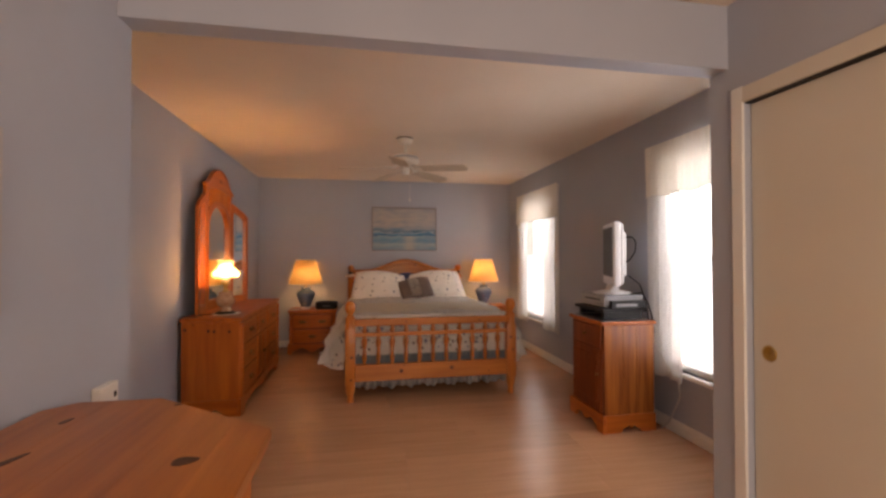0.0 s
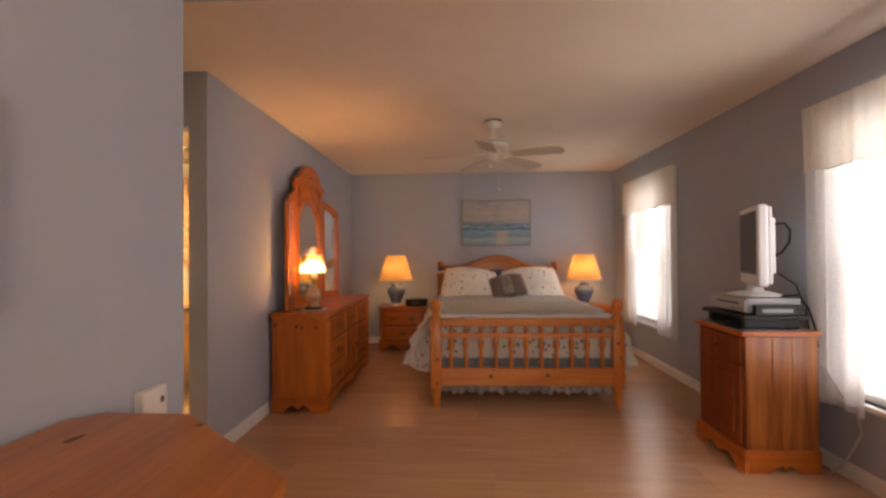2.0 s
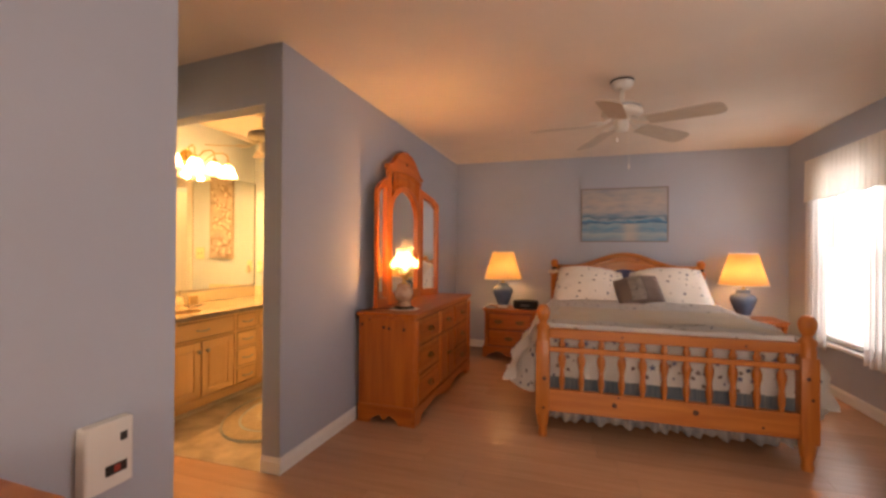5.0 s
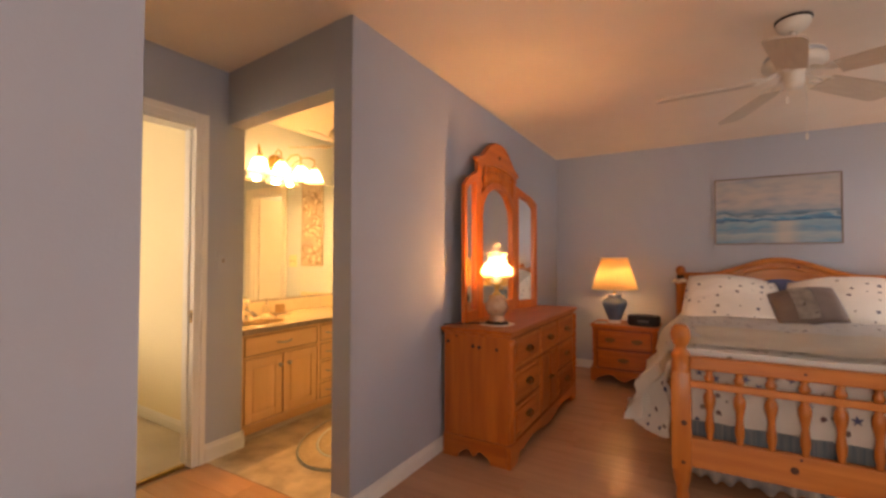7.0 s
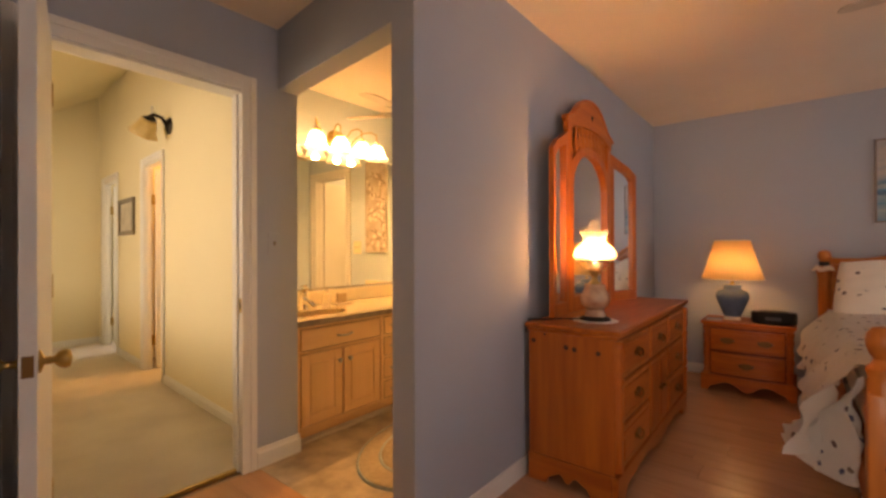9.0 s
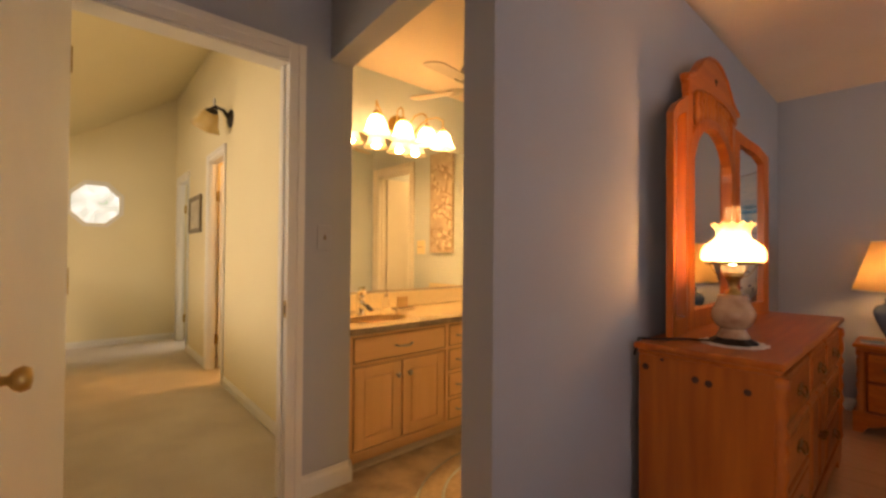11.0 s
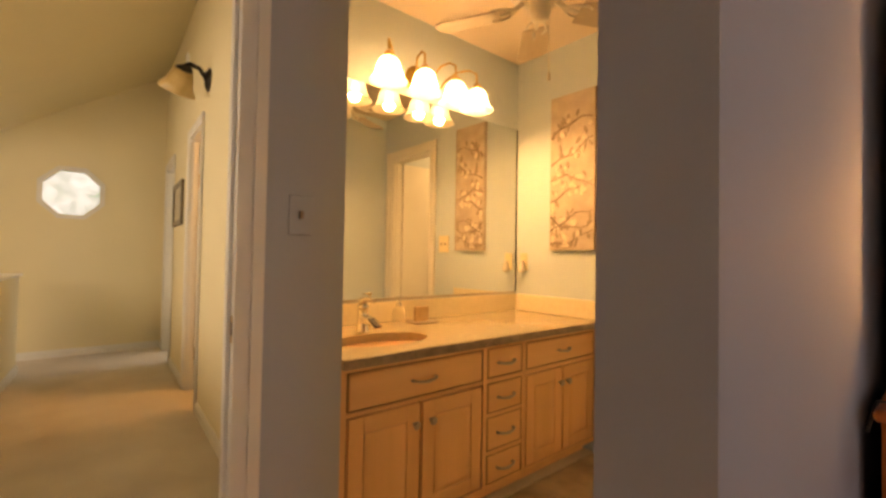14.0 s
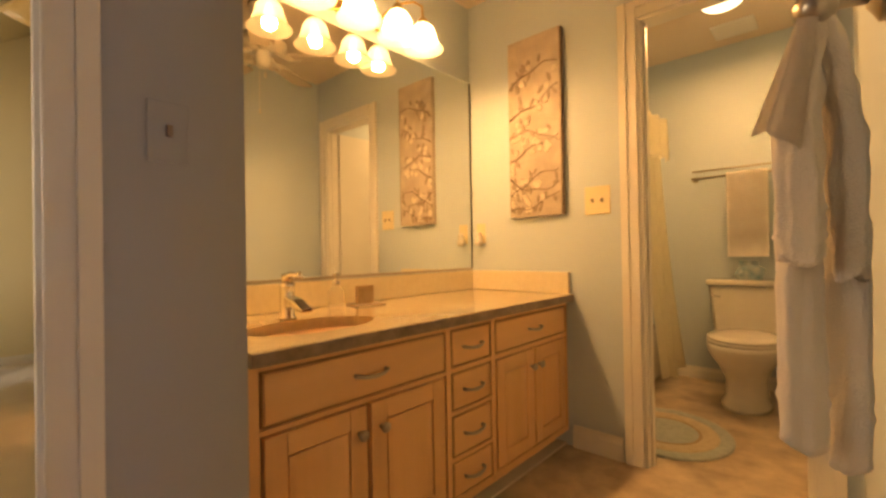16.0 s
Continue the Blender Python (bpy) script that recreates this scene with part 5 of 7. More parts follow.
part("case", box(-0.034, 0.022, -0.235, 0.235, 0.065, 0.555, bevel=0.014), M_TVWHITE, TV)
part("back_shell", box(0.0225, 0.044, -0.222, 0.222, 0.08, 0.542, bevel=0.010), M_TVWHITE, TV)
for k, (cy, cz, col) in enumerate(((-0.15, 0.30, (0.70, 0.45, 0.03)), (-0.15, 0.285, (0.7, 0.7, 0.68)), (-0.15, 0.27, (0.45, 0.03, 0.03)))):
    part("plug", tube([(0.044, cy, cz), (0.075, cy - 0.01, cz)], 0.006, 8), material("plug_plastic", col, 0.4), TV, "coloured cable plug")
part("screen", box(-0.0375, -0.0355, -0.205, 0.205, 0.135, 0.52), M_SCREEN, TV, "dark blank screen")
part("back_bulge", box(0.045, 0.075, -0.17, 0.17, 0.14, 0.48, bevel=0.015), M_TVWHITE, TV)
part("cable_loop", tube([(0.07, -0.16, 0.44), (0.11, -0.19, 0.44), (0.135, -0.20, 0.40), (0.13, -0.20, 0.33), (0.10, -0.18, 0.27), (0.07, -0.16, 0.25)], 0.006, 8), M_BLACK, TV, "black cable loop behind", smooth=True)
TV.matrix_basis = pose(3.235, 6.19, TZ0, 0, 0, -21.5) @ Matrix.Diagonal((1, 1, 1.02, 1))
CABLE = thing("power_cable", "grey cable hanging behind the cabinet", "cable")
part("wire", tube([(3.43, 6.0, 0.70), (3.44, 5.86, 0.55), (3.46, 5.80, 0.44), (3.47, 5.74, 0.40), (3.48, 5.73, 0.30), (3.47, 5.78, 0.18), (3.45, 5.82, 0.08), (3.44, 5.88, 0.02)], 0.007, 6), M_CORD, CABLE, smooth=True)

# ---- clipped-corner chest by the camera's start ----
CH = thing("chest_of_drawers", "honey pine chest with a clipped-corner top", "chest of drawers")
outl = [(0.405, 3.02), (0.80, 3.02), (1.022, 3.30), (1.022, 4.035), (0.672, 4.318), (0.462, 4.322), (0.405, 4.265)]


def strip(pts, lo, hi):
    """The part of a convex outline between two values of x."""
    for side, lim in ((1, lo), (-1, hi)):
        made = []
        for p, q in zip(pts, pts[1:] + pts[:1]):
            dp, dq = side * (p[0] - lim), side * (q[0] - lim)
            if dp >= 0:
                made.append(p)
            if (dp >= 0) != (dq >= 0):
                f = dp / (dp - dq)
                made.append((lim, p[1] + (q[1] - p[1]) * f))
        pts = made
    return pts


seams = (0.405, 0.545, 0.665, 0.80, 0.925, 1.022)
for lo, hi in zip(seams, seams[1:]):
    part("top_board", prism(strip(outl, lo + 0.0001, hi - 0.0001), 0.888, 0.913, 'z', 0.0007), PCH, CH)
inset = lambda k, m: [(0.72 + (x - 0.72) * k, 3.67 + (y - 3.67) * m) for x, y in outl]
part("top_edge", prism(inset(0.985, 0.99), 0.872, 0.888, 'z', 0.006), PX, CH)
part("top_moulding", prism(inset(0.94, 0.955), 0.850, 0.872, 'z', 0.007), PX, CH)
sh, bd = inset(0.95, 0.96), inset(0.88, 0.91)
part("body", prism(bd, 0.10, 0.852, 'z', 0.004), PZ, CH)
part("plinth", prism(sh, 0.0, 0.10, 'z', 0.006), PX, CH)
for k, (z0, z1) in enumerate(((0.13, 0.35), (0.37, 0.59), (0.61, 0.83))):
    d = part("drawer", box(0.965, 0.996, 3.37, 3.86, z0, z1, bevel=0.006), PY, CH)
    bail_pull(d, 0.996, 3.61, (z0 + z1) / 2, 1, 0)
for x, y, r, turn, long in ((0.887, 3.897, 0.021, 10, 1.25), (0.519, 4.174, 0.009, 80, 2.6), (0.545, 3.955, 0.011, 70, 4.0), (0.738, 4.252, 0.008, 0, 1.3)):
    k = part("knot", lathe([(r, -0.0008), (r * 0.85, 0.0005), (0, 0.0007)], (0, 0, 0), 14, None, 'z', 0.10, 3), M_KNOT, CH, "dark pine knot")
    k.matrix_basis = pose(x, y, 0.9134, 0, 0, turn) @ Matrix.Diagonal((long, 1, 1, 1))
PLATE = thing("wall_jack", "white wall box with dark sockets above the chest", "wall box")
part("box", box(XN, XN + 0.030, 4.505, 4.605, 0.755, 0.898, bevel=0.005), M_WHITEPLASTIC, PLATE)
part("socket", box(XN + 0.030, XN + 0.0312, 4.575, 4.590, 0.85, 0.868), M_DARK, PLATE)
part("socket", box(XN + 0.030, XN + 0.0312, 4.545, 4.590, 0.785, 0.806), M_DARK, PLATE)
part("switch", box(XN + 0.0312, XN + 0.0322, 4.562, 4.575, 0.789, 0.803), material("red_switch", (0.30, 0.03, 0.02), 0.4), PLATE, "small red rocker")
FRM = thing("picture_frame", "white framed picture on the near wall", "picture")
part("frame", ring_prism([(3.55, 1.18), (4.13, 1.18), (4.13, 1.615), (3.55, 1.615)], [(3.60, 1.22), (4.09, 1.22), (4.09, 1.575), (3.60, 1.575)], XN + 0.002, XN + 0.020), material("pale_frame", (0.45, 0.43, 0.43), 0.6), FRM)
part("print", box(XN + 0.003, XN + 0.010, 3.601, 4.089, 1.221, 1.574), material("pale_print", (0.44, 0.43, 0.43), 0.6, 0, (0.40, 0.40, 0.41), 6), FRM)

# ---- closet doors ----
for k, (a, b, xo) in enumerate(((3.50, CY1 - 0.004, 0.030), (CY0 + 0.004, 3.56, 0.062))):
    d = tagged(new("closet_door"), "tan sliding closet door with a brass finger pull", "door", kind="structure")
    part("panel", box(XC + xo, XC + xo + 0.028, a, b, 0.012, CZ - 0.017, bevel=0.003), M_DOOR, d)
    if not k:
        part("finger_pull", lathe([(0.033, 0), (0.033, -0.004), (0.026, -0.006), (0.020, -0.002), (0, -0.001)], (XC + xo, b - 0.075, 0.91), 24, None, 'x'), M_BRASS, d, "round brass finger pull", smooth=True)
CT_ = tagged(new("closet_trim"), "cream painted closet casing and track fascia", "trim", kind="structure")
part("leg", box(XC - 0.014, XC + 0.0, CY1 - 0.002, CY1 + 0.055, 0, CZ + 0.06, bevel=0.003), M_TRIM, CT_)
part("leg", box(XC - 0.014, XC + 0.0, CY0 - 0.055, CY0 + 0.002, 0, CZ + 0.06, bevel=0.003), M_TRIM, CT_)
part("head", box(XC - 0.014, XC + 0.0, CY0 + 0.003, CY1 - 0.003, CZ - 0.012, CZ + 0.055, bevel=0.003), M_DOOR, CT_)
part("track", box(XC + 0.004, XC + 0.10, CY0, CY1, CZ - 0.014, CZ - 0.002), M_DARK, CT_)


# ---- windows, blinds and curtains ----
M_BLIND = sheer("white_blind_slat", (0.80, 0.80, 0.80), 0.12)
M_OUT = material("overcast_backdrop", (0.9, 0.9, 0.9), 1.0, emit=((0.96, 0.98, 1.0), 2.4))


def window(name, y0, y1, blinds):
    o = tagged(new(name), "white double-hung window letting in bright daylight", "window", kind="structure")
    t, xw = 0.045, XR + 0.07
    for a in ((y0, y0 + t, WZ0, WZ1), (y1 - t, y1, WZ0, WZ1), (y0 + t, y1 - t, WZ0, WZ0 + t), (y0 + t, y1 - t, WZ1 - t, WZ1)):
        part("window_frame", box(xw - 0.03, xw + 0.05, a[0], a[1], a[2], a[3], bevel=0.004), M_TRIM, o)
    zm = (WZ0 + WZ1) / 2
    part("meeting_rail", box(xw - 0.02, xw + 0.03, y0 + t, y1 - t, zm - 0.025, zm + 0.025, bevel=0.004), M_TRIM, o)
    for z0, z1, dx in ((WZ0 + t, zm - 0.025, 0.0), (zm + 0.025, WZ1 - t, 0.02)):
        p = part("pane", box(xw + dx, xw + dx + 0.004, y0 + t, y1 - t, z0, z1), M_GLASS, o)
        p.visible_shadow = False
    part("window_sill", box(XR - 0.035, XR + 0.05, y0 - 0.03, y1 + 0.03, WZ0 - 0.03, WZ0, bevel=0.006), M_TRIM, o)
    if blinds:
        b = thing("window_blind", "white mini blind over the lower sash", "blind", "window blinds")
        part("head_rail", box(XR + 0.012, XR + 0.036, y0 + t + 0.004, y1 - t - 0.004, zm + 0.02, zm + 0.045, bevel=0.003), M_BLIND, b)
        z = WZ0 + 0.055
        while z < zm + 0.015:
            s = part("slat", box(-0.010, 0.010, 0, y1 - y0 - 2 * t - 0.012, -0.0005, 0.0005), M_BLIND, b)
            s.matrix_basis = pose(XR + 0.024, y0 + t + 0.006, z, 0, 52, 0)
            z += 0.0215
    return o


window("window_1", W1[0], W1[1], True)
window("window_2", W2[0], W2[1], True)
structure("backdrop", box(5.6, 5.62, 2.0, 22.0, -2.5, 7.0), M_OUT, "bright overcast distance outside the windows", "backdrop")
M_FOLIAGE = material("bright_foliage_backdrop", (1.0, 1.0, 1.0), 1.0, 0, (0.42, 0.50, 0.42), 5.0, emit=((1, 1, 1), 0.95), detail=7)
_fb = M_FOLIAGE.node_tree.nodes["Principled BSDF"]
M_FOLIAGE.node_tree.links.new(_fb.inputs["Base Color"].links[0].from_socket, _fb.inputs["Emission Color"])
structure("backdrop_hall", box(-8.4, -8.38, 3.0, 8.0, -1.0, 4.5), M_FOLIAGE, "bright leafy distance outside the hall window", "backdrop")


def curtain_set(y0, y1, gap0, gap1):
    """Sheer side panels on both sides of a gap, with a scalloped cream valance on a rod."""
    o = thing("curtain", "sheer white curtain panels under a cream valance", "curtain", "window curtains")
    part("rod", tube([(XR - 0.045, y0, 2.135), (XR - 0.045, y1, 2.135)], 0.009, 8), M_TRIM, o, smooth=True)
    for a, b in ((y0, gap0), (gap1, y1)):
        w = b - a
        fold = lambda u, v: (XR - 0.05 - 0.020 * math.sin(u * w * 75 + 1.2 * math.sin(u * 9)) * (0.5 + 0.5 * v), a + u * w, 2.13 - v * (1.735 + 0.008 * math.sin(u * w * 60)))
        part("panel", cloth(int(w * 140), 14, fold), M_SHEER, o, "sheer white panel", smooth=True)
    w = y1 - y0
    val = lambda u, v: (XR - 0.072 - 0.010 * math.sin(u * w * 90 + math.sin(u * 14)) * (0.4 + v), y0 + u * w, 2.165 - v * (0.385 + 0.018 * abs(math.sin(u * w * 11))))
    part("valance", cloth(int(w * 130), 8, val), M_VALANCE, o, "gathered cream valance", smooth=True)
    hem = [(XR - 0.073 - 0.010 * math.sin(k / 60 * w * 90 + math.sin(k / 60 * 14)) * 1.4, y0 + k / 60 * w, 2.165 - (0.385 + 0.018 * abs(math.sin(k / 60 * w * 11)))) for k in range(61)]
    part("hem", tube(hem, 0.0035, 5), M_CORD, o, "dark stitched hem", smooth=True)
    return o


curtain_set(4.84, 6.07, 5.08, 5.70)
curtain_set(7.66, 9.02, 8.13, 8.66)

# ---- bathroom ----
BATHWARM = (1.0, 0.56, 0.20)
M_MAPLE = material("maple_cabinet", (0.85, 0.53, 0.265), 0.34, 0, (0.77, 0.46, 0.215), 1.3, 0.05, 30, (10, 10, 1.0), 0.04, 0.5, 6.0, 0.15)
M_MAPLEH = material("maple_cabinet_across", (0.85, 0.53, 0.265), 0.34, 0, (0.77, 0.46, 0.215), 1.3, 0.05, 30, (10, 1.0, 10), 0.04, 0.5, 6.0, 0.15)
# brown of the carcass and rings: shade of the vanity's gaps as colour
M_REVEAL = material("cabinet_gap_shade", (0.40, 0.22, 0.10), 0.7)
M_COUNTER = material("speckled_tan_countertop", (0.54, 0.45, 0.30), 0.16, 0, (0.47, 0.385, 0.25), 45.0, detail=6, coat=0.5)
M_EDGE = material("grey_brown_counter_edge", (0.30, 0.23, 0.17), 0.3, 0, (0.17, 0.13, 0.09), 26.0)
M_SPLASH = material("cream_backsplash", (0.78, 0.70, 0.52), 0.25, 0, (0.73, 0.65, 0.47), 40.0)
M_BASIN = material("bone_basin", (0.60, 0.49, 0.33), 0.15)
M_PORCELAIN = material("white_porcelain", (0.76, 0.73, 0.66), 0.1, coat=0.4)
M_TERRY = material("white_terry_towel", (0.92, 0.88, 0.83), 0.95, 0, (0.86, 0.81, 0.75), 10.0, 1.0, 420, sheen=0.5)
M_SHOWER = sheer("cream_shower_curtain", (0.92, 0.89, 0.76), 0.05)
M_CANVASART = material("tan_relief_canvas", (0.53, 0.46, 0.39), 0.6, 0, (0.40, 0.335, 0.275), 11.0, 0.7, 60)
M_BRANCH = material("bronze_branch", (0.29, 0.215, 0.155), 0.5, 0.2, (0.15, 0.10, 0.07), 30)
M_PETAL = material("pale_petal", (0.70, 0.63, 0.53), 0.5)
M_LEAF = material("taupe_leaf", (0.31, 0.245, 0.185), 0.55)

VF, VB, VY0, VY1 = -1.445, XMIR + 0.005, JOG + 0.012, YART - 0.006
VAN = thing("vanity", "maple bathroom vanity with inset drawers and panel doors", "vanity")
bm = box(VB, VF - 0.02, VY0, VY1, 0.08, 0.725)
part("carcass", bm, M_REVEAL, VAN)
part("toe_kick", box(VB, VF - 0.07, VY0, VY1 - 0.01, 0.002, 0.08), M_MAPLEH, VAN)
# face frame: stiles and rails
COLS = ((6.222, 6.868), (6.905, 7.132), (7.170, 7.765))
for a, b in ((VY0, 6.215), (6.875, 6.898), (7.139, 7.163), (7.772, VY1)):
    part("stile", box(VF - 0.020, VF - 0.001, a, b, 0.08, 0.727), M_MAPLE, VAN)
for (a, b), zs in ((COLS[0], ((0.706, 0.727), (0.553, 0.566), (0.08, 0.105))), (COLS[1], ((0.706, 0.727), (0.553, 0.570), (0.402, 0.415), (0.236, 0.250), (0.08, 0.105))), (COLS[2], ((0.706, 0.727), (0.553, 0.570), (0.08, 0.105)))):
    for z0, z1 in zs:
        part("rail", box(VF - 0.020, VF - 0.001, a - 0.006, b + 0.006, z0, z1), M_MAPLEH, VAN)


def arch_pull(parent, x, y, z, w=0.052):
    pts = [(x, y - w, z), (x + 0.012, y - w, z), (x + 0.022, y - w * 0.6, z - 0.004), (x + 0.025, y, z - 0.006), (x + 0.022, y + w * 0.6, z - 0.004), (x + 0.012, y + w, z), (x, y + w, z)]
    part("pull", tube(pts, [0.006, 0.006, 0.005, 0.0065, 0.005, 0.006, 0.006], 8), M_NICKEL, parent, "brushed nickel arched pull", smooth=True)


def vanity_drawer(y0, y1, z0, z1, w):
    g = 0.004
    d = part("drawer", box(VF - 0.022, VF, y0 + g, y1 - g, z0 + g, z1 - g, bevel=0.004), M_MAPLEH, VAN)
    # ring round the drawer front, coloured as the shade in its gap
    part("bead", ring_prism([(y0 - 0.001, z0 - 0.001), (y1 + 0.001, z0 - 0.001), (y1 + 0.001, z1 + 0.001), (y0 - 0.001, z1 + 0.001)], [(y0 + 0.003, z0 + 0.003), (y1 - 0.003, z0 + 0.003), (y1 - 0.003, z1 - 0.003), (y0 + 0.003, z1 - 0.003)], VF - 0.018, VF - 0.004), M_REVEAL, d, "brown ring drawn as shade in the drawer gap")
    arch_pull(d, VF, (y0 + y1) / 2, (z0 + z1) / 2, w)


def vanity_door(y0, y1, z0, z1, knob_y):
    g = 0.004
    y0, y1, z0, z1 = y0 + g, y1 - g, z0 + g, z1 - g
    f = 0.058
    d = part("cabinet_door", box(VF - 0.020, VF - 0.010, y0, y1, z0, z1), M_MAPLE, VAN)
    for a in ((y0, y0 + f, z0, z1), (y1 - f, y1, z0, z1)):
        part("door_stile", box(VF - 0.0095, VF, a[0], a[1], a[2], a[3], bevel=0.003), M_MAPLE, d)
    for a in ((y0 + f, y1 - f, z0, z0 + f), (y0 + f, y1 - f, z1 - f, z1)):
        part("door_rail", box(VF - 0.0095, VF, a[0], a[1], a[2], a[3], bevel=0.003), M_MAPLEH, d)
    bm = prism([(y0 + f + 0.006, z0 + f + 0.006), (y1 - f - 0.006, z0 + f + 0.006), (y1 - f - 0.006, z1 - f - 0.006), (y0 + f + 0.006, z1 - f - 0.006)], VF - 0.0098, VF - 0.003, 'x')
    top = [fc for fc in bm.faces if fc.calc_center_median().x > VF - 0.0035]
    bmesh.ops.inset_region(bm, faces=top, thickness=0.022, depth=0.0)
    for fc in top:
        for v in fc.verts:
            v.co.x += 0.003
    part("raised_panel", bm, M_MAPLE, d)
    part("knob", lathe([(0.007, 0), (0.006, 0.010), (0.015, 0.017), (0.016, 0.023), (0.009, 0.029), (0, 0.030)], (VF, knob_y, z1 - 0.075), 16, None, 'x'), M_NICKEL, d, "round nickel knob", smooth=True)


vanity_drawer(COLS[0][0], COLS[0][1], 0.570, 0.702, 0.055)
vanity_drawer(COLS[2][0], COLS[2][1], 0.574, 0.702, 0.048)
for z0, z1 in ((0.574, 0.702), (0.419, 0.549), (0.254, 0.398), (0.109, 0.232)):
    vanity_drawer(COLS[1][0], COLS[1][1], z0, z1, 0.052)
m0 = 6.537
vanity_door(COLS[0][0], m0 - 0.004, 0.108, 0.549, m0 - 0.035)
vanity_door(m0 + 0.004, COLS[0][1], 0.108, 0.549, m0 + 0.045)
m1 = (COLS[2][0] + COLS[2][1]) / 2
vanity_door(COLS[2][0], m1 - 0.002, 0.108, 0.549, m1 - 0.032)
vanity_door(m1 + 0.002, COLS[2][1], 0.108, 0.549, m1 + 0.032)
# counter with an oval cut-out
CTOP = thing("countertop", "tan speckled countertop with an undermount oval basin", "countertop")
SX, SY, RX, RY = -1.655, 6.485, 0.135, 0.215
CF = VF + 0.035
bm = bmesh.new()
N = 64
inn_t, out_t, inn_b, out_b = [], [], [], []
for k in range(N):
    a = 2 * math.pi * k / N
    c, s = math.cos(a), math.sin(a)
    t = min(((CF - SX) if c > 0 else (SX - XMIR - 0.002)) / max(abs(c), 1e-6), ((VY1 - SY) if s > 0 else (SY - VY0)) / max(abs(s), 1e-6))
    for z, ii, oo in ((0.762, inn_t, out_t), (0.727, inn_b, out_b)):
        ii.append(bm.verts.new((SX + RX * c, SY + RY * s, z)))
        oo.append(bm.verts.new((SX + t * c, SY + t * s, z)))
corner = [(CF, VY0), (CF, VY1), (XMIR + 0.002, VY1), (XMIR + 0.002, VY0)]
for z, oo in ((0.762, out_t), (0.727, out_b)):
    for p in corner:
        q = min(oo, key=lambda v: (v.co.x - p[0]) ** 2 + (v.co.y - p[1]) ** 2)
        q.co.x, q.co.y = p
for k in range(N):
    j = (k + 1) % N
    bm.faces.new((inn_t[k], out_t[k], out_t[j], inn_t[j]))
    bm.faces.new((inn_b[j], out_b[j], out_b[k], inn_b[k]))
    bm.faces.new((inn_t[j], inn_b[j], inn_b[k], inn_t[k]))
    bm.faces.new((out_t[k], out_b[k], out_b[j], out_t[j]))
bmesh.ops.recalc_face_normals(bm, faces=bm.faces)
part("slab", bm, M_COUNTER, CTOP)
part("front_edge", box(CF, CF + 0.006, VY0, VY1, 0.727, 0.7605, bevel=0.002), M_EDGE, CTOP, "grey-brown polished edge")
bm = bmesh.new()
prof = [(1.03, 0.7265), (1.02, 0.70), (0.93, 0.655), (0.72, 0.625), (0.30, 0.612), (0.06, 0.610)]
rings = [[bm.verts.new((SX + RX * r * math.cos(2 * math.pi * k / 40), SY + RY * r * math.sin(2 * math.pi * k / 40), z)) for k in range(40)] for r, z in prof]
for a, b in zip(rings, rings[1:]):
    for k in range(40):
        bm.faces.new((a[k], a[(k + 1) % 40], b[(k + 1) % 40], b[k]))
bm.faces.new(rings[-1])
part("basin", bm, M_BASIN, CTOP, "bone coloured oval basin", smooth=True)
part("drain", lathe([(0.022, 0.612), (0.020, 0.615), (0, 0.614)], (SX, SY, 0), 16), M_CHROME, CTOP, smooth=True)
part("backsplash", box(XMIR + 0.001, XMIR + 0.020, VY0, VY1, 0.763, 0.872, bevel=0.003), M_SPLASH, CTOP, "cream backsplash")
part("side_splash", box(XMIR + 0.021, CF - 0.015, YART - 0.021, YART - 0.001, 0.763, 0.872, bevel=0.003), M_SPLASH, CTOP, "cream side splash")
BM_ = thing("vanity_mirror", "large frameless wall mirror over the vanity", "mirror")
part("glass", box(XMIR + 0.002, XMIR + 0.007, VY0, YART - 0.012, 0.885, 1.985), M_MIRROR, BM_)
part("edge_clip", box(XMIR + 0.002, XMIR + 0.011, VY0, YART - 0.012, 0.876, 0.888), M_NICKEL, BM_, "thin metal bottom channel")
part("edge_clip", box(XMIR + 0.002, XMIR + 0.010, YART - 0.0118, YART - 0.006, 0.888, 1.985), M_DARK, BM_)
FAU = thing("faucet", "chrome waterfall faucet with a lever handle", "faucet")
part("body", lathe([(0.026, 0), (0.026, 0.006), (0.021, 0.012), (0.020, 0.10), (0.022, 0.106), (0.014, 0.112)], (0, 0, 0), 20), M_CHROME, FAU, smooth=True)
part("spout", prism([(0.012, 0.035), (0.05, 0.040), (0.105, 0.028), (0.112, 0.034), (0.06, 0.062), (0.012, 0.072)], -0.018, 0.018, 'y', 0.004), M_CHROME, FAU, "open trough spout")
part("trough", prism([(0.05, 0.055), (0.111, 0.036), (0.114, 0.038), (0.06, 0.064)], -0.012, 0.012, 'y'), M_DARK, FAU)
part("handle", tube([(0, 0, 0.11), (0.0, 0, 0.128), (0.02, 0.004, 0.136), (0.06, 0.012, 0.128)], [0.016, 0.017, 0.009, 0.006], 10), M_CHROME, FAU, "lever handle", smooth=True)
FAU.matrix_basis = pose(-1.845, 6.50, 0.762) @ Matrix.Diagonal((1.2, 1.25, 1.12, 1))
SOAP = thing("soap_dispenser", "clear glass soap bottle with a chrome pump", "soap dispenser")
part("bottle", lathe([(0.028, 0), (0.032, 0.006), (0.031, 0.075), (0.018, 0.092), (0.013, 0.098)], (0, 0, 0), 20), sheer("clear_bottle", (0.90, 0.84, 0.70), 0.78), SOAP, "clear bottle", smooth=True)
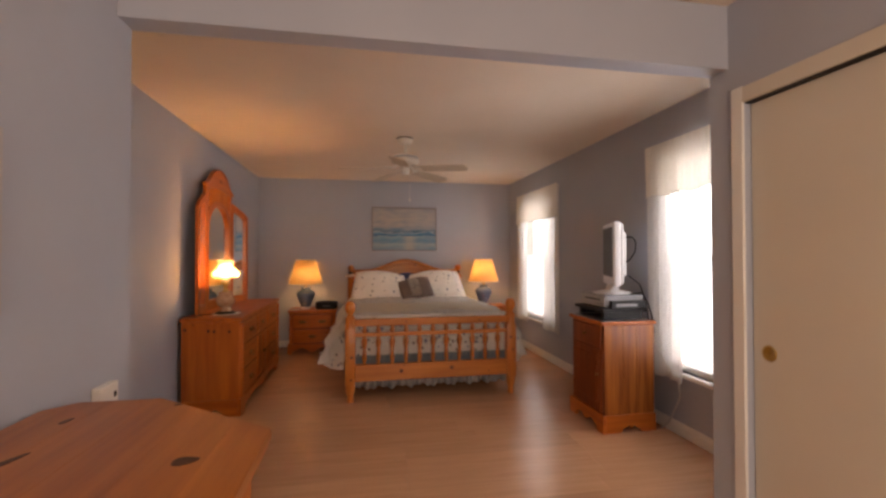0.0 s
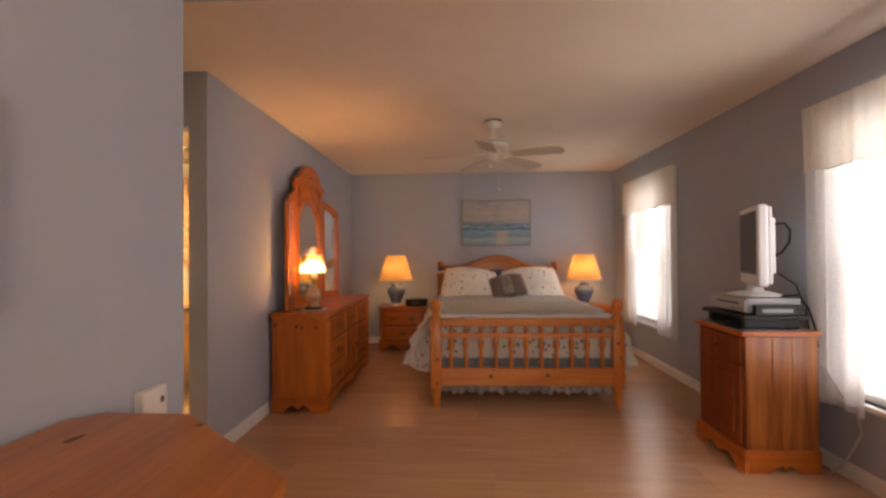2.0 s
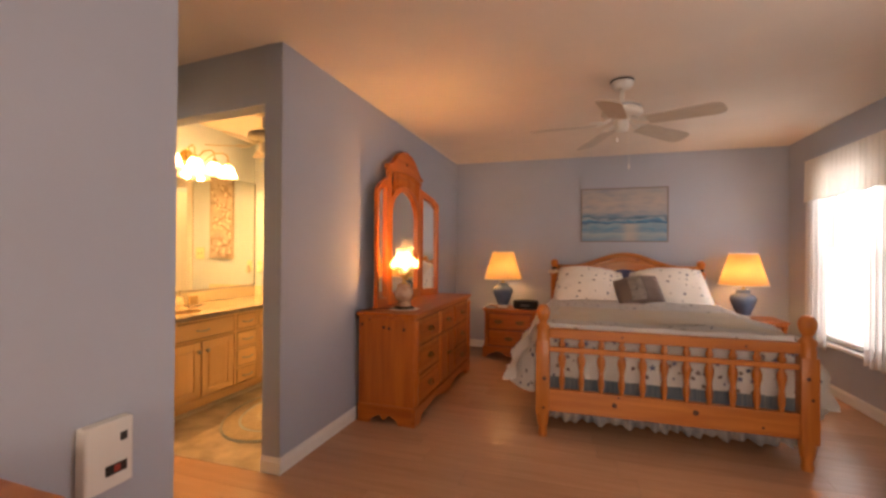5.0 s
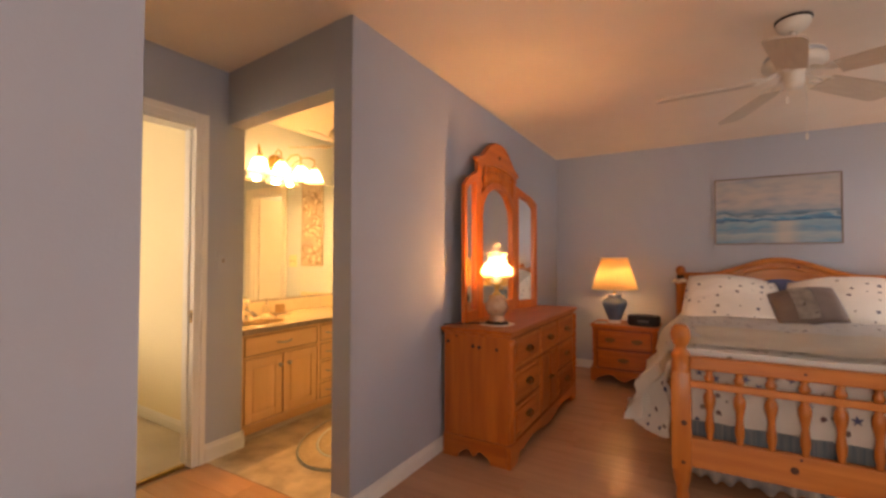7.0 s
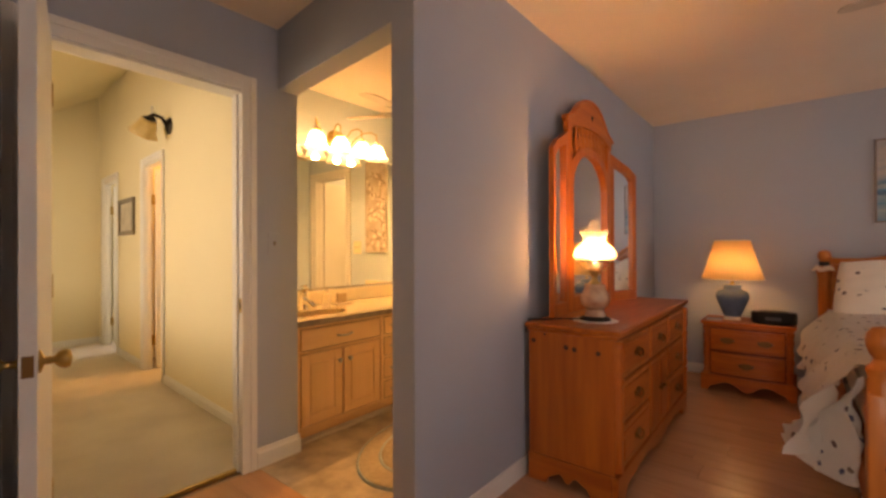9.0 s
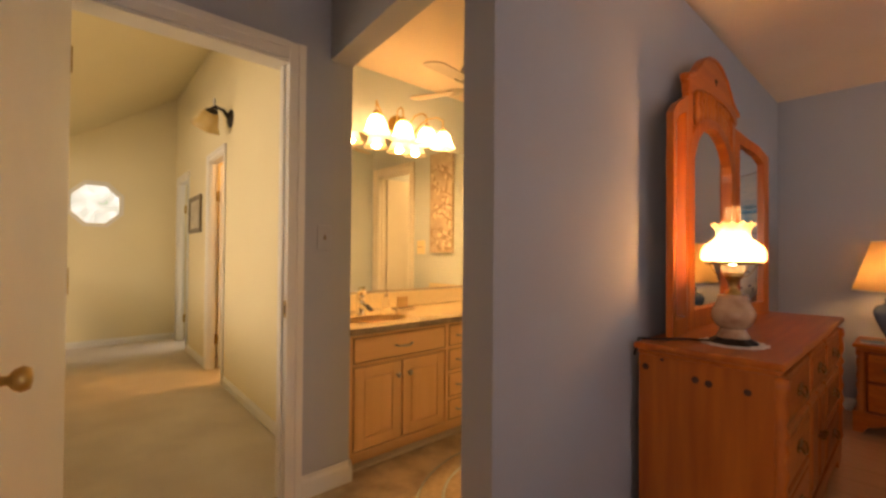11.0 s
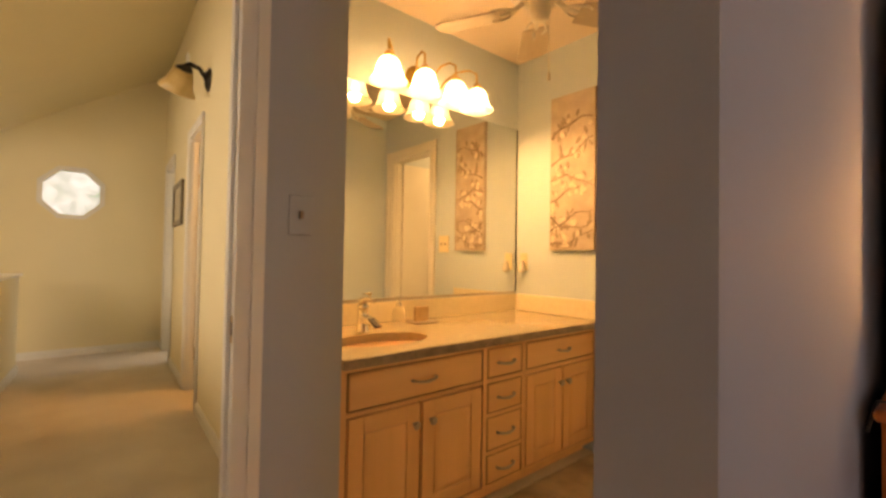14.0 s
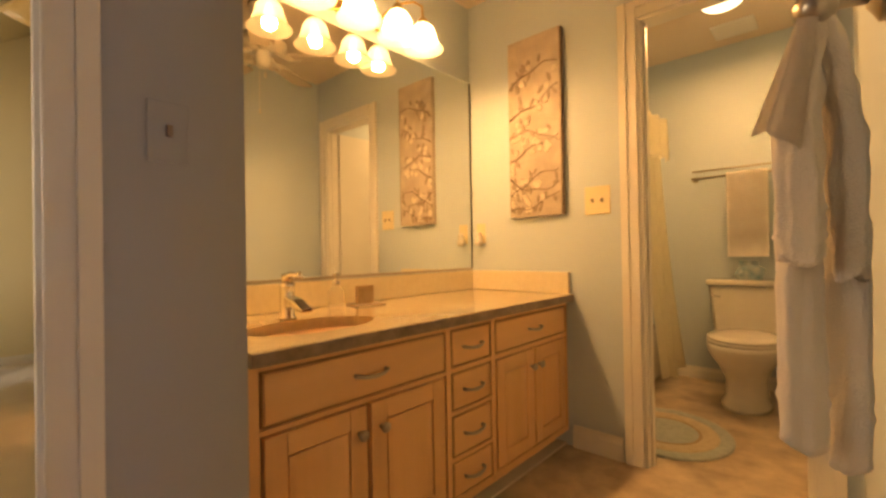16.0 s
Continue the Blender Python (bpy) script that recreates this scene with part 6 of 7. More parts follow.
part("pump", lathe([(0.015, 0.098), (0.015, 0.112), (0.006, 0.115), (0.006, 0.132), (0.014, 0.134), (0.014, 0.146), (0, 0.148)], (0, 0, 0), 14), M_CHROME, SOAP, smooth=True)
part("nozzle", tube([(0, 0, 0.138), (0.03, -0.015, 0.138), (0.036, -0.018, 0.132)], 0.005, 6), M_CHROME, SOAP, smooth=True)
SOAP.matrix_basis = pose(-1.90, 6.735, 0.762)
DISH = thing("soap_dish", "small tan tray with an upright card", "soap dish")
part("tray", box(-0.05, 0.05, -0.07, 0.07, 0, 0.008, bevel=0.003), M_EDGE, DISH)
part("card", box(-0.012, 0.008, -0.045, 0.035, 0.008, 0.085, bevel=0.002), material("tan_stone_card", (0.62, 0.45, 0.26), 0.5, 0, (0.50, 0.34, 0.18), 20), DISH)
DISH.matrix_basis = pose(-1.925, 6.90, 0.762, 0, 0, -6)

# light bar with four bell shades
VL = thing("vanity_light", "bronze gooseneck vanity light with four bell shades", "wall lamp")
part("backplate", lathe([(0.085, 0), (0.085, 0.008), (0.06, 0.020), (0.0, 0.024)], (XMIR, 6.93, 2.085), 28, None, 'x'), M_BRASS, VL, "round aged brass backplate", smooth=True)
part("scroll_bar", tube([(XMIR + 0.03, 6.66, 2.05), (XMIR + 0.045, 6.78, 2.02), (XMIR + 0.045, 6.93, 2.065), (XMIR + 0.045, 7.08, 2.02), (XMIR + 0.03, 7.20, 2.05)], 0.008, 8), M_BRASS, VL, smooth=True)
M_BELL = sheer("lit_opal_bell", (0.98, 0.92, 0.80), 0.08, 0.86)
M_BATHBULB = material("bath_bulb", (1, 0.85, 0.6), 0.3, emit=((1.0, 0.76, 0.42), 30.0))
SHX = -1.875
for k, y in enumerate((6.63, 6.85, 7.065, 7.225)):
    y0 = 6.93 + (y - 6.93) * 0.45
    pts = [(XMIR + 0.03, y0, 2.06), (XMIR + 0.05, y0 + (y - y0) * 0.2, 2.12), (XMIR + 0.08, y0 + (y - y0) * 0.55, 2.175), (SHX - 0.04, y0 + (y - y0) * 0.85, 2.185), (SHX - 0.005, y, 2.16), (SHX, y, 2.10)]
    arm = part("arm", tube(pts, 0.0055, 8), M_BRASS, VL, "gooseneck arm", smooth=True)
    part("fitter", lathe([(0.010, 2.105), (0.026, 2.085), (0.030, 2.066), (0.028, 2.062)], (SHX, y, 0), 18), M_BRASS, arm, smooth=True)
    bm = lathe([(0.029, 2.070), (0.042, 2.060), (0.056, 2.038), (0.063, 2.008), (0.070, 1.985), (0.084, 1.962), (0.095, 1.950)], (SHX, y, 0), 28)
    for f in [f for f in bm.faces if len(f.verts) > 6]:
        bm.faces.remove(f)
    part("shade", bm, M_BELL, arm, "white opal bell shade", smooth=True)
    part("bulb", lathe([(0.010, 2.055), (0.024, 2.015), (0.022, 1.995), (0, 1.982)], (SHX, y, 0), 14), M_BATHBULB, arm, "glowing bulb", smooth=True)
    lamp("vanity_bulb_light", 'POINT', (SHX, y, 1.975), 24.0, BATHWARM, 0.03)

# relief art
ART = thing("relief_panel", "tall tan relief panel of blossoming branches", "wall art")
A0, A1, Z0, Z1 = -1.752, -1.447, 1.163, 2.112
AF = YART - 0.032
part("canvas", box(A0, A1, AF, YART - 0.001, Z0, Z1, bevel=0.003), M_CANVASART, ART)
# shadow along the panel's right edge, made as a dark strip
part("edge_shadow_strip", box(A1, A1 + 0.006, AF + 0.002, YART - 0.001, Z0 + 0.002, Z1 - 0.002), M_BRANCH, ART, "dark strip standing for the panel's edge shadow")
rg = random.Random(11)
for k, (zs, ze, bow) in enumerate(((1.20, 1.29, -0.03), (1.27, 1.40, 0.03), (1.36, 1.33, -0.05), (1.46, 1.56, 0.02), (1.60, 1.53, 0.04), (1.70, 1.83, -0.02), (1.86, 1.95, 0.03))):
    pts = []
    for i in range(9):
        f = i / 8
        pts.append((A0 + 0.008 + f * (A1 - A0 - 0.016), AF - 0.001, zs + (ze - zs) * f + bow * math.sin(f * math.pi) + 0.010 * math.sin(f * 11 + k)))
    br = part("branch", tube(pts, [0.0060 - 0.0005 * i for i in range(9)], 6), M_BRANCH, ART, smooth=True)
    for i in range(16):
        f = rg.uniform(0.06, 0.94)
        b = pts[int(f * 8)]
        lx, lz, an = b[0] + rg.uniform(-0.02, 0.02), b[2] + rg.choice((-1, 1)) * rg.uniform(0.012, 0.062), rg.uniform(50, 130)
        lx = min(max(lx, A0 + 0.025), A1 - 0.025)
        lz = min(max(lz, Z0 + 0.035), Z1 - 0.035)
        flower = i % 4 > 0 if k in (2, 3, 4) else i % 5 == 0
        bm = bmesh.new()
        if flower:
            for q in range(5):
                w = radians(an + 72 * q)
                lathe([(0.0078, 0), (0.006, -0.004), (0, -0.005)], (lx + 0.009 * math.cos(w), AF, lz + 0.009 * math.sin(w)), 8, bm, 'y')
            part("blossom", bm, M_PETAL, br, "pale raised blossom", smooth=True)
        else:
            w = radians(an)
            L, W = rg.uniform(0.018, 0.030), rg.uniform(0.006, 0.010)
            outl2 = [(L, 0), (L * 0.4, W), (-L * 0.4, W), (-L, 0), (-L * 0.4, -W), (L * 0.4, -W)]
            prism([(lx + a * math.cos(w) - b2 * math.sin(w), lz + a * math.sin(w) + b2 * math.cos(w)) for a, b2 in outl2], AF - 0.004, AF + 0.001, 'y', bm=bm)
            part("leaf", bm, M_LEAF, br)
SWP = thing("light_switch", "ivory double light switch plate", "light switch")
M_IVORY = material("ivory_plastic", (0.80, 0.70, 0.48), 0.35)
part("plate", box(-1.338, -1.215, YART - 0.007, YART - 0.0005, 1.150, 1.285, bevel=0.003), M_IVORY, SWP)
for x in (-1.300, -1.253):
    part("toggle", prism([(YART - 0.016, 1.224), (YART - 0.007, 1.208), (YART - 0.007, 1.228)], x - 0.006, x + 0.006, 'x'), M_EDGE, SWP, "brown toggle")
OUT = thing("wall_outlet", "ivory outlet with a plugged-in air freshener", "outlet")
part("plate", box(-2.008, -1.945, YART - 0.007, YART - 0.0005, 1.03, 1.145, bevel=0.003), M_IVORY, OUT)
fr = part("air_freshener", lathe([(0.016, 0), (0.024, 0.008), (0.024, 0.03), (0.018, 0.045), (0.018, 0.06), (0.012, 0.066)], (-1.975, YART - 0.030, 1.015), 16), M_PORCELAIN, OUT, "white plug-in air freshener", smooth=True)
part("cap", lathe([(0.014, 0.066), (0.014, 0.078), (0, 0.08)], (-1.975, YART - 0.030, 1.015), 12), M_WHITEPLASTIC, fr, smooth=True)
DIM = thing("wall_switch", "wall-coloured single switch plate beside the hall door", "light switch")
part("plate", box(XD, XD + 0.006, 5.985, 6.058, 1.165, 1.285, bevel=0.003), M_WALL, DIM)
part("toggle", box(XD + 0.006, XD + 0.016, 6.016, 6.027, 1.215, 1.238, bevel=0.002), M_EDGE, DIM, "brown toggle")

# bath ceiling fan
bf = ceiling_fan(-1.20, 6.92, H, 205, 0.46, 0.31, 0.0, "small white ceiling fan over the bathroom")


def oval_rug(name, label, x, y, rx, ry, turn, bands):
    o = thing(name, label, "rug")
    r1 = 1.0
    for k, (r0, mat) in enumerate(bands):
        bm = bmesh.new()
        N = 56
        h = 0.012
        prof = [(r1, 0.001), (r1, h * 0.7), (r1 - 0.015, h), ((r0 + r1) / 2, h * 1.12), (r0 + 0.015, h), (max(r0, 0.001), h * 0.75)]
        rings = [[bm.verts.new((rx * r * math.cos(2 * math.pi * i / N), ry * r * math.sin(2 * math.pi * i / N), z)) for i in range(N)] for r, z in prof]
        for a, b in zip(rings, rings[1:]):
            for i in range(N):
                bm.faces.new((a[i], a[(i + 1) % N], b[(i + 1) % N], b[i]))
        part("braid", bm, mat, o, smooth=True)
        r1 = r0
    o.matrix_basis = pose(x, y, 0.002, 0, 0, turn)
    return o


M_RUGA = material("sage_braid", (0.42, 0.46, 0.44), 0.95, 0, (0.34, 0.38, 0.36), 40, 1.0, 260)
M_RUGB = material("cream_braid", (0.56, 0.48, 0.34), 0.95, 0, (0.48, 0.40, 0.28), 40, 1.0, 260)
M_RUGC = material("tan_braid", (0.44, 0.34, 0.22), 0.95, 0, (0.35, 0.27, 0.17), 40, 1.0, 260)
oval_rug("oval_rug", "oval braided rug in sage and cream bands before the toilet", -1.13, 8.265, 0.31, 0.34, 25, ((0.80, M_RUGA), (0.55, M_RUGB), (0.50, M_RUGC), (0.0, M_RUGA)))
oval_rug("bath_rug", "large oval braided rug in tan and cream bands", -0.86, 6.74, 0.37, 0.56, 14, ((0.97, M_RUGA), (0.72, M_RUGC), (0.68, M_RUGA), (0.42, M_RUGC), (0.0, M_RUGB)))

# ---- toilet room ----
TL = thing("toilet", "white two-piece toilet with a closed lid", "toilet")


def oval_loft(sections, n=32):
    """Joins ovals (cx, cy, rx, ry, z) upward."""
    bm = bmesh.new()
    rings = [[bm.verts.new((cx_ + rx * math.cos(2 * math.pi * k / n), cy_ + ry * math.sin(2 * math.pi * k / n), z)) for k in range(n)] for cx_, cy_, rx, ry, z in sections]
    for a, b in zip(rings, rings[1:]):
        for k in range(n):
            bm.faces.new((a[k], a[(k + 1) % n], b[(k + 1) % n], b[k]))
    bm.faces.new(rings[0][::-1]); bm.faces.new(rings[-1])
    return bm


part("bowl", oval_loft(((0, 0.02, 0.125, 0.20, 0.0), (0, 0.02, 0.125, 0.20, 0.02), (0, 0.03, 0.105, 0.17, 0.06), (0, 0.03, 0.105, 0.165, 0.16), (0, 0.0, 0.13, 0.19, 0.23), (0, -0.03, 0.175, 0.235, 0.31), (0, -0.04, 0.185, 0.245, 0.355), (0, -0.04, 0.185, 0.245, 0.375))), M_PORCELAIN, TL, smooth=True)
part("back_shelf", box(-0.14, 0.14, 0.14, 0.36, 0.24, 0.378, bevel=0.03), M_PORCELAIN, TL)
part("seat", oval_loft(((0, -0.03, 0.186, 0.240, 0.377), (0, -0.03, 0.190, 0.245, 0.385), (0, -0.03, 0.186, 0.240, 0.395)), 40), M_PORCELAIN, TL, smooth=True)
part("lid", oval_loft(((0, -0.03, 0.184, 0.238, 0.3975), (0, -0.03, 0.188, 0.243, 0.404), (0, -0.03, 0.180, 0.235, 0.414), (0, -0.03, 0.12, 0.16, 0.418)), 40), M_PORCELAIN, TL, smooth=True)
part("tank", prism([(-0.195, 0.38), (0.195, 0.38), (0.222, 0.68), (-0.222, 0.68)], 0.20, 0.395, 'y', 0.02), M_PORCELAIN, TL)
part("tank_lid", box(-0.235, 0.235, 0.185, 0.405, 0.682, 0.718, bevel=0.012), M_PORCELAIN, TL)
part("flush_lever", tube([(-0.205, 0.195, 0.635), (-0.205, 0.17, 0.635), (-0.19, 0.165, 0.62), (-0.15, 0.165, 0.61)], 0.007, 8), M_CHROME, TL, "chrome flush lever", smooth=True)
TL.matrix_basis = pose(-0.862, 8.985, 0.002) @ Matrix.Diagonal((1.05, 1.08, 1.06, 1))
BAG = thing("gift_bag", "pale blue crumpled bag on the toilet tank", "bag")
bm = oval_loft(((0, 0, 0.075, 0.045, 0.0), (0, 0, 0.085, 0.05, 0.03), (0.01, 0, 0.08, 0.045, 0.07), (0, 0, 0.05, 0.03, 0.095), (0, 0, 0.06, 0.035, 0.125)), 20)
for v in bm.verts:
    v.co += Vector((noise.noise(v.co * 40), noise.noise(v.co * 40 + Vector((3, 1, 2))), 0.3 * noise.noise(v.co * 50))) * 0.012
part("film", bm, material("blue_film", (0.16, 0.27, 0.33), 0.2, 0, (0.40, 0.45, 0.45), 25), BAG)
BAG.matrix_basis = pose(-0.87, 9.30, 0.764)
BAR = thing("towel_bar", "double brushed nickel towel bar", "towel bar")
for x in (-1.21, -0.55):
    part("post", lathe([(0.022, 0), (0.022, -0.006), (0.010, -0.012), (0.010, -0.085)], (x, 9.45, 1.49), 14, None, 'y'), M_NICKEL, BAR, smooth=True)
part("bar", tube([(-1.22, 9.37, 1.49), (-0.54, 9.37, 1.49)], 0.008, 10), M_NICKEL, BAR, smooth=True)
part("bar", tube([(-1.22, 9.405, 1.545), (-0.54, 9.405, 1.545)], 0.007, 10), M_NICKEL, BAR, smooth=True)
TWL = thing("hand_towel", "cream towel folded over the bar", "towel")
prof = [(9.395, 0.95), (9.394, 1.48), (9.384, 1.506), (9.366, 1.512), (9.352, 1.500), (9.347, 1.46), (9.346, 0.915)]
part("fold", cloth(14, 24, lambda u, v: (-1.0 + 0.235 * u, (lambda p: p[0] - 0.004 * math.sin(u * 9 + v * 5))(prof[min(int(v * 6), 5)] if v == 0 else ((prof[min(int(v * 6), 5)][0] * (1 - (v * 6 - min(int(v * 6), 5))) + prof[min(int(v * 6), 5) + 1][0] * (v * 6 - min(int(v * 6), 5))), 0)), prof[min(int(v * 6), 5)][1] * (1 - (v * 6 - min(int(v * 6), 5))) + prof[min(int(v * 6), 5) + 1][1] * (v * 6 - min(int(v * 6), 5))), 0.009), M_TERRY, TWL, smooth=True)
TUB = thing("bathtub", "white enamelled alcove bathtub behind a curtain", "bathtub")
part("apron", box(-1.52, -1.44, 7.92, 9.44, 0.002, 0.36, bevel=0.02), M_PORCELAIN, TUB)
part("rim", box(-1.53, -1.43, 7.91, 9.445, 0.345, 0.385, bevel=0.015), M_PORCELAIN, TUB)
part("floor_pan", box(XMIR + 0.005, -1.52, 7.92, 9.44, 0.03, 0.08), M_PORCELAIN, TUB)
part("back_rim", box(XMIR + 0.005, XMIR + 0.08, 7.92, 9.44, 0.08, 0.385, bevel=0.012), M_PORCELAIN, TUB)
ROD = thing("shower_rod", "bronze shower curtain rod", "rod")
part("bar", tube([(-1.42, 7.89, 1.92), (-1.42, 9.45, 1.92)], 0.013, 10), M_NICKEL, ROD, smooth=True)
SHC = thing("shower_curtain", "cream shower curtain with a ruffled valance, drawn aside", "curtain")


def shower(u, v):
    y = 8.90 + 0.42 * u * (0.62 + 0.38 * v)
    x = -1.42 + 0.030 * math.sin(u * 17) * (0.5 + 0.6 * v) + 0.04 * u + 0.10 * v ** 2
    return (x, y, 1.90 - 1.80 * v + 0.02 * math.sin(u * 10) * v)


part("panel", cloth(70, 30, shower, 0.003), M_SHOWER, SHC, smooth=True)
part("valance", cloth(70, 6, lambda u, v: (-1.385 + 0.04 * u + 0.032 * math.sin(u * 17) * (0.5 + 0.3 * v), 8.89 + 0.38 * u, 1.93 - 0.30 * v - 0.012 * math.sin(u * 40) * v), 0.003), M_SHOWER, SHC, smooth=True)
for k in range(7):
    part("ring", tube([(-1.42 + 0.02 * math.cos(a), 8.99 + 0.05 * k, 1.915 + 0.022 * math.sin(a)) for a in [2 * math.pi * i / 12 for i in range(13)]], 0.002, 5), M_CHROME, SHC)
VENT = thing("ceiling_vent", "white louvred exhaust vent", "vent")
part("frame", box(-1.03, -0.79, 9.07, 9.29, H - 0.016, H - 0.0005, bevel=0.004), M_TRIM, VENT)
for k in range(8):
    part("slat", box(-1.015, -0.805, 9.088 + 0.025 * k, 9.103 + 0.025 * k, H - 0.021, H - 0.0165), M_TRIM, VENT)
DOME = thing("ceiling_light", "round opal flush ceiling light", "ceiling lamp")
part("rim", lathe([(0.125, -0.02), (0.13, -0.0005)], (-0.90, 8.72, H), 32), M_BRASS, DOME, smooth=True)
bm = lathe([(0.0, -0.075), (0.05, -0.068), (0.095, -0.045), (0.12, -0.018)], (-0.90, 8.72, H), 32)
part("dome", bm, material("lit_dome", (0.9, 0.85, 0.7), 0.4, emit=((1.0, 0.78, 0.45), 6.0)), DOME, "glowing opal dome", smooth=True)
lamp("toilet_room_light", 'AREA', (-0.90, 8.72, H - 0.09), 24.0, BATHWARM, 0.22, 0.22, (-0.90, 8.66, 0))

# hanging towels on a swing-arm hook
HK = thing("towel_hook", "bronze swing-arm towel hook on the bath wall", "hook")
part("plate", lathe([(0.035, 0), (0.035, -0.006), (0.02, -0.014), (0.012, -0.02)], (-0.378, 6.63, 1.335), 18, None, 'x'), M_NICKEL, HK, smooth=True)
part("arm", tube([(-0.385, 6.63, 1.335), (-0.41, 6.61, 1.332), (-0.45, 6.555, 1.315)], 0.009, 8), M_NICKEL, HK, smooth=True)
part("knob", lathe([(0.010, -0.03), (0.024, -0.018), (0.026, 0.0), (0.018, 0.012), (0, 0.016)], (-0.452, 6.55, 1.318), 16), M_NICKEL, HK, smooth=True)


def lobe(bm, top, bottom, z0, z1, r0, r1, lobes, phase, band=None):
    """One gathered hanging end of a towel: a soft fluted column that widens downward and ends in an open hem."""
    n, rows_ = 40, 44
    rings = []
    for j in range(rows_ + 1):
        v = j / rows_
        cx_ = top[0] + (bottom[0] - top[0]) * min(1, v * 2.2) ** 0.8
        cy_ = top[1] + (bottom[1] - top[1]) * min(1, v * 2.2) ** 0.8
        r = r0 + (r1 - r0) * min(1, v * 2.0) ** 0.7
        if band and band[0] < v < band[1]:
            r *= 1 + 0.075 * math.sin((v - band[0]) / (band[1] - band[0]) * 6 * math.pi)
        ring = []
        for k in range(n):
            a = 2 * math.pi * k / n
            f = 1 + (0.16 * math.sin(lobes * a + phase + v * 1.5) + 0.07 * math.sin(7 * a + 2 * v)) * min(1, 0.3 + v * 2)
            w = 0.006 * noise.noise((cx_ * 9 + math.cos(a), math.sin(a) * 2, v * 9))
            ring.append(bm.verts.new((cx_ + (r * f + w) * 1.05 * math.cos(a), cy_ + (r * f + w) * 0.85 * math.sin(a), z0 + (z1 - z0) * v + 0.008 * math.sin(2 * a + phase) * v)))
        rings.append(ring)
    for a, b in zip(rings, rings[1:]):
        for k in range(n):
            bm.faces.new((a[k], a[(k + 1) % n], b[(k + 1) % n], b[k]))
    bm.faces.new(rings[0][::-1]); bm.faces.new(rings[-1])
    bmesh.ops.recalc_face_normals(bm, faces=bm.faces)
    return bm


BT = thing("bath_towel", "long white terry bath towel gathered on a hook", "towel", "hanging towels")
part("hanging_end", lobe(bmesh.new(), (-0.456, 6.568), (-0.479, 6.575), 1.28, 0.690, 0.013, 0.0245, 3, 0.5, (0.84, 0.95)), M_TERRY, BT, smooth=True)
part("hanging_end", lobe(bmesh.new(), (-0.440, 6.583), (-0.424, 6.615), 1.28, 0.660, 0.012, 0.0220, 3, 2.5, (0.84, 0.95)), M_TERRY, BT, smooth=True)
ST = thing("small_towel", "white terry hand towel gathered over the bath towel", "towel", "hanging towels")
part("hanging_end", lobe(bmesh.new(), (-0.456, 6.548), (-0.474, 6.540), 1.295, 0.960, 0.013, 0.0230, 2, 1.2, (0.78, 0.95)), M_TERRY, ST, smooth=True)
part("hanging_end", lobe(bmesh.new(), (-0.442, 6.557), (-0.421, 6.580), 1.295, 0.938, 0.012, 0.0200, 2, 3.1, (0.78, 0.95)), M_TERRY, ST, smooth=True)
WC = thing("wash_cloth", "tan washcloth corner draped from the hook", "towel")
part("drape", cloth(14, 18, lambda u, v: (-0.468 + 0.022 * u - v * (0.056 - 0.030 * u) + 0.006 * math.sin(u * 9) * v, 6.535 - 0.02 * v + 0.012 * math.sin(u * 7) * v, 1.305 + 0.012 * math.sin(u * 3.1) - v * (0.165 + 0.026 * u) + 0.006 * math.sin(u * 6) * v), 0.007), M_TERRY, WC, smooth=True)
TDR = tagged(new("door_toilet"), "white toilet room door standing open", "door", kind="structure")
part("panel", box(-0.53, -0.495, 7.90, 8.46, 0.012, TZ - 0.015, bevel=0.003), M_TRIM, TDR)
part("door_handle", lathe([(0.022, 0), (0.01, -0.012), (0.010, -0.03), (0.024, -0.042), (0.024, -0.058), (0, -0.066)], (-0.53, 8.40, 0.90), 16, None, 'x'), M_BRASS, TDR, "brass door knob", smooth=True)

# ---- hall door and hallway ----
HDR = tagged(new("door_hall"), "white bedroom door standing open with brass knobs", "door", kind="structure")
DW = 0.775
part("panel", box(0, DW, 0.0, 0.036, 0.018, DZ - 0.02, bevel=0.002), M_TRIM, HDR)
for z in (0.25, 1.05, 1.80):
    part("hinge", box(-0.004, 0.001, -0.004, 0.040, z - 0.045, z + 0.045), M_BRASS, HDR)
part("latch_plate", box(DW, DW + 0.0015, 0.006, 0.030, 0.865, 0.92, bevel=0.0005), M_PULL, HDR, "tarnished brass latch plate")
for s, y in ((1, 0.036), (-1, 0.0)):
    part("door_knob", lathe([(0.030, 0), (0.030, 0.004 * s), (0.011, 0.010 * s), (0.010, 0.030 * s), (0.022, 0.040 * s), (0.027, 0.052 * s), (0.022, 0.064 * s), (0, 0.068 * s)], (DW - 0.065, y, 0.892), 20, None, 'y'), M_BRASS, HDR, "brass door knob", smooth=True)
HDR.matrix_basis = pose(-1.392, 5.048, 0, 0, 0, -10.7)
SCN = thing("wall_sconce", "dark bronze wall sconce with an amber glass shade", "wall lamp")
SXX, SZ = -3.34, 2.27
part("backplate", lathe([(0.075, 0), (0.075, -0.008), (0.048, -0.026), (0.0, -0.030)], (SXX, YHALL, SZ), 20, None, 'y'), M_BLACKMETAL, SCN, smooth=True)
part("arm", tube([(SXX, YHALL - 0.02, SZ), (SXX, YHALL - 0.06, SZ + 0.06), (SXX, YHALL - 0.12, SZ + 0.075), (SXX, YHALL - 0.15, SZ + 0.05)], 0.016, 8), M_BLACKMETAL, SCN, smooth=True)
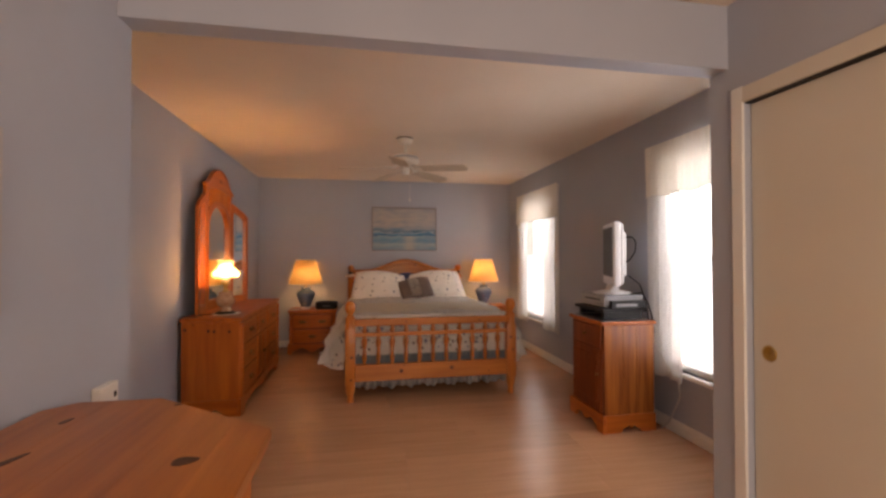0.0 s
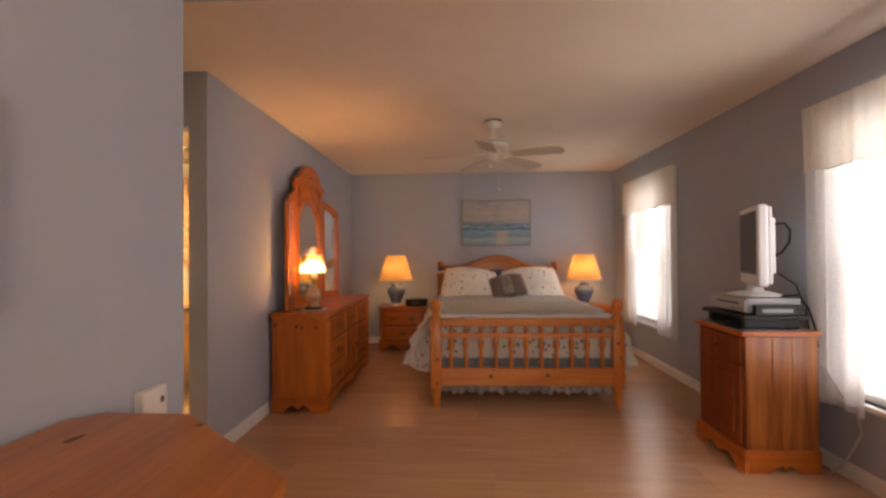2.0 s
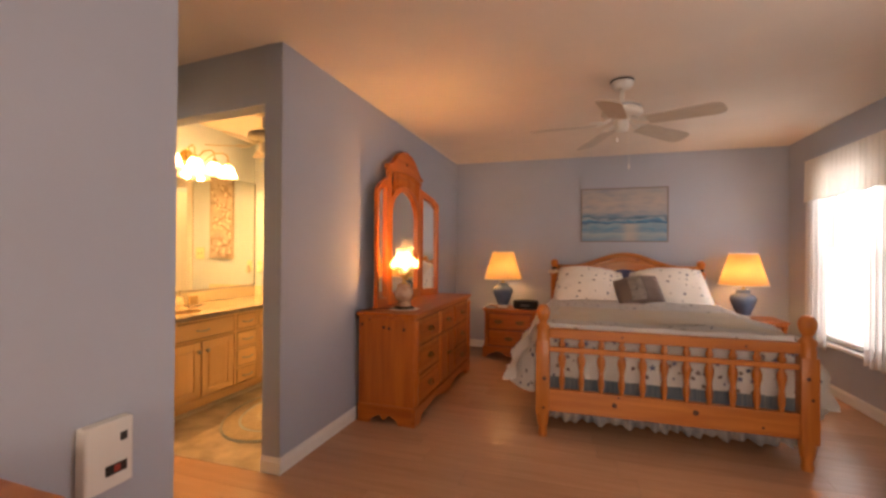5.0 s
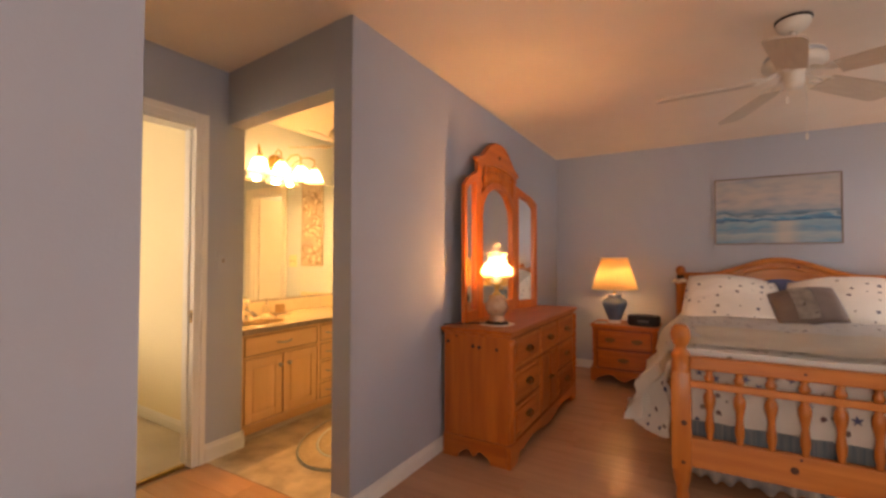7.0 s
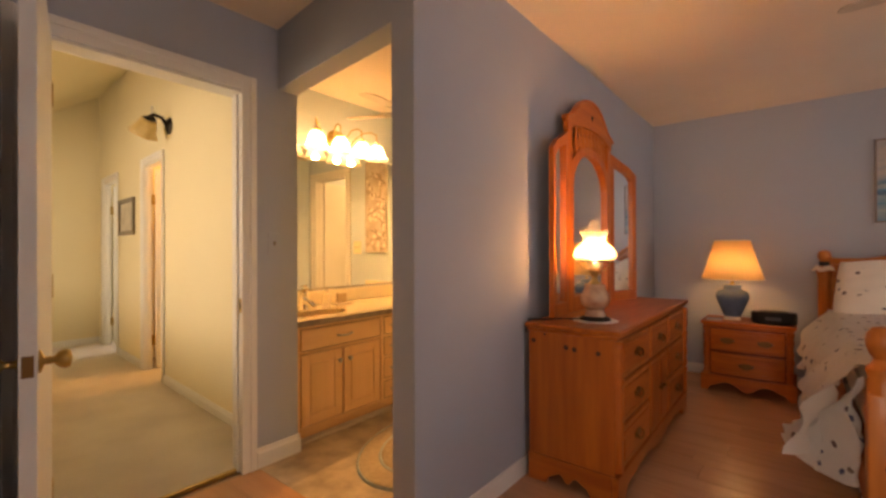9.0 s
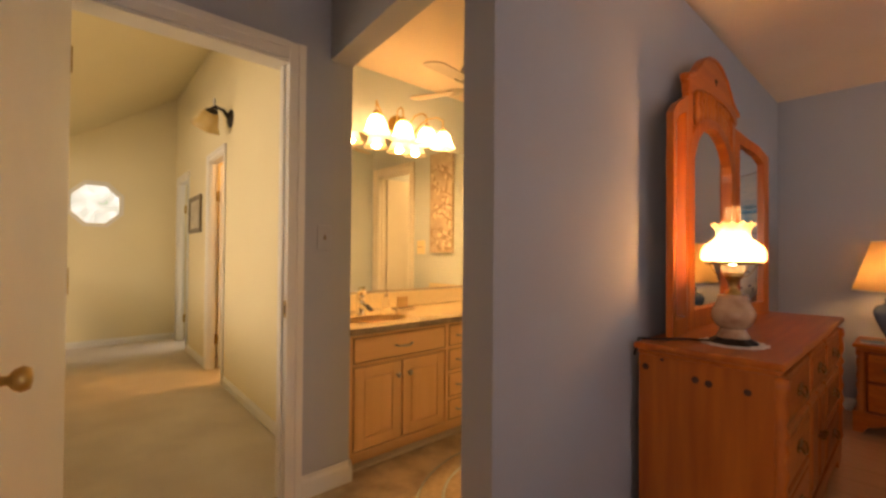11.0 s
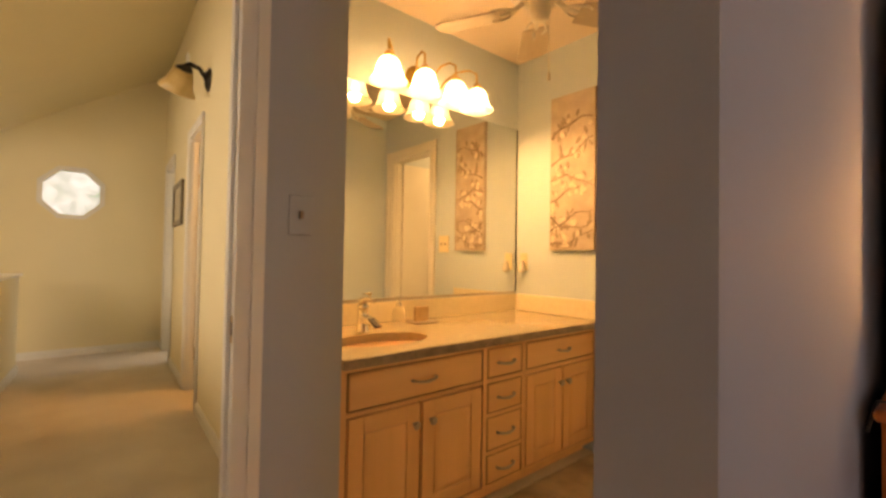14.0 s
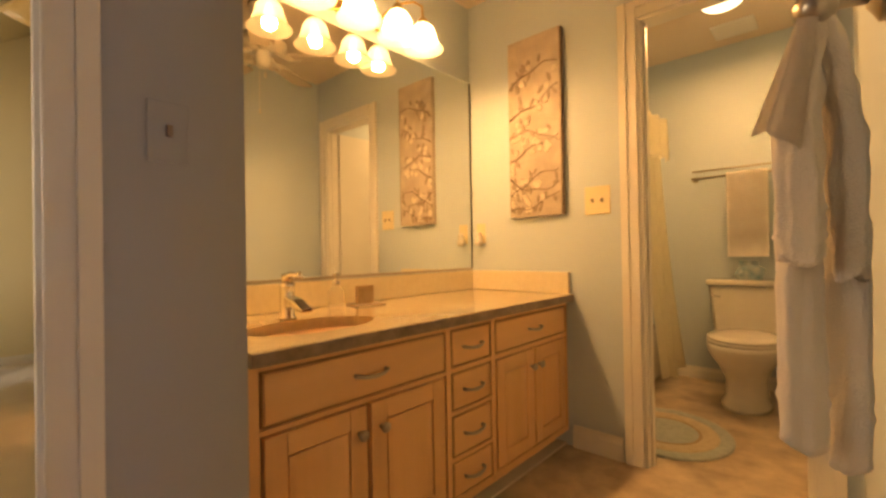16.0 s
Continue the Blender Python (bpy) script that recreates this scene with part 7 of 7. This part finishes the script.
part("cap", lathe([(0.012, 0.055), (0.045, 0.045), (0.05, 0.02)], (SXX, YHALL - 0.15, SZ), 18), M_BLACKMETAL, SCN, smooth=True)
bm = lathe([(0.046, 0.03), (0.060, -0.01), (0.068, -0.045), (0.095, -0.085)], (SXX, YHALL - 0.15, SZ), 24, None, 'z', 0.05, 6)
for f in [f for f in bm.faces if len(f.verts) > 6]:
    bm.faces.remove(f)
bmesh.ops.solidify(bm, geom=bm.faces[:], thickness=0.003)
for v in bm.verts:
    v.co -= Vector((SXX, YHALL - 0.15, SZ + 0.03))
o = part("shade", bm, material("amber_glass_shade", (0.66, 0.50, 0.24), 0.3, 0, (0.52, 0.36, 0.14), 14), SCN, "unlit amber glass shade", smooth=True)
o.matrix_basis = pose(SXX, YHALL - 0.15, SZ + 0.03, -12, 34, 0) @ Matrix.Diagonal((1.2, 1.2, 1.25, 1))
part("finial", lathe([(0.006, 0.07), (0.010, 0.09), (0.012, 0.13), (0.004, 0.15)], (SXX, YHALL - 0.13, SZ), 10), M_CLEARBASE, SCN, smooth=True)
HP = thing("hall_picture", "small framed print on the hallway wall", "picture")
bm = bmesh.new()
for a in ((-5.04, -4.995, 1.36, 1.75), (-4.475, -4.43, 1.36, 1.75), (-4.995, -4.475, 1.36, 1.405), (-4.995, -4.475, 1.705, 1.75)):
    bx(bm, a[0], a[1], YHALL - 0.024, YHALL - 0.001, a[2], a[3])
part("frame", bm, material("bronze_frame", (0.16, 0.12, 0.07), 0.4), HP)
part("print", box(-4.995, -4.475, YHALL - 0.012, YHALL - 0.002, 1.405, 1.705), material("cream_print", (0.62, 0.58, 0.46), 0.6, 0, (0.42, 0.38, 0.30), 9), HP)
for u, nm, lab in ((HD1, "door_side_room", "white hallway door standing open inward"), (HD2, "door_end_room", "white hallway door standing open inward")):
    d = tagged(new(nm), lab, "door", kind="structure")
    part("panel", box(u[0] + 0.016, u[0] + 0.050, JOG + 0.02, JOG + 0.72, 0.02, 2.005, bevel=0.002), M_TRIM, d)
    for z in (0.30, 1.70):
        part("hinge", box(u[0] + 0.014, u[0] + 0.022, JOG - 0.01, JOG + 0.02, z - 0.05, z + 0.05), M_BRASS, d)
    part("door_knob", lathe([(0.012, 0), (0.012, 0.03), (0.026, 0.04), (0.024, 0.06), (0, 0.066)], (u[0] + 0.05, JOG + 0.66, 0.95), 14, None, 'x'), M_BRASS, d, smooth=True)
lamp("side_room_light", 'POINT', (-3.6, 7.0, 2.2), 45, BATHWARM, 0.1)
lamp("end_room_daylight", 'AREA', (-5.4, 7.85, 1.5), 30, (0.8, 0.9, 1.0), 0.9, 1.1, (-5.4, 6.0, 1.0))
OW = tagged(new("window_hall"), "white octagonal hall window", "window", kind="structure")
oo = [(OC.x + (y - OC.x) * 1.16, OC.y + (z - OC.y) * 1.16) for y, z in oct_in]
ii = [(OC.x + (y - OC.x) * 0.97, OC.y + (z - OC.y) * 0.97) for y, z in oct_in]
part("window_frame", ring_prism(oo, ii, XHEND + 0.0005, XHEND + 0.018), M_TRIM, OW)
g = part("pane", prism([(OC.x + (y - OC.x) * 0.985, OC.y + (z - OC.y) * 0.985) for y, z in oct_in], XHEND - 0.07, XHEND - 0.066, 'x'), M_GLASS, OW)
g.visible_shadow = False

HLS = thing("hall_switch", "cream switch plate on the hallway end wall", "light switch")
part("plate", box(XHEND + 0.0005, XHEND + 0.007, 5.80, 5.875, 1.18, 1.30, bevel=0.003), M_HALLWALL, HLS)
part("toggle", box(XHEND + 0.007, XHEND + 0.016, 5.832, 5.843, 1.23, 1.252, bevel=0.002), M_HALLWALL, HLS)


def plain_window(name, label, x0, x1, y, z0, z1, bars):
    """A fixed window in a wall of constant y: outer frame, mullions and panes."""
    o = tagged(new(name), label, "window", kind="structure")
    t = 0.045
    for a in ((x0, x0 + t, z0, z1), (x1 - t, x1, z0, z1), (x0 + t, x1 - t, z0, z0 + t), (x0 + t, x1 - t, z1 - t, z1)):
        part("window_frame", box(a[0], a[1], y - 0.03, y + 0.03, a[2], a[3], bevel=0.004), M_TRIM, o)
    xs = [x0 + t + (x1 - x0 - 2 * t) * k / bars for k in range(bars + 1)]
    for a, b in zip(xs, xs[1:]):
        p = part("pane", box(a + 0.016, b - 0.016, y - 0.002, y + 0.002, z0 + t, z1 - t), M_GLASS, o)
        p.visible_shadow = False
    for a in xs[1:-1]:
        part("mullion", box(a - 0.015, a + 0.015, y - 0.02, y + 0.02, z0 + t, z1 - t, bevel=0.003), M_TRIM, o)
    return o


# unseen window, added only to carry the front fill lamp
plain_window("window_front", "unseen front-room window added round the fill lamp", FW0, FW1, 0.64, FZ0, FZ1, 3)
# unseen window, assumed from the daylight on the hall wall
plain_window("window_stairwell", "assumed white window over the stairwell, out of view", SW0, SW1, 3.54, SZ0, SZ1, 4)

# the hallway runs a little out of square with the bedroom
SKEW = Matrix.Translation((-1.52, 6.075, 0)) @ Matrix.Rotation(radians(-2.4), 4, 'Z') @ Matrix.Translation((1.52, -6.10, 0))
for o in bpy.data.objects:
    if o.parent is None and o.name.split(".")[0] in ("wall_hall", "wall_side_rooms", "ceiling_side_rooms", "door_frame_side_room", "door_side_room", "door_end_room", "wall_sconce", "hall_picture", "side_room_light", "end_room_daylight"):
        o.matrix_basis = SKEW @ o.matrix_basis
for o in HALL_TRIM:
    o.matrix_basis = SKEW @ o.matrix_basis

# ---- laminate planks ----
PW, PL = 0.19, 1.21
_pm = {}
_rng = random.Random(4)
y = 2.35
while y < YB:
    x = XD - _rng.uniform(0.0, 0.9)
    y1 = min(y + PW, YB)
    while x < XR:
        x0, x1 = x, x + PL
        x += PL
        if y1 <= YN:
            x0, x1 = max(x0, XN), min(x1, XR)
        elif y < 5.95:
            x0, x1 = max(x0, XD), min(x1, XR)
        else:
            x0, x1 = max(x0, XL), min(x1, XR)
        if x1 - x0 < 0.02:
            continue
        key = (round(x1 - x0, 3), round(y1 - y, 3))
        if key not in _pm:
            b = box(0, key[0] - 0.0015, 0, key[1] - 0.0015, -0.004, 0.0, bevel=0.0008)
            me = bpy.data.meshes.new("plank")
            b.to_mesh(me); b.free()
            me.materials.append(M_OAKFLOOR)
            _pm[key] = me
        o = new("plank", _pm[key])
        o.parent = FLOOR
        o.location = (x0, y, 0.0)
    y += PW
